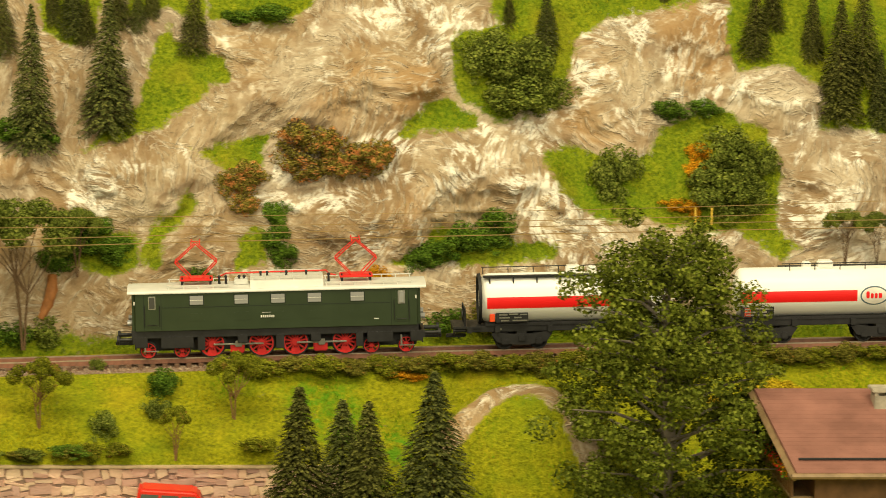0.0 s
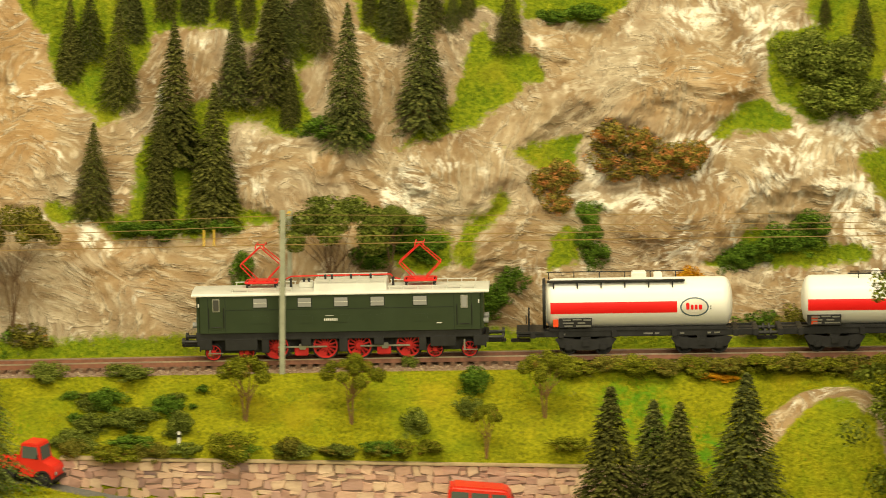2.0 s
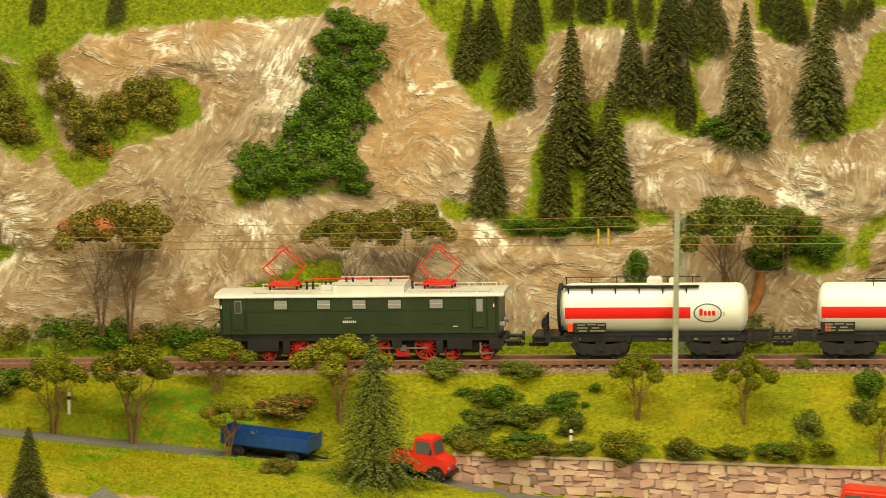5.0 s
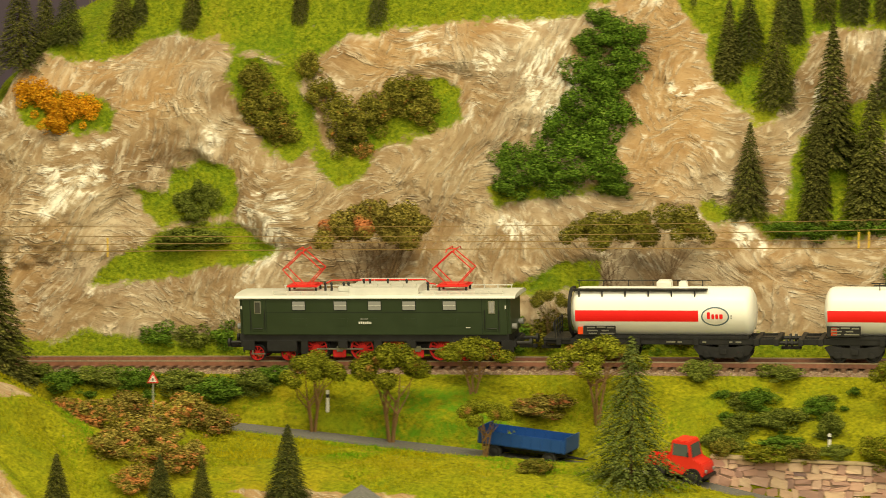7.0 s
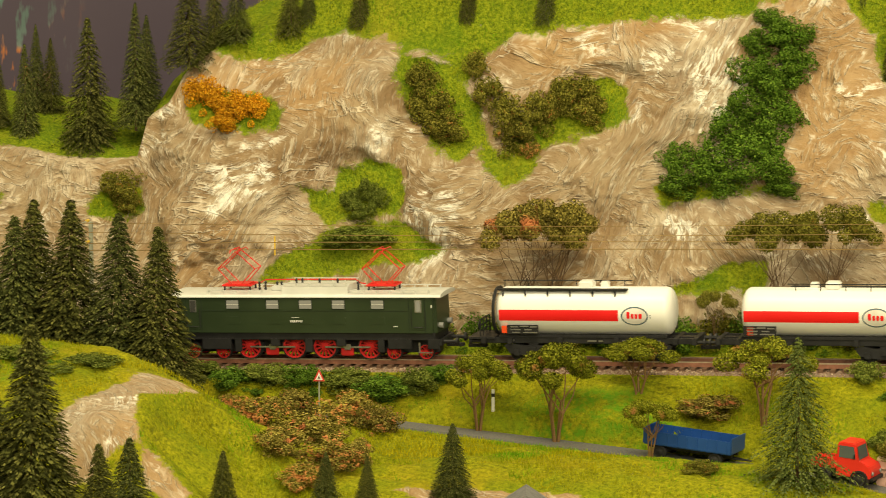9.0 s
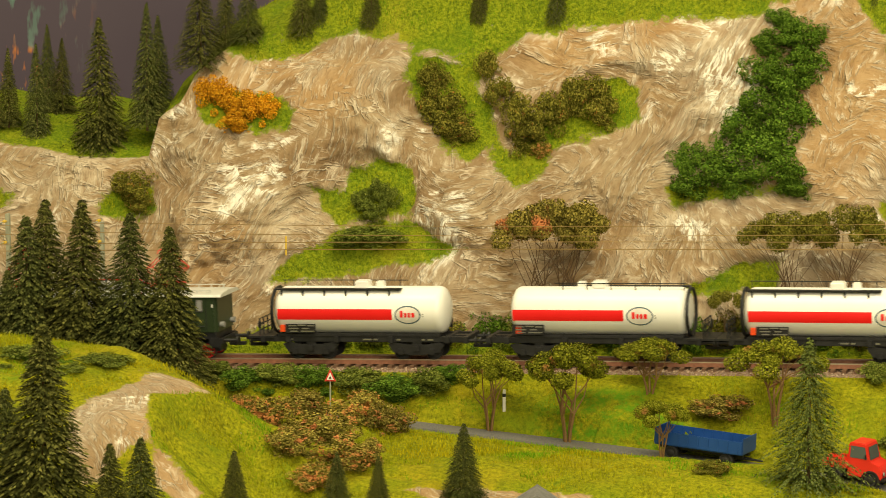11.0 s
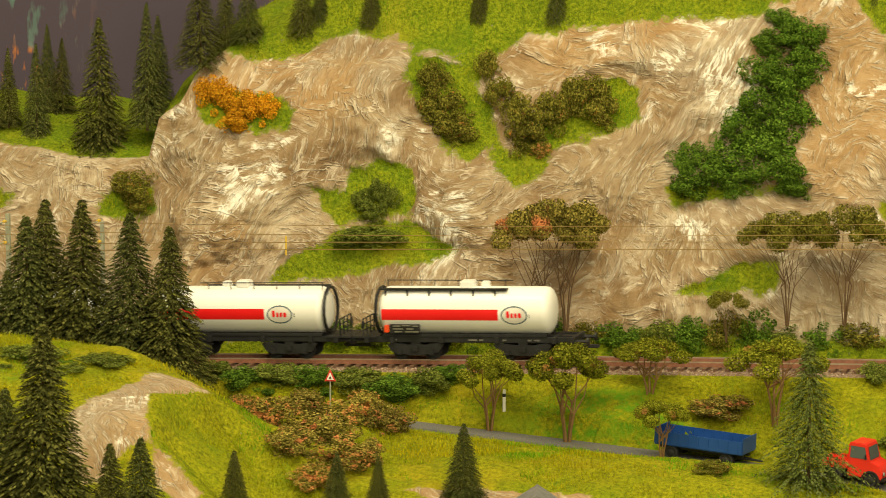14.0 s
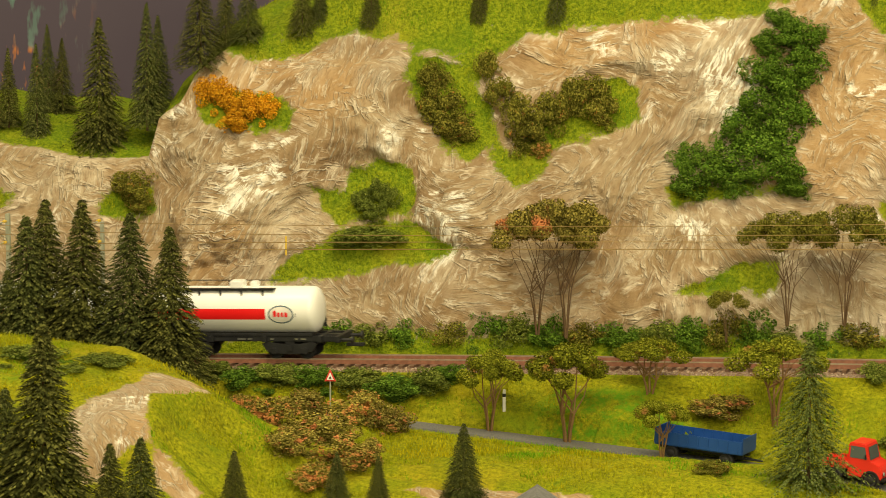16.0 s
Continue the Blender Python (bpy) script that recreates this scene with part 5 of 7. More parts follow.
FIRS_HIGH = [
    (0.175, 0.212, 0.026), (0.199, 0.197, 0.043), (0.334, 0.196, 0.048), (0.371, 0.194, 0.05), (0.386, 0.158, 0.078),
    (0.402, 0.179, 0.065), (0.412, 0.153, 0.05), (0.346, 0.213, 0.037), (0.277, 0.227, 0.026), (-0.771, 0.189, 0.045),
    (-0.733, 0.193, 0.041), (-0.722, 0.2, 0.036), (-0.683, 0.2, 0.035), (-0.608, 0.204, 0.036), (-0.553, 0.205, 0.036),
    (-0.801, 0.172, 0.064),
]
FIRS_SHELF = [
    (-0.955, 2.175, 0.129, 0.061), (-0.938, 2.175, 0.131, 0.053), (-0.917, 2.175, 0.117, 0.07), (-0.923, 2.21, 0.132, 0.066), (-0.912, 2.21, 0.137, 0.052),
    (-0.87, 2.175, 0.106, 0.1), (-0.865, 2.175, 0.122, 0.051), (-0.835, 2.175, 0.134, 0.083), (-0.84, 2.21, 0.139, 0.067), (-0.79, 2.21, 0.185, 0.053),
]
FIRS_TRACKSIDE = [
    (-0.837, 1.965, 0.092), (-0.828, 1.975, 0.101), (-0.799, 1.965, 0.103), (-0.765, 1.96, 0.097), (-0.737, 1.955, 0.09),
    (-0.846, 1.955, 0.059),
]
FIRS_NEAR = [
    (-0.682, 1.62, 0.084), (-0.504, 1.8, 0.008), (-0.605, 1.7, 0.006), (-0.628, 1.62, 0.027), (-0.637, 1.6, 0.027),
    (-0.566, 1.76, -0.004), (-0.545, 1.77, -0.007), (-0.708, 1.63, 0.047), (0.033, 1.8, 0.044), (0.057, 1.82, 0.034),
    (0.07, 1.79, 0.038), (0.105, 1.78, 0.056), (-0.319, 1.86, 0.055),
]
TREES_BANK = [
    (-0.534, 1.966, 0.055), (-0.483, 1.957, 0.067), (-0.438, 1.984, 0.042), (-0.419, 1.931, 0.040), (-0.358, 1.968, 0.053),
    (-0.179, 1.965, 0.045), (-0.116, 1.963, 0.045), (-0.002, 1.962, 0.047), (-0.036, 1.938, 0.032),
]
TREES_FACE = [
    (-0.513, 0.019, 0.087), (-0.532, 0.02, 0.081), (-0.371, 0.032, 0.071), (-0.335, 0.034, 0.073), (-0.132, 0.026, 0.093),
    (0.38, 0.075, 0.036), (0.4, 0.075, 0.034), (-0.409, 0.019, 0.032), (-0.1, 0.066, 0.043),
]
BUSH_ORANGE = [
    (-0.781, 0.152, 0.014, 0.014), (-0.759, 0.147, 0.014, 0.013), (-0.743, 0.145, 0.012, 0.012), (-0.759, 0.136, 0.013, 0.009), (0.294, 0.135, 0.008, 0.007),
    (0.291, 0.126, 0.008, 0.007), (0.28, 0.104, 0.013, 0.005), (0.29, 0.098, 0.004, 0.005), (0.086, 0.058, 0.011, 0.011), (0.089, 0.045, 0.011, 0.011),
    (0.082, 0.039, 0.009, 0.007),
]
BUSH_OLIVE = [
    (-0.631, 0.163, 0.013, 0.015), (-0.624, 0.147, 0.015, 0.015), (-0.611, 0.137, 0.015, 0.013), (-0.594, 0.175, 0.009, 0.013), (-0.583, 0.159, 0.011, 0.013),
    (-0.567, 0.145, 0.015, 0.015), (-0.561, 0.131, 0.015, 0.013), (-0.545, 0.149, 0.015, 0.015), (-0.521, 0.16, 0.013, 0.013), (-0.51, 0.148, 0.013, 0.011),
    (-0.534, 0.155, 0.013, 0.015), (-0.832, 0.092, 0.015, 0.012), (-0.823, 0.08, 0.01, 0.008),
]
BUSH_FACE = [
    (0.035, 0.142, 0.018, 0.014), (0.055, 0.14, 0.014, 0.013), (0.042, 0.125, 0.02, 0.011), (0.078, 0.133, 0.016, 0.011), (0.089, 0.135, 0.011, 0.011),
    (0.067, 0.128, 0.011, 0.009), (0.006, 0.121, 0.014, 0.011), (-0.003, 0.114, 0.011, 0.011), (0.003, 0.103, 0.011, 0.008), (-0.55, 0.123, 0.007, 0.007),
]
BUSH_OLDGREEN = [
    (-0.667, 0.09, 0.009, 0.008), (-0.657, 0.095, 0.009, 0.01), (-0.66, 0.083, 0.012, 0.008), (-0.647, 0.09, 0.008, 0.009), (-0.666, 0.066, 0.014, 0.006), (-0.655, 0.068, 0.016, 0.008), (-0.643, 0.067, 0.012, 0.006), (-0.673, 0.062, 0.012, 0.004),
    (0.166, 0.191, 0.022, 0.02), (0.188, 0.187, 0.022, 0.02), (0.18, 0.17, 0.027, 0.016), (0.202, 0.17, 0.016, 0.013), (0.155, 0.194, 0.015, 0.016),
    (0.239, 0.119, 0.016, 0.022), (0.312, 0.137, 0.02, 0.018), (0.304, 0.116, 0.023, 0.02), (0.33, 0.123, 0.014, 0.02), (0.321, 0.106, 0.018, 0.013),
]
IVY_MASS = [
    (-0.399, 0.211, 0.011, 0.007), (-0.384, 0.201, 0.017, 0.013), (-0.402, 0.194, 0.015, 0.011), (-0.382, 0.183, 0.017, 0.013), (-0.407, 0.176, 0.017, 0.013),
    (-0.387, 0.166, 0.017, 0.015), (-0.408, 0.155, 0.018, 0.015), (-0.385, 0.147, 0.017, 0.015), (-0.418, 0.139, 0.017, 0.015), (-0.398, 0.131, 0.018, 0.015),
    (-0.423, 0.121, 0.02, 0.015), (-0.447, 0.122, 0.015, 0.013), (-0.443, 0.107, 0.016, 0.011), (-0.414, 0.11, 0.016, 0.011), (-0.385, 0.117, 0.016, 0.013),
    (-0.376, 0.106, 0.013, 0.007),
]
BUSH_GREEN = [
    (0.024, 0.098, 0.009, 0.009), (0.024, 0.084, 0.01, 0.011), (0.028, 0.073, 0.009, 0.009), (0.277, 0.162, 0.013, 0.007), (0.299, 0.164, 0.011, 0.006),
    (0.123, 0.075, 0.014, 0.01), (0.141, 0.083, 0.016, 0.011), (0.163, 0.094, 0.014, 0.011), (0.112, 0.07, 0.011, 0.008), (0.159, 0.082, 0.012, 0.009),
    (0.021, 0.219, 0.018, 0.006), (-0.001, 0.217, 0.011, 0.005),
]
BUSH_GULLY = [
    (-0.193, 0.063, 0.01, 0.011), (-0.193, 0.047, 0.011, 0.012), (-0.198, 0.034, 0.009, 0.011), (-0.038, 0.048, 0.014, 0.011), (-0.024, 0.058, 0.012, 0.011),
    (-0.045, 0.038, 0.009, 0.009), (-0.268, 0.085, 0.013, 0.006), (-0.246, 0.085, 0.014, 0.006), (-0.225, 0.087, 0.014, 0.006), (-0.207, 0.088, 0.011, 0.005),
    (-0.103, 0.079, 0.016, 0.011), (-0.078, 0.076, 0.014, 0.009), (-0.093, 0.089, 0.014, 0.009), (-0.146, 0.147, 0.018, 0.009), (-0.127, 0.144, 0.013, 0.009),
    (-0.103, 0.084, 0.014, 0.014), (-0.078, 0.076, 0.012, 0.009), (-0.115, 0.07, 0.011, 0.009),
]
HEDGE_BEHIND = [
    (-0.668, 0.007, 0.015, 0.009), (-0.643, 0.005, 0.015, 0.01), (-0.62, 0.006, 0.015, 0.011), (-0.596, 0.008, 0.015, 0.011), (-0.573, 0.01, 0.015, 0.012),
    (-0.549, 0.012, 0.015, 0.013), (-0.526, 0.013, 0.015, 0.013), (-0.503, 0.011, 0.014, 0.01), (-0.48, 0.012, 0.014, 0.01), (-0.457, 0.014, 0.014, 0.011),
    (-0.434, 0.016, 0.014, 0.012), (-0.412, 0.018, 0.014, 0.012), (-0.39, 0.019, 0.014, 0.013),
]
HEDGE_BEHIND_RIGHT = [
    (-0.55, 0.012, 0.015, 0.008), (-0.527, 0.01, 0.015, 0.009), (-0.504, 0.011, 0.015, 0.009), (-0.481, 0.013, 0.015, 0.01), (-0.459, 0.014, 0.015, 0.011),
    (-0.436, 0.016, 0.015, 0.011), (-0.414, 0.017, 0.015, 0.012), (-0.391, 0.014, 0.015, 0.008), (-0.368, 0.016, 0.015, 0.009), (-0.346, 0.017, 0.015, 0.01),
    (-0.324, 0.019, 0.015, 0.01), (-0.14, 0.025, 0.016, 0.009), (-0.116, 0.026, 0.016, 0.011), (0.129, 0.034, 0.016, 0.009), (0.154, 0.035, 0.016, 0.011),
    (0.179, 0.036, 0.016, 0.009), (0.203, 0.036, 0.016, 0.011), (0.228, 0.037, 0.016, 0.01),
]
BUSH_RUST = [
    (-0.655, 1.971, 0.019, 0.011), (-0.651, 1.895, 0.02, 0.012), (-0.613, 1.877, 0.022, 0.013), (-0.61, 1.946, 0.021, 0.014), (-0.585, 1.925, 0.015, 0.01),
    (-0.682, 1.932, 0.012, 0.009), (-0.614, 1.818, 0.018, 0.01), (-0.585, 1.824, 0.02, 0.011), (-0.574, 1.842, 0.013, 0.01), (-0.589, 1.79, 0.014, 0.008),
    (-0.391, 1.972, 0.02, 0.008),
]
HEDGE_FRONT = [
    (-0.724, 1.999, 0.013, 0.007), (-0.702, 1.99, 0.016, 0.008), (-0.678, 1.996, 0.016, 0.007), (-0.654, 1.993, 0.014, 0.008), (-0.624, 1.991, 0.018, 0.008),
    (-0.599, 1.983, 0.019, 0.009), (-0.579, 1.988, 0.016, 0.009), (-0.567, 1.998, 0.011, 0.006),
]
BUSH_BANK = [
    (-0.264, 1.979, 0.012, 0.007), (-0.245, 1.963, 0.015, 0.008), (-0.268, 1.959, 0.012, 0.007), (-0.226, 1.974, 0.01, 0.007), (-0.217, 1.958, 0.01, 0.008),
    (-0.28, 1.949, 0.01, 0.007), (-0.246, 1.946, 0.015, 0.005), (-0.212, 1.942, 0.01, 0.004), (-0.078, 1.953, 0.01, 0.01), (-0.045, 1.985, 0.012, 0.01),
    (-0.048, 1.966, 0.009, 0.008), (-0.084, 2.016, 0.005, 0.005), (-0.178, 1.94, 0.01, 0.004), (-0.148, 1.939, 0.012, 0.004), (-0.122, 1.939, 0.01, 0.004),
    (-0.096, 1.94, 0.012, 0.004), (-0.301, 2.002, 0.012, 0.007), (-0.253, 2.002, 0.014, 0.005),
]
BUSH_VERGE = [
    (-0.278, 1.94, 0.01, 0.007), (-0.251, 1.938, 0.018, 0.006), (-0.231, 1.938, 0.01, 0.006), (-0.185, 1.938, 0.013, 0.01), (-0.151, 1.938, 0.01, 0.007),
    (-0.084, 1.938, 0.007, 0.006), (-0.374, 1.859, 0.011, 0.005), (-0.105, 1.938, 0.003, 0.004), (-0.095, 1.939, 0.01, 0.004), (-0.069, 1.94, 0.01, 0.004),
    (-0.124, 1.94, 0.01, 0.003), (0.01, 1.94, 0.012, 0.005),
]
BUSH_LOW_LEFT = [
    (-0.777, 1.833, 0.019, 0.005), (-0.735, 1.835, 0.018, 0.004), (-0.747, 1.812, 0.01, 0.003),
]
FLOWERS_YELLOW = [
    (0.322, 1.973, 0.015, 0.006), (0.308, 1.972, 0.01, 0.004), (0.284, 1.966, 0.007, 0.004), (0.277, 1.99, 0.005, 0.004),
]
FLOWERS_ORANGE = [
    (0.096, 1.994, 0.008, 0.002), (0.106, 1.992, 0.007, 0.002),
]


def plant_hill():
    for i, (x, z, h) in enumerate(FIRS_HILL + FIRS_TOP + FIRS_HIGH):
        fir(x, hill_y(x, z) + 0.004, z - 0.002, h, (0, 3, 1, 2, 4)[i % 5] if h < 0.075 else (0, 2)[i % 2], 1.00 + 0.10 * math.sin(i * 2.3), "fir trees on the hillside", i * 47)
    for i, (x, y, z, h) in enumerate(FIRS_SHELF):
        fir(x, y, z - 0.004, h, (1, 0, 2, 2, 4)[i % 5], 0.82 + 0.08 * math.sin(i * 1.7), "fir trees on the high shelf", i * 61)
    for rows, key, where in ((BUSH_ORANGE, "orange", "on the rock face"), (BUSH_OLIVE, "olive", "on the rock face"), (BUSH_FACE, "blossom", "on the rock ledge"), (BUSH_OLDGREEN, "deep", "on the upper slope"), (IVY_MASS, "green", "climbing the gully"), (BUSH_GREEN, "green", "between the rocks"), (BUSH_GULLY, "green", "in a gully")):
        for x, z, w, h in rows:
            bush(x, hill_y(x, z) - 0.25 * min(w, h), z, w * 1.22, h * 1.22, key, where)
    for i, (x, z, w, h) in enumerate(HEDGE_BEHIND + HEDGE_BEHIND_RIGHT):
        bush(x, 2.090, max(z, track_z(x) - 0.002), w * 1.35, h * 1.45, ("green", "deep", "green", "olive")[(i * 5) % 4], "beside the track")
    for i, (x, z, h) in enumerate(TREES_FACE):
        tree(x, hill_y(x, z) - 0.012, z - 0.003, h, (3, 3, 4, 4, 5, 5, 5, 4, 5)[i], 0.85, "slender-stemmed model tree with flat russet-green crown before the rock", "trees before the rock")


def plant_foreground():
    for i, (x, y, top) in enumerate(FIRS_TRACKSIDE):
        fir(x, y, ground_z(x, y) - 0.004, top - ground_z(x, y) + 0.004, (7, 6, 6, 7, 6, 7)[i], 1.20, "fir trees beside the line", i * 53)
    for i, (x, y, top) in enumerate(FIRS_NEAR):
        z = ground_z(x, y) - 0.004
        last = i == len(FIRS_NEAR) - 1
        fir(x, y, z, top - z, 5 if last else (6, 7)[i % 2], 1.0 if last else 1.2, "fir trees in the foreground", i * 37)
    for i, (x, y, h) in enumerate(TREES_BANK):
        tree(x, y, ground_z(x, y) - 0.002, h, (1, 1, 0, 0, 2, 0, 2, 0, 1)[i], (1.05, 1.05, 1.40, 1.05, 1.25, 0.95, 0.9, 0.9, 0.8)[i], "multi-stemmed light green model tree on the embankment", "small trees on the embankment")
    for rows, keys, where in ((BUSH_RUST, ("rust", "blossom"), "beside the road"), (HEDGE_FRONT, ("deep", "green"), "beside the track"), (BUSH_BANK, ("green", "deep", "deep"), "on the embankment"), (BUSH_VERGE, ("olive", "light"), "beside the road"), (BUSH_LOW_LEFT, ("deep",), "on the knoll"), (FLOWERS_YELLOW, ("yellow",), "in the meadow"), (FLOWERS_ORANGE, ("orange",), "in the meadow")):
        for i, (x, y, w, h) in enumerate(rows):
            bush(x, y, ground_z(x, y) + h * 0.62, w * 1.25, h * 1.2, keys[i % len(keys)], where)


def plant_cover():
    """Low dark green scrub in a loose patch on the embankment and on the knoll."""
    rng = random.Random(21)
    for x0, x1, y0, y1, n in ((-0.292, -0.200, 1.945, 1.996, 22), (-0.72, -0.58, 1.978, 2.000, 14), (-0.80, -0.71, 1.800, 1.840, 12)):
        for _ in range(n):
            x, y = rng.uniform(x0, x1), rng.uniform(y0, y1)
            w = rng.uniform(0.004, 0.009)
            bush(x, y, ground_z(x, y) + 0.001, w, w * 0.5, ("deep", "green")[rng.random() < 0.4], "low on the turf", "low scrub")


def plant_lineside():
    """Tall weeds hiding the rails where the line climbs."""
    for i in range(26):
        x = 0.015 + i * 0.0185
        bush(x, 1.999 + 0.002 * math.sin(i * 2.1), track_z(x) - 0.0035 + 0.0012 * math.sin(i * 1.3), 0.0165, 0.0075 + 0.0015 * math.sin(i * 3.7), ("light", "olive")[i % 2], "beside the track", "lineside weeds")


plant_hill()
plant_foreground()
plant_cover()
plant_lineside()


def make_big_tree():
    rng = np.random.default_rng(77)
    x, y = 0.232, 1.80
    z = ground_z(x, y) - 0.004
    top = 0.137
    t = thing("deciduous_tree", "tall mid green foam broadleaf tree with grey trunk", "tree", m=pose(x, y, z))
    H = top - z
    verts, faces, centres, radii = [], [], [], []
    spine = [(0, 0, -0.01), (0.002, 0, 0.3 * H), (-0.001, 0, 0.6 * H), (0.001, 0, 0.92 * H)]
    tube(verts, faces, spine, [0.0050, 0.0042, 0.0032, 0.0010], 9)
    for i in range(62):
        f = 0.12 + 0.84 * (i + rng.uniform(0, 1)) / 62
        w = 2.399 * i + rng.uniform(-0.6, 0.6)
        reach = (0.066 * (1 - abs(f - 0.42) * 0.7) if f < 0.72 else 0.046 * (1.03 - f) / 0.31 + 0.010) * rng.uniform(0.62, 1.12)
        c = Vector((reach * math.cos(w), reach * math.sin(w), f * H))
        root = Vector((0, 0, max(0.05, f - 0.10) * H))
        tube(verts, faces, [root, root.lerp(c, 0.55) + Vector((0, 0, 0.004)), c], [0.0012, 0.0008, 0.0004], 5)
        for j in range(8):
            along = rng.uniform(0.45, 1.08)
            centres.append(tuple(root.lerp(c, along) + Vector((rng.normal() * 0.009, rng.normal() * 0.009, rng.normal() * 0.0065))))
            radii.append(rng.uniform(0.0055, 0.0105))
    v, f = flakes(rng, centres, radii, 56000, 0.00120, 0.8, 0.35)
    part("trunk", mesh_from("trunk", verts, faces, paint("grey_bark", (0.20, 0.17, 0.14), 0.9, 0, 0.35, 400, 0.1)), BARK, t)
    part("crown", mesh_from("crown", v, f, leafy("dark_leaf_foam", (0.075, 0.098, 0.010), (0.150, 0.185, 0.020), (0.29, 0.32, 0.045), grain=40.0)), BARK, t)


make_big_tree()


LOG_AT = (-0.116, 0.049)


def make_log():
    """A barked log leaning on the rock beside the line."""
    x, z = LOG_AT
    y = hill_y(x, z) - 0.004
    t = thing("log", "reddish brown barked log leaning on the rock", "log", m=pose(x, y, z))
    verts, faces = [], []
    path = [(-0.0065, -0.004, -0.013), (-0.002, -0.002, -0.004), (0.0005, 0, 0.005), (0.0005, 0.003, 0.0135)]
    tube(verts, faces, path, [0.0026, 0.0036, 0.0038, 0.0030], 10)
    faces += [tuple(range(10)), tuple(range(39, 29, -1))]
    part("trunk", mesh_from("trunk", verts, faces, paint("red_bark", (0.36, 0.15, 0.05), 0.85, 0, 0.35, 260, 0.1), True), BARK, t)


make_log()


def make_grass():
    """Static grass: short upright fibres on the turf."""
    rng = np.random.default_rng(9)
    n = 150000
    x = rng.uniform(-0.86, 0.48, n)
    y = rng.uniform(1.70, 2.004, n)
    ry, rz = road_at(x)
    keep = (np.abs(y - ry) > 0.0100)
    x, y = x[keep], y[keep]
    thin = np.array([noise.fractal(Vector((a * 30, b * 30, 0)), 1.0, 2.0, 2) for a, b in zip(x, y)])
    bare = deepest(x, y, BARE)
    for corners in KNOLL_ROCK:
        bare = np.maximum(bare, np.where(inside(x, y, corners) > -0.001, 1.0, -1.0))
    wall = (x > WALL_X0) & (x < WALL_X1) & (np.abs(y - WALL_Y) < 0.007)
    keep = (thin + rng.normal(size=len(x)) * 0.35 > -0.35) & (bare < -0.05) & ~wall
    x, y = x[keep], y[keep]
    z = ground_height(x[None], y[None])[0]
    fresh = deepest(x, y, LUSH) + rng.normal(size=len(x)) * 0.4 > 0.1
    blade_mesh("grass", np.stack([x, y, z], 1)[~fresh], rng, 0.0018, static_grass("static_grass", (0.40, 0.345, 0.008), (0.29, 0.31, 0.007), (0.12, 0.31, 0.008)), "short yellow-green static grass on the embankment")
    blade_mesh("fresh_grass", np.stack([x, y, z], 1)[fresh], rng, 0.0018, static_grass("fresh_static_grass", (0.30, 0.34, 0.008), (0.17, 0.30, 0.008), (0.08, 0.25, 0.008)), "vivid green static grass in patches of the meadow")
    X, Y, Z, mask = HILL
    idx = np.flatnonzero((mask > 0.55).ravel() & (X.ravel() > -1.0) & (X.ravel() < 0.5))
    pick = rng.choice(idx, 70000)
    p = np.stack([X.ravel()[pick], Y.ravel()[pick], Z.ravel()[pick]], 1) + rng.normal(size=(len(pick), 3)) * np.array([0.0012, 0.0004, 0.0008])
    blade_mesh("hill_grass", p, rng, 0.0017, static_grass("hill_static_grass", (0.32, 0.325, 0.009), (0.205, 0.265, 0.007), (0.11, 0.235, 0.006)), "short bright green static grass on the rock ledges")


def blade_mesh(name, p, rng, length, material, label):
    n = len(p)
    lean = rng.normal(size=(n, 3)) * 0.45
    lean[:, 2] = 1
    L = length * rng.uniform(0.5, 1.3, n)[:, None]
    w = rng.uniform(0, 6.3, n)
    side = np.stack([np.cos(w), np.sin(w), 0 * w], 1) * 0.00032
    base = p - np.array([0, 0, 0.0006])
    v = np.stack([base - side, base + side, p + lean * L], 1).reshape(-1, 3)
    me = bpy.data.meshes.new(name)
    me.vertices.add(len(v))
    me.vertices.foreach_set("co", v.ravel())
    me.loops.add(len(v))
    me.loops.foreach_set("vertex_index", np.arange(len(v)))
    me.polygons.add(n)
    me.polygons.foreach_set("loop_start", np.arange(0, len(v), 3))
    me.update(calc_edges=True)
    me.materials.append(material)
    tagged(new(name, me), label, "grass", kind="stuff")


make_grass()

# ---- overhead line ----
POLE_GREY = paint("pole_grey_green", (0.36, 0.37, 0.28), 0.7, 0, 0.2, 200)
WIRE = paint("copper_wire", (0.45, 0.30, 0.12), 0.4, 0.7, 0.2, 200)
YELLOW = paint("insulator_yellow", (0.75, 0.50, 0.06), 0.5)


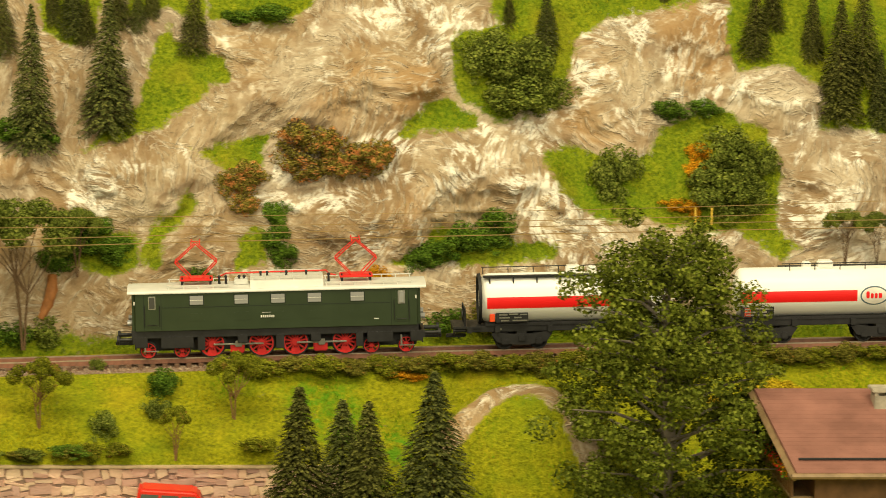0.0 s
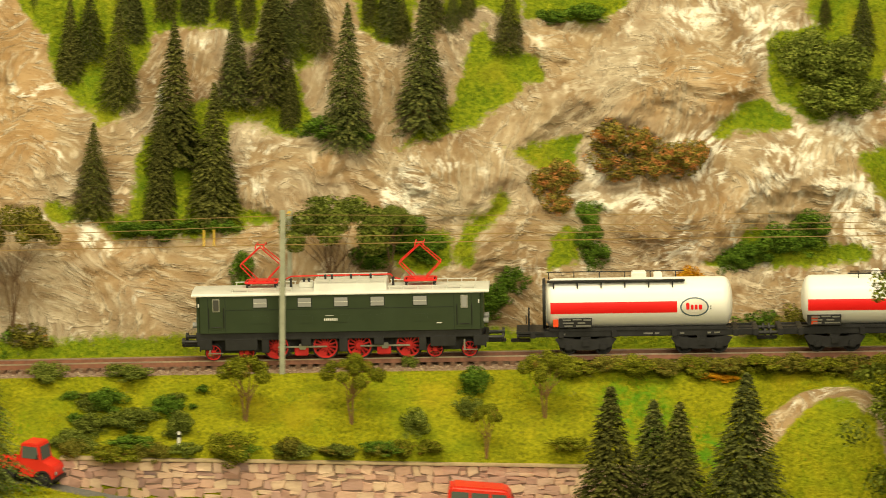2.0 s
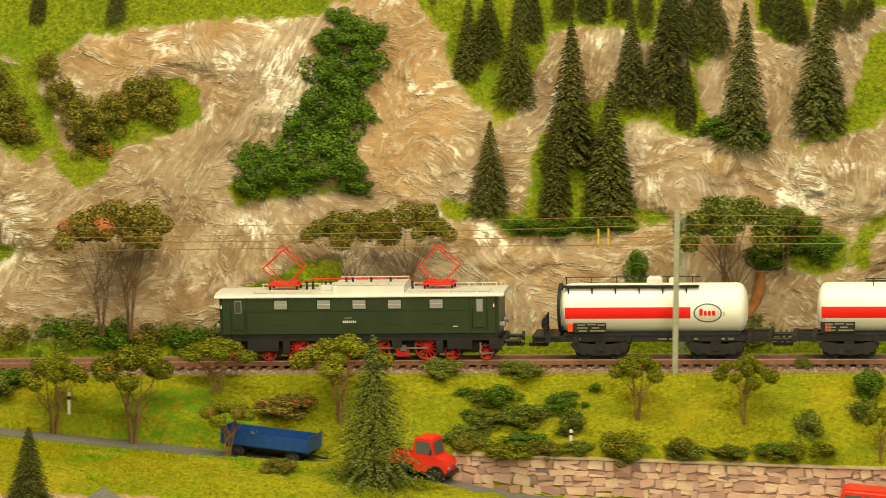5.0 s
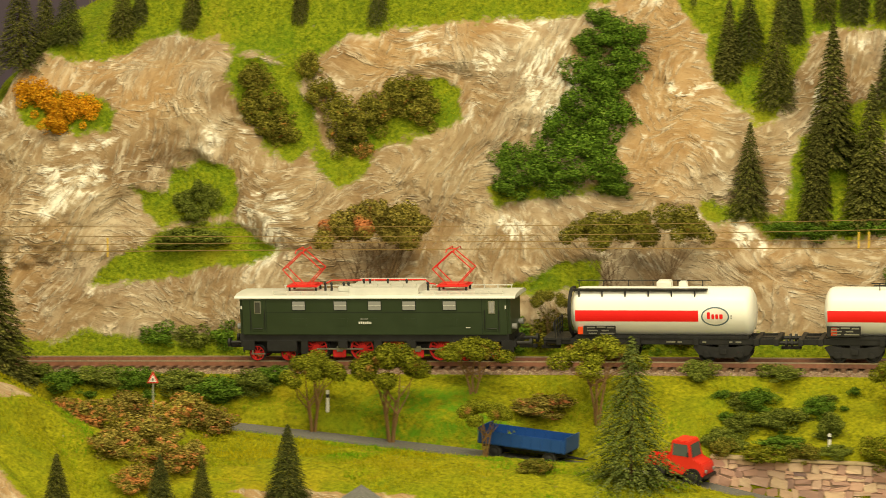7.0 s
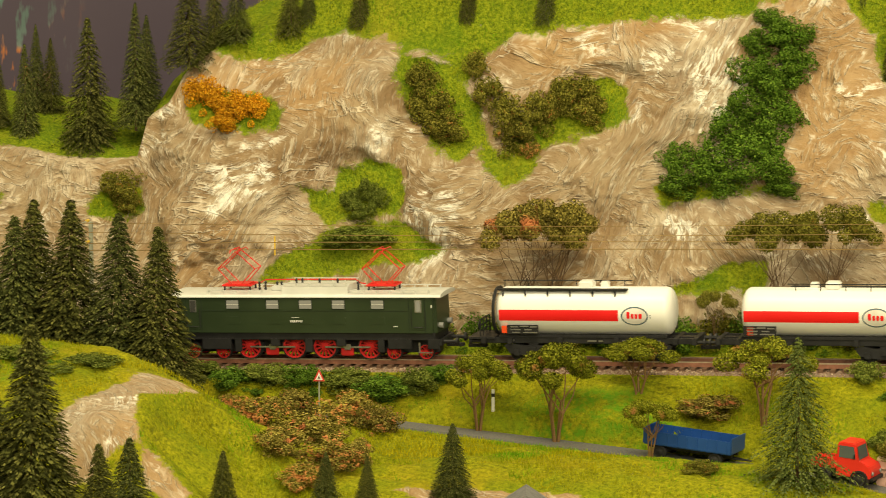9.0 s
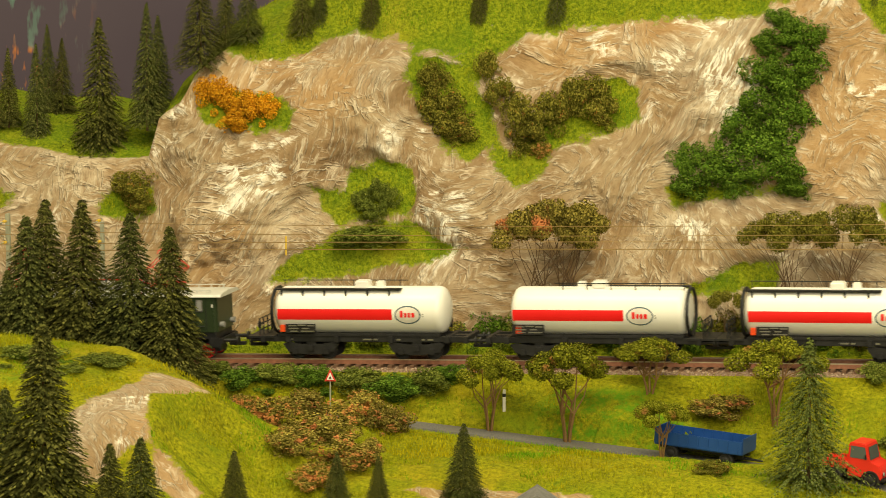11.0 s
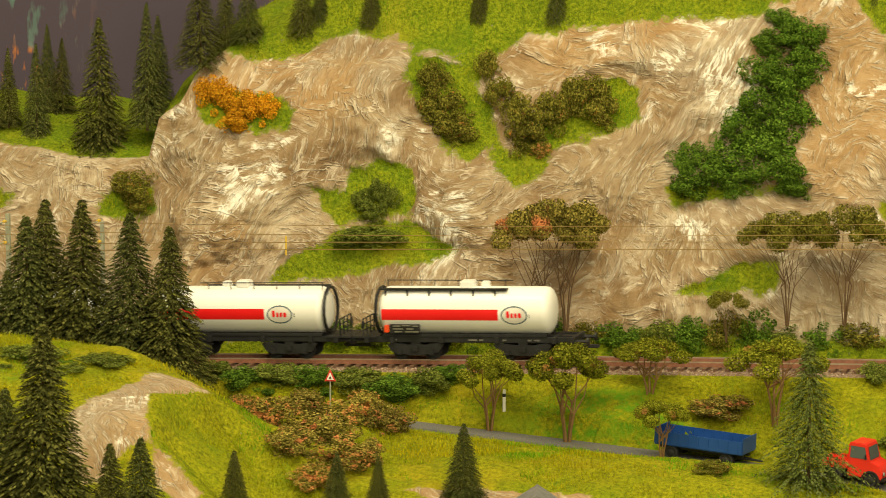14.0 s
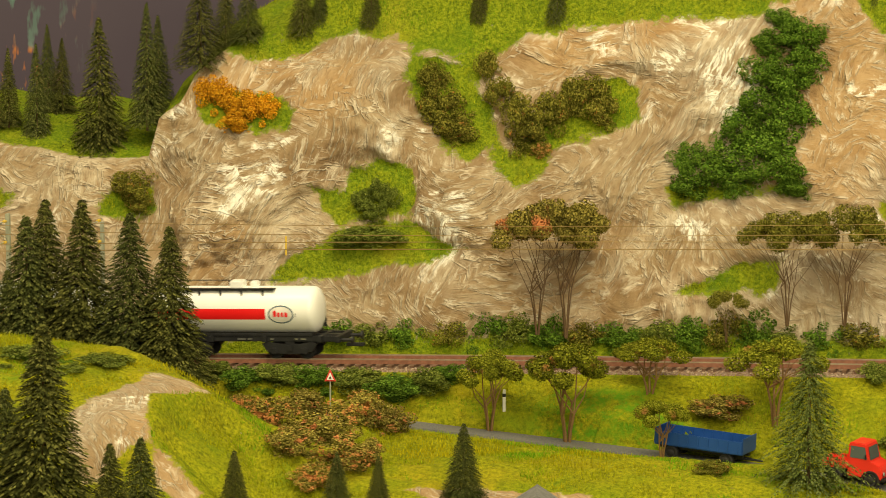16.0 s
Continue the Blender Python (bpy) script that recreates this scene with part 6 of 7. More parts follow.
def make_overhead_line():
    line = thing("overhead_line", "thin copper contact and carrier wires above the railway", "overhead line")
    xs = np.arange(-1.25, 0.86, 0.05)
    for y, lift, r in ((2.028, 0.0690, 0.00030), (2.034, 0.0728, 0.00026), (2.026, 0.0815, 0.00022), (2.038, 0.0860, 0.00020)):
        verts, faces = [], []
        tube(verts, faces, [(x, y, track_z(x) + lift + (0.004 * ((x + 0.16) / 0.66 % 1 - 0.5) ** 2 * 4 - 0.004 if lift > 0.08 else 0)) for x in xs], [r] * len(xs), 5)
        part("wire", mesh_from("wire", verts, faces, WIRE), WIRE, line)
    for x, y, top, r in ((-0.1605, 2.004, 0.1125, 0.0016), (-0.161, 2.066, 0.105, 0.0014), (-0.893, 2.066, 0.080, 0.0014), (-0.826, 2.066, 0.077, 0.0012)):
        mast = thing("catenary_mast", "slender grey-green catenary mast beside the track", "mast", "catenary masts", pose(x, y, track_z(x) - 0.008))
        base = track_z(x) - 0.008
        bm = bmesh.new()
        box(bm, -r, r, -r, r, 0, top - base, 0.0003)
        pole = part("pole", bm, POLE_GREY, mast)
        s = 1 if y < TRACK_Y else -1
        bm = bmesh.new()
        h = track_z(x) + 0.0845 - base
        rods(bm, [(0, 0, h), (0, s * abs(TRACK_Y - y), h - 0.001)], 0.0004, 5)
        rods(bm, [(0, 0, h - 0.014), (0, s * abs(TRACK_Y - y), h - 0.0135)], 0.0004, 5)
        rods(bm, [(0, 0, h - 0.013), (0, s * abs(TRACK_Y - y) * 0.8, h - 0.001)], 0.0003, 5)
        part("bracket", bm, POLE_GREY, mast)
        bm = bmesh.new()
        cyl(bm, (0, s * 0.004, h), (0, s * 0.008, h), 0.0010, n=8)
        cyl(bm, (0, s * 0.004, h - 0.014), (0, s * 0.008, h - 0.014), 0.0010, n=8)
        part("insulator", bm, YELLOW, mast, "yellow insulators")
    for x, y, z0, z1 in ((-0.693, 2.05, 0.062, 0.0745), (-0.2135, 2.06, 0.082, 0.0925), (-0.2075, 2.062, 0.082, 0.0925), (0.2797, 2.05, 0.1015, 0.1120), (0.2898, 2.05, 0.1015, 0.1120)):
        bm = bmesh.new()
        cyl(bm, (x, y, z0), (x, y, z1), 0.0006, n=8)
        part("hanger", bm, YELLOW, line, "yellow hanger rod")


make_overhead_line()

# ---- road furniture ----
SIGN_WHITE = paint("sign_white", (0.80, 0.78, 0.72), 0.5)
SIGN_RED = paint("sign_red", (0.65, 0.05, 0.03), 0.5)


def make_sign():
    x, y = -0.635, 1.962
    z = ground_z(x, y)
    s = thing("warning_sign", "small triangular red-bordered warning sign on grey post", "road sign", m=pose(x, y, z - 0.002, 0, 0, 14))
    h = 0.0085 - z
    bm = bmesh.new()
    cyl(bm, (0, 0, 0), (0, 0, h - 0.002), 0.0005, n=8)
    part("post", bm, POLE_GREY, s)
    for name, k, y0, mat in (("border", 1.0, -0.0006, SIGN_RED), ("panel", 0.62, -0.0011, SIGN_WHITE), ("symbol", 0.22, -0.0015, BLACK)):
        bm = bmesh.new()
        c = h - 0.0062
        q = [(-0.0036 * k, c - 0.0024 * k), (0.0036 * k, c - 0.0024 * k), (0, c + 0.0052 * k)]
        va = [bm.verts.new((a, y0, b)) for a, b in q]
        vb = [bm.verts.new((a, y0 + 0.0006, b)) for a, b in q]
        bm.faces.new(va)
        bm.faces.new(vb[::-1])
        for i in range(3):
            bm.faces.new((va[i], va[(i + 1) % 3], vb[(i + 1) % 3], vb[i]))
        part(name, bm, mat, s)


def make_marker(x, y, h):
    s = thing("marker_post", "small white roadside marker post with black band", "marker post", "marker posts", pose(x, y, ground_z(x, y) - 0.001))
    bm = bmesh.new()
    box(bm, -0.0009, 0.0009, -0.0007, 0.0007, 0, h, 0.0003)
    part("post", bm, SIGN_WHITE, s)
    bm = bmesh.new()
    box(bm, -0.00095, 0.00095, -0.00075, 0.00075, h * 0.68, h * 0.82)
    part("band", bm, BLACK, s)


make_sign()
make_marker(-0.5265, 1.972, 0.0145)
make_marker(-0.2165, 1.946, 0.0105)

# ---- vehicles ----
TRUCK_RED = paint("truck_red", (0.75, 0.035, 0.02), 0.35, 0, 0.08, 60)
TRAILER_BLUE = paint("trailer_blue", (0.015, 0.075, 0.30), 0.4, 0, 0.1, 60)
TYRE = paint("rubber_black", (0.02, 0.02, 0.021), 0.8, 0, 0.2, 200)
CAB_GLASS = Kit("truck_glass", 0.08, 0, 0.6).colour((0.10, 0.12, 0.12)).mat


def road_wheel(parent, x, y, r, w=0.004):
    bm = bmesh.new()
    spin_profile(bm, [(0, -w / 2), (r * 0.5, -w / 2), (r * 0.55, -w * 0.4), (r * 0.85, -w / 2), (r, -w * 0.3), (r, w * 0.3), (r * 0.85, w / 2), (0, w / 2)], 20)
    wheel = part("wheel", bm, TYRE, parent, m=pose(x, y, r))
    bm = bmesh.new()
    spin_profile(bm, [(0, -w * 0.62), (r * 0.25, -w * 0.6), (r * 0.45, -w * 0.52), (r * 0.45, -w * 0.4)], 14)
    part("hub", bm, BLACK, wheel)


def make_trailer():
    x = -0.396
    y, z = road_at(x)
    t = thing("dump_trailer", "blue open two-axle dump trailer parked on the road", "trailer", m=pose(x, float(y), float(z) + 0.0012, 0, 2.6, -11) @ Matrix.Diagonal((0.93, 0.93, 0.80, 1)))
    L, W, z0, z1 = 0.0300, 0.0115, 0.0105, 0.0200
    bm = bmesh.new()
    box(bm, -L, L, -W, W, z0 - 0.0008, z0, 0.0002)
    bed = part("bed", bm, TRAILER_BLUE, t)
    for y0, y1 in ((-W - 0.0007, -W), (W, W + 0.0007)):
        bm = bmesh.new()
        box(bm, -L, L, y0, y1, z0, z1, 0.0002)
        for i in range(9):
            xx = -L + 0.003 + i * (2 * L - 0.006) / 8
            box(bm, xx - 0.0005, xx + 0.0005, y0 - 0.0004, y1 + 0.0004, z0, z1 - 0.0004)
        part("side_board", bm, TRAILER_BLUE, bed)
    for x0 in (-L, L):
        bm = bmesh.new()
        box(bm, x0 - 0.0004, x0 + 0.0004, -W, W, z0, z1 + 0.0022, 0.0002)
        part("end_board", bm, TRAILER_BLUE, bed)
    bm = bmesh.new()
    for yy in (-0.005, 0.005):
        box(bm, -L * 0.95, L * 0.95, yy - 0.001, yy + 0.001, 0.0065, z0 - 0.0008)
    for xx in (-0.019, 0.019):
        box(bm, xx - 0.003, xx + 0.003, -0.008, 0.008, 0.0035, 0.008)
    part("chassis", bm, BLACK, t)
    bm = bmesh.new()
    rods(bm, [(0.019, -0.004, 0.0055), (0.040, 0, 0.0050), (0.019, 0.004, 0.0055)], 0.0006, 6)
    part("drawbar", bm, BLACK, t)
    for xx in (-0.019, 0.019):
        for yy in (-0.0095, 0.0095):
            road_wheel(t, xx, yy, 0.0048)


def make_truck():
    x = -0.301
    y, z = road_at(x)
    t = thing("red_truck", "bright red short-bonnet truck with low loading bed", "truck", m=pose(x, float(y), float(z) + 0.0012, 0, 3.0, -12) @ Matrix.Diagonal((0.82, 0.82, 0.82, 1)))
    prof = [(0.0200, 0.0060), (0.0205, 0.0120), (0.0185, 0.0155), (0.0105, 0.0178), (0.0078, 0.0290), (0.0065, 0.0305), (-0.0045, 0.0305), (-0.0058, 0.0290), (-0.0060, 0.0060)]
    bm = bmesh.new()
    va = [bm.verts.new((a, -0.0105, b)) for a, b in prof]
    vb = [bm.verts.new((a, 0.0105, b)) for a, b in prof]
    bm.faces.new(va)
    bm.faces.new(vb[::-1])
    for i in range(len(prof)):
        j = (i + 1) % len(prof)
        bm.faces.new((va[i], va[j], vb[j], vb[i]))
    bmesh.ops.bevel(bm, geom=list(bm.edges), offset=0.0006, segments=2, affect="EDGES")
    cab = part("cab", bm, TRUCK_RED, t, "rounded red cab and bonnet")
    for s in (-1, 1):
        bm = bmesh.new()
        q = [(-0.0042, 0.0195), (0.0085, 0.0195), (0.0066, 0.0280), (-0.0040, 0.0280)]
        bm.faces.new([bm.verts.new((a, s * 0.0107, b)) for a, b in q])
        part("side_window", bm, CAB_GLASS, cab)
        bm = bmesh.new()
        spin_profile(bm, [(0.0056, -0.0022), (0.0068, -0.0022), (0.0068, 0.0022), (0.0056, 0.0022), (0.0056, -0.0022)], 24, pose(0.0120, s * 0.0098, 0.0050))
        part("mudguard", bm, BLACK, cab)
        bm = bmesh.new()
        cyl(bm, (0.0206, s * 0.0078, 0.0102), (0.0214, s * 0.0078, 0.0102), 0.0014, n=10)
        part("headlight", bm, GLASS, cab)
        bm = bmesh.new()
        box(bm, 0.0075, 0.0082, s * 0.0118 - 0.0008, s * 0.0118 + 0.0008, 0.0195, 0.0230, 0.0002)
        part("mirror", bm, BLACK, cab)
    bm = bmesh.new()
    bm.faces.new([bm.verts.new(p) for p in ((0.0106, -0.0088, 0.0190), (0.0106, 0.0088, 0.0190), (0.0084, 0.0084, 0.0280), (0.0084, -0.0084, 0.0280))])
    part("windscreen", bm, CAB_GLASS, cab)
    bm = bmesh.new()
    box(bm, 0.0200, 0.0222, -0.0108, 0.0108, 0.0050, 0.0074, 0.0004)
    part("bumper", bm, BLACK, t)
    bm = bmesh.new()
    box(bm, -0.0250, -0.0072, -0.0110, 0.0110, 0.0105, 0.0115, 0.0002)
    for y0 in (-0.0110, 0.0103):
        box(bm, -0.0250, -0.0072, y0, y0 + 0.0007, 0.0115, 0.0165, 0.0002)
    box(bm, -0.0250, -0.0243, -0.0110, 0.0110, 0.0115, 0.0165, 0.0002)
    part("loading_bed", bm, TRUCK_RED, t)
    bm = bmesh.new()
    box(bm, -0.0245, 0.0190, -0.0060, 0.0060, 0.0040, 0.0104, 0.0003)
    part("chassis", bm, BLACK, t)
    for xx in (-0.0150, 0.0120):
        for yy in (-0.0098, 0.0098):
            road_wheel(t, xx, yy, 0.0052)


def make_van():
    x = -0.0385
    y, z = road_at(x)
    t = thing("red_van", "rounded bright red van parked below the stone wall", "van", m=pose(x, float(y) - 0.002, float(z) + 0.0012, 0, 3.5, 0))
    top = -0.0318 - float(z) - 0.0012
    prof = [(-0.0200, 0.0040), (0.0205, 0.0040), (0.0210, 0.0130), (0.0185, 0.0165), (0.0150, top - 0.0012), (0.0125, top), (-0.0185, top), (-0.0200, top - 0.0015)]
    bm = bmesh.new()
    va = [bm.verts.new((a, -0.0100, b)) for a, b in prof]
    vb = [bm.verts.new((a, 0.0100, b)) for a, b in prof]
    bm.faces.new(va)
    bm.faces.new(vb[::-1])
    for i in range(len(prof)):
        j = (i + 1) % len(prof)
        bm.faces.new((va[i], va[j], vb[j], vb[i]))
    bmesh.ops.bevel(bm, geom=list(bm.edges), offset=0.0016, segments=3, affect="EDGES")
    body = part("body", bm, TRUCK_RED, t)
    for x0, x1 in ((-0.0180, -0.0080), (-0.0065, 0.0035), (0.0050, 0.0135)):
        bm = bmesh.new()
        box(bm, x0, x1, -0.0102, -0.0099, top - 0.0095, top - 0.0030)
        part("window", bm, CAB_GLASS, body)
    for xx in (-0.0130, 0.0140):
        for yy in (-0.0088, 0.0088):
            road_wheel(t, xx, yy, 0.0040)


make_trailer()
make_truck()
make_van()

# ---- the chalet ----


def make_house():
    wood = paint("dark_timber", (0.16, 0.075, 0.03), 0.75, 0, 0.35, 150)
    trim = paint("weathered_trim", (0.26, 0.17, 0.09), 0.75, 0, 0.3, 150)
    roof_mat = paint("red_brown_roof", (0.27, 0.125, 0.10), 0.7, 0, 0.28, 45, 0.15)
    stone = paint("chimney_stone", (0.42, 0.38, 0.30), 0.85, 0, 0.3, 200)
    x0, x1, yr, zr, ye, ze = 0.2775, 0.47, 1.785, 0.0457, 1.70, 0.0170
    house = thing("chalet", "timber chalet with red-brown roof and flower balcony", "house", m=pose(0, 0, 0))
    base = ground_z(0.36, 1.76) - 0.01
    d = yr - ye
    bm = bmesh.new()
    wy0, wy1 = ye + 0.014, yr + d - 0.014
    va = [(x0 + 0.022, wy0, base), (x0 + 0.022, wy1, base), (x0 + 0.022, wy1, ze + 0.003), (x0 + 0.022, yr, zr - 0.003), (x0 + 0.022, wy0, ze + 0.003)]
    vs = [bm.verts.new(v) for v in va]
    ws = [bm.verts.new((x1 - 0.012, v[1], v[2])) for v in va]
    bm.faces.new(vs)
    bm.faces.new(ws[::-1])
    for i in range(5):
        j = (i + 1) % 5
        bm.faces.new((vs[i], vs[j], ws[j], ws[i]))
    walls = part("wall", bm, wood, house, "dark brown timber walls")
    for s in (-1, 1):
        bm = bmesh.new()
        n = Vector((0, s * (zr - ze), d)).normalized() * 0.0018
        lean = 0.010
        a, b = Vector((x0, yr, zr)), Vector((x1, yr, zr))
        c, e = Vector((x1, yr + s * d, ze)), Vector((x0 + lean, yr + s * d, ze))
        lo = [bm.verts.new(p) for p in (a, b, c, e)]
        hi = [bm.verts.new(p + n) for p in (a, b, c, e)]
        bm.faces.new(lo)
        bm.faces.new(hi[::-1])
        for i in range(4):
            j = (i + 1) % 4
            bm.faces.new((lo[i], lo[j], hi[j], hi[i]))
        roof = part("roof", bm, roof_mat, house, "red-brown boarded roof")
        for i in range(22):
            f0, f1 = i / 22, (i + 0.995) / 22
            bm = bmesh.new()
            p0, p1 = a.lerp(e, f0) + n, b.lerp(c, f0) + n
            q0, q1 = a.lerp(e, f1) + n, b.lerp(c, f1) + n
            m = n.normalized() * 0.00006
            fl = [bm.verts.new(p) for p in (p0, p1, q1, q0)]
            fh = [bm.verts.new(p) for p in (p0 + m * 0.1, p1 + m * 0.1, q1 + m, q0 + m)]
            bm.faces.new(fl)
            bm.faces.new(fh[::-1])
            for k in range(4):
                bm.faces.new((fl[k], fl[(k + 1) % 4], fh[(k + 1) % 4], fh[k]))
            part("roof_board", bm, roof_mat, roof)
        bm = bmesh.new()
        rods(bm, [a + Vector((-0.001, 0, -0.001)), e + Vector((-0.001, 0, -0.001))], 0.0022, 4)
        part("barge_board", bm, trim, roof)
        bm = bmesh.new()
        rods(bm, [e + Vector((-0.003, s * 0.0015, 0)), c + Vector((0, s * 0.0015, 0))], 0.0016, 8)
        part("gutter", bm, trim, roof)
        bm = bmesh.new()
        sa, sb = a.lerp(e, 0.86) + n * 1.6, b.lerp(c, 0.86) + n * 1.6
        rods(bm, [sa + Vector((0.004, 0, 0)), sb], 0.0006, 6)
        part("snow_guard", bm, BLACK, roof)
    bm = bmesh.new()
    cx, cy = 0.345, yr - 0.016
    box(bm, cx - 0.006, cx + 0.006, cy - 0.006, cy + 0.006, zr - 0.012, zr + 0.0015, 0.0004)
    box(bm, cx - 0.0075, cx + 0.0075, cy - 0.0075, cy + 0.0075, zr + 0.0035, zr + 0.0055, 0.0004)
    for dx in (-0.005, 0.005):
        for dy in (-0.005, 0.005):
            box(bm, cx + dx - 0.001, cx + dx + 0.001, cy + dy - 0.001, cy + dy + 0.001, zr + 0.0015, zr + 0.0035)
    part("chimney", bm, stone, house, "pale stone chimney with cap")
    xb = x0 + 0.010
    bm = bmesh.new()
    box(bm, xb, x0 + 0.022, wy0 + 0.004, wy1 - 0.004, ze - 0.016, ze - 0.0145, 0.0003)
    balcony = part("balcony", bm, trim, house)
    for i in range(16):
        yy = wy0 + 0.006 + i * (wy1 - wy0 - 0.012) / 15
        bm = bmesh.new()
        box(bm, xb, xb + 0.0012, yy - 0.0032, yy + 0.0032, ze - 0.0145, ze - 0.0055, 0.0002)
        part("balcony_board", bm, wood, balcony)
    bm = bmesh.new()
    box(bm, xb - 0.001, xb + 0.002, wy0 + 0.003, wy1 - 0.003, ze - 0.0055, ze - 0.0040, 0.0003)
    part("balcony_rail", bm, trim, balcony)
    rng = np.random.default_rng(3)
    for k, mat in enumerate((LEAF_GREEN, LEAF_ORANGE, STRIPE_RED)):
        cs = [(xb - 0.001, wy0 + 0.008 + 0.0042 * (3 * i + k), ze - 0.0035) for i in range(9) if wy0 + 0.008 + 0.0042 * (3 * i + k) < wy1 - 0.004]
        v, f = flakes(rng, cs, [0.0032] * len(cs), 260, 0.0009)
        part("flowers", mesh_from("flowers", v, f, mat), mat, balcony, "balcony flowers")
    for x, y, w, h, axis in ((x0 + 0.0218, yr - 0.02, 0.008, 0.012, "x"), (x0 + 0.0218, yr + 0.02, 0.008, 0.012, "x"), (0.33, wy0 - 0.0002, 0.010, 0.011, "y"), (0.36, wy0 - 0.0002, 0.010, 0.011, "y"), (0.39, wy0 - 0.0002, 0.010, 0.011, "y")):
        for k, mat, name in ((1.0, trim, "window_frame"), (0.75, CAB_GLASS, "pane")):
            bm = bmesh.new()
            g = 0.0008 if name == "pane" else 0.0004
            zc = ze - 0.026 if axis == "y" else ze - 0.003
            if axis == "x":
                box(bm, x - g, x + g, y - w / 2 * k, y + w / 2 * k, zc - h / 2 * k, zc + h / 2 * k)
            else:
                box(bm, x - w / 2 * k, x + w / 2 * k, y - g, y + g, zc - h / 2 * k, zc + h / 2 * k)
            part(name, bm, mat, walls)


make_house()

# gable of a shed low in the foreground
shed_mat = paint("grey_shingle", (0.20, 0.20, 0.21), 0.8, 0, 0.3, 200)
sx, sy = -0.455, 1.775
sz = ground_z(sx, sy) - 0.006
shed = thing("small_shed", "small shed with grey shingled gable roof", "shed", m=pose(sx, sy, sz, 0, 0, 14))
top = -0.0215 - sz
bm = bmesh.new()
extrude_profile(bm, [(-0.016, 0), (-0.016, top - 0.012), (0, top - 0.002), (0.016, top - 0.012), (0.016, 0)], -0.012, 0.012)
bmesh.ops.rotate(bm, verts=bm.verts, cent=(0, 0, 0), matrix=Matrix.Rotation(math.pi / 2, 3, "Z"))
part("wall", bm, BARK, shed)
for s in (-1, 1):
    bm = bmesh.new()
    extrude_profile(bm, [(0, top - 0.0015), (s * 0.019, top - 0.0140), (s * 0.019, top - 0.0125), (0, top)], -0.015, 0.015)
    bmesh.ops.rotate(bm, verts=bm.verts, cent=(0, 0, 0), matrix=Matrix.Rotation(math.pi / 2, 3, "Z"))
    part("roof", bm, shed_mat, shed, "grey shingled roof")

# ---- the retaining wall ----


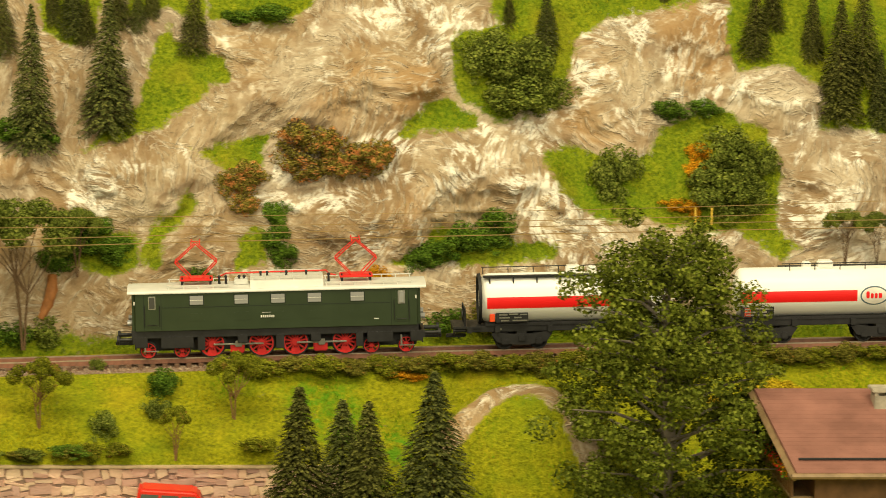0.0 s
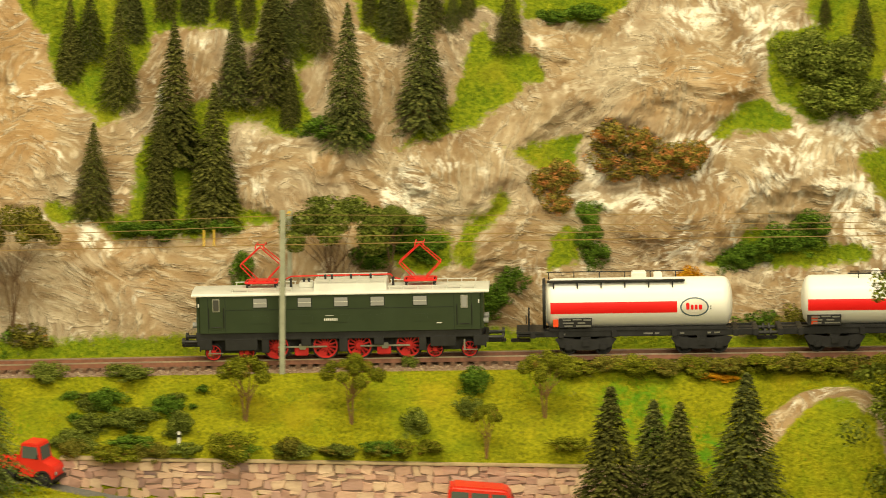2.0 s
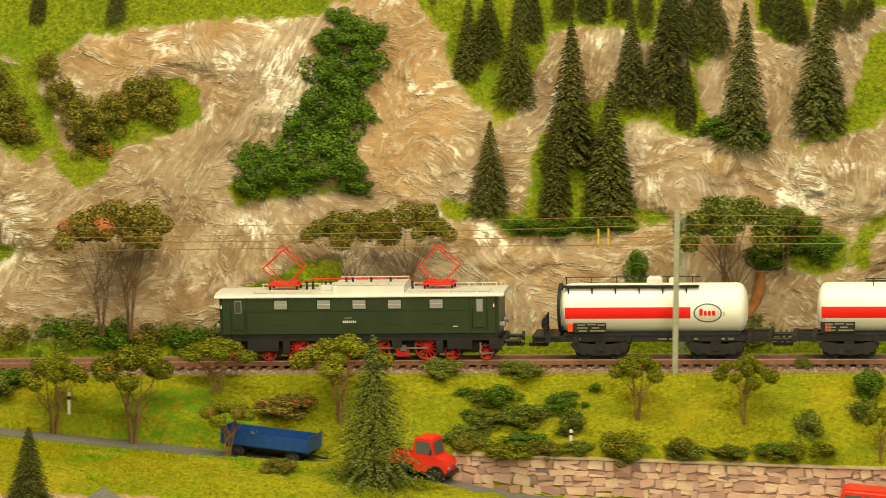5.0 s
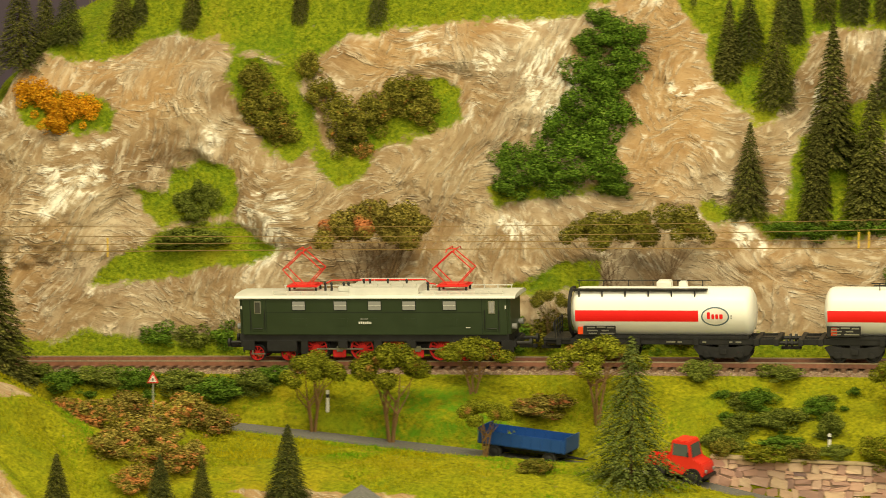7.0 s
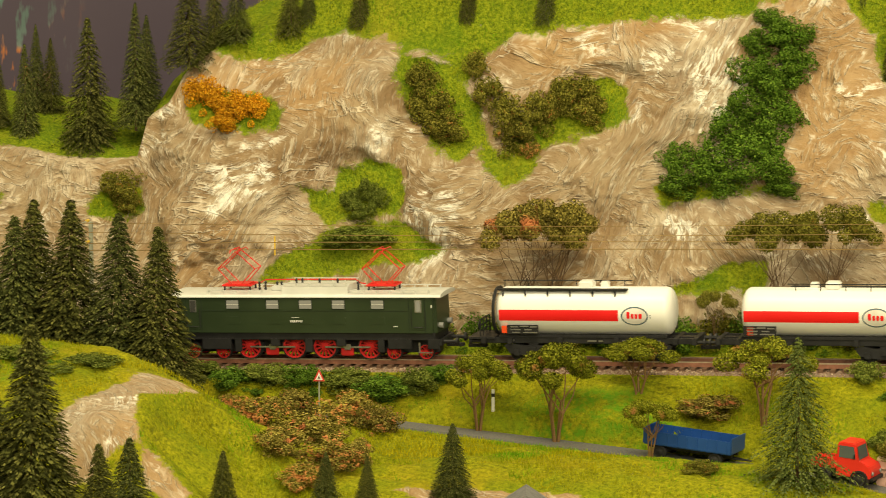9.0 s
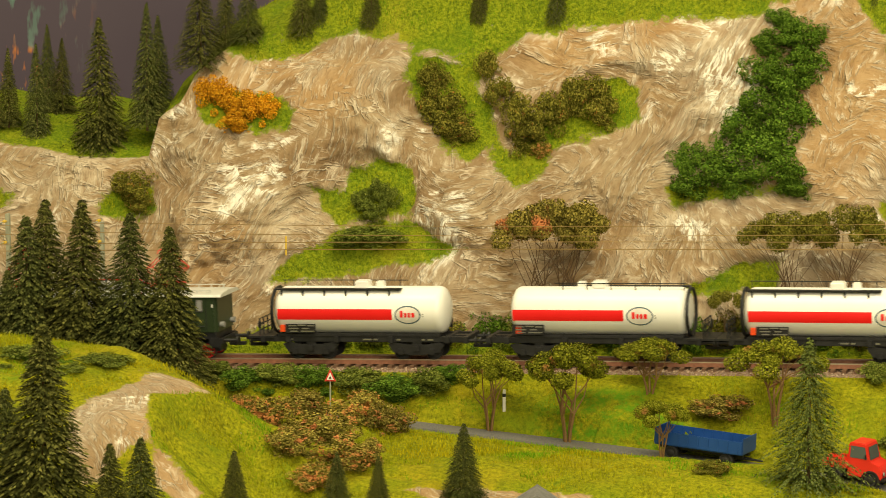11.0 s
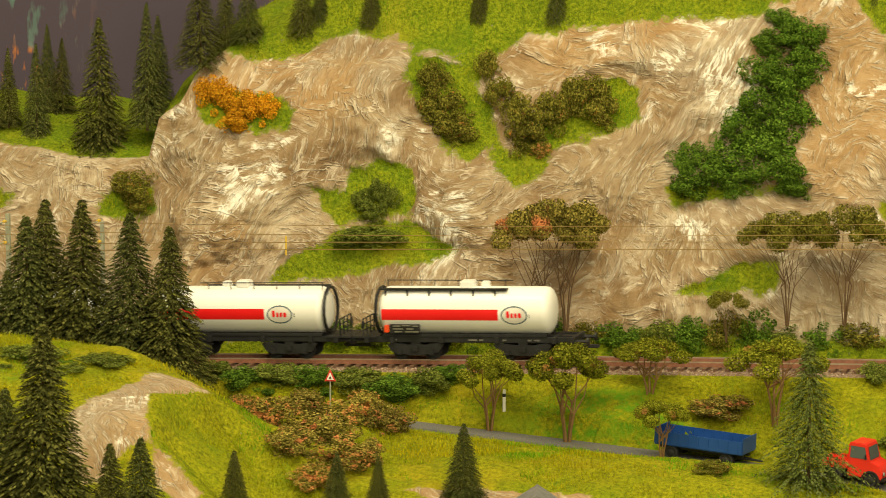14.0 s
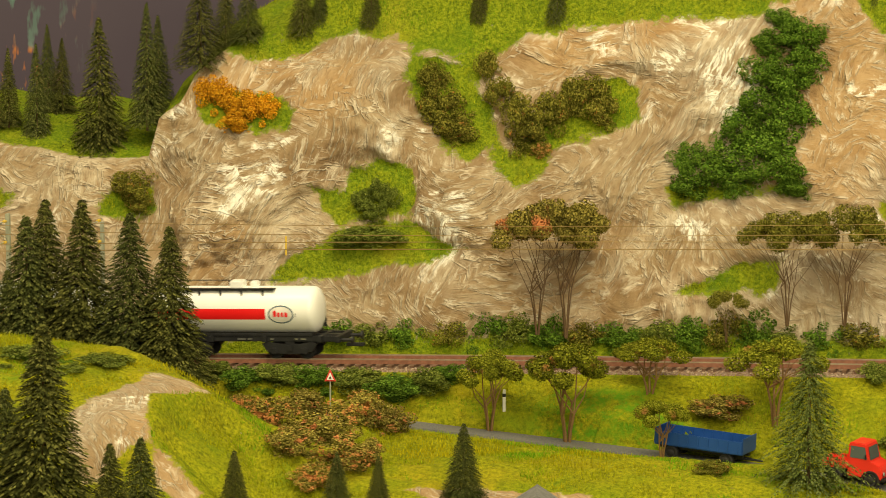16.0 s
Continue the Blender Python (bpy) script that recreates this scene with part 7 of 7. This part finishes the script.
def make_stone_wall():
    k = Kit("wall_stone", 0.85, 0, 0.25)
    v = k.coords()
    tone = k.ramp(k.random(), [(0.0, (0.24, 0.16, 0.17)), (0.12, (0.62, 0.37, 0.31)), (0.35, (0.74, 0.48, 0.37)), (0.6, (0.80, 0.60, 0.44)), (0.8, (0.62, 0.40, 0.36)), (1.0, (0.42, 0.24, 0.19))])
    k.colour(k.mix(k.math("MULTIPLY", k.grey(k.noise(v, 2.2, 4), 0.4, 0.75), 0.5), tone, (0.55, 0.34, 0.26)))
    k.bump(k.noise(v, 4, 4), 0.5, 0.001)
    rest_mat = paint("lower_stone", (0.58, 0.37, 0.29), 0.85, 0, 0.35, 180, 0.2)
    mortar = paint("wall_mortar", (0.33, 0.225, 0.18), 0.9, 0, 0.3, 300)
    wall = thing("retaining_wall", "retaining wall of irregular pinkish brown stones", "wall")
    tagged(wall, kind="structure")
    bm = bmesh.new()
    box(bm, WALL_X0, WALL_X1, WALL_Y - 0.0020, WALL_Y + 0.0060, -0.095, WALL_TOP - 0.001)
    part("mortar", bm, mortar, wall)
    cap_mat = paint("wall_cap", (0.50, 0.38, 0.24), 0.85, 0, 0.25, 200)
    bm = bmesh.new()
    box(bm, WALL_X0, WALL_X1, WALL_Y - 0.0040, WALL_Y + 0.0065, WALL_TOP - 0.0012, WALL_TOP + 0.0004, 0.0003)
    part("coping", bm, cap_mat, wall, "thin pale coping")
    rng = random.Random(4)
    kinds = []
    for i in range(12):
        bm = bmesh.new()
        q = [(-0.5, -0.5), (0.5, -0.5), (0.5, 0.5), (-0.5, 0.5)]
        q = [(a * rng.uniform(0.66, 1.04), b * rng.uniform(0.62, 1.04)) for a, b in q]
        if i % 3 != 1:
            q.insert(2, (rng.uniform(0.5, 0.58), rng.uniform(-0.25, 0.25)))
        if i % 2:
            q.append((rng.uniform(-0.58, -0.48), rng.uniform(-0.25, 0.25)))
        front = [bm.verts.new((a * 0.88, -1.0 - rng.uniform(0, 0.5), b * 0.86)) for a, b in q]
        rear = [bm.verts.new((a, 0.0, b)) for a, b in q]
        bm.faces.new(front)
        for j in range(len(q)):
            bm.faces.new((front[j], front[(j + 1) % len(q)], rear[(j + 1) % len(q)], rear[j]))
        kinds.append(finish(bm, "stone", k.mat))
    z = WALL_TOP - 0.0013
    made, rest_v, rest_f = 0, [], []
    while z > -0.064:
        h = rng.uniform(0.0040, 0.0062)
        x = WALL_X0 + rng.uniform(-0.004, 0)
        while x < WALL_X1:
            w = rng.choice((0.0042, 0.0055, 0.0070, 0.0085, 0.0110)) * rng.uniform(0.85, 1.15)
            split = rng.random() < 0.22
            for zz, hh in (((z - h * 0.27, h * 0.5), (z - h * 0.77, h * 0.46)) if split else ((z - h / 2, h),)):
                cx = min(max(x + w / 2, WALL_X0 + w / 2), WALL_X1 - w / 2)
                shape = kinds[rng.randrange(12)]
                m = pose(cx, WALL_Y - 0.0018, zz + rng.uniform(-0.0006, 0.0006), 0, rng.uniform(-14, 14), 0) @ Matrix.Diagonal((w * 1.14, 0.0009, hh * 1.18, 1))
                if made < 298:
                    part("stone", shape, k.mat, wall, m=m)
                else:
                    start = len(rest_v)
                    rest_v.extend(m @ vert.co for vert in shape.vertices)
                    rest_f.extend(tuple(start + n for n in poly.vertices) for poly in shape.polygons)
                made += 1
            x += w
        z -= h
    if rest_v:
        low = part("stonework", mesh_from("stonework", rest_v, rest_f, rest_mat), rest_mat, wall, "lower courses of small stones")
        tagged(low, kind="stuff")



make_stone_wall()


motions()
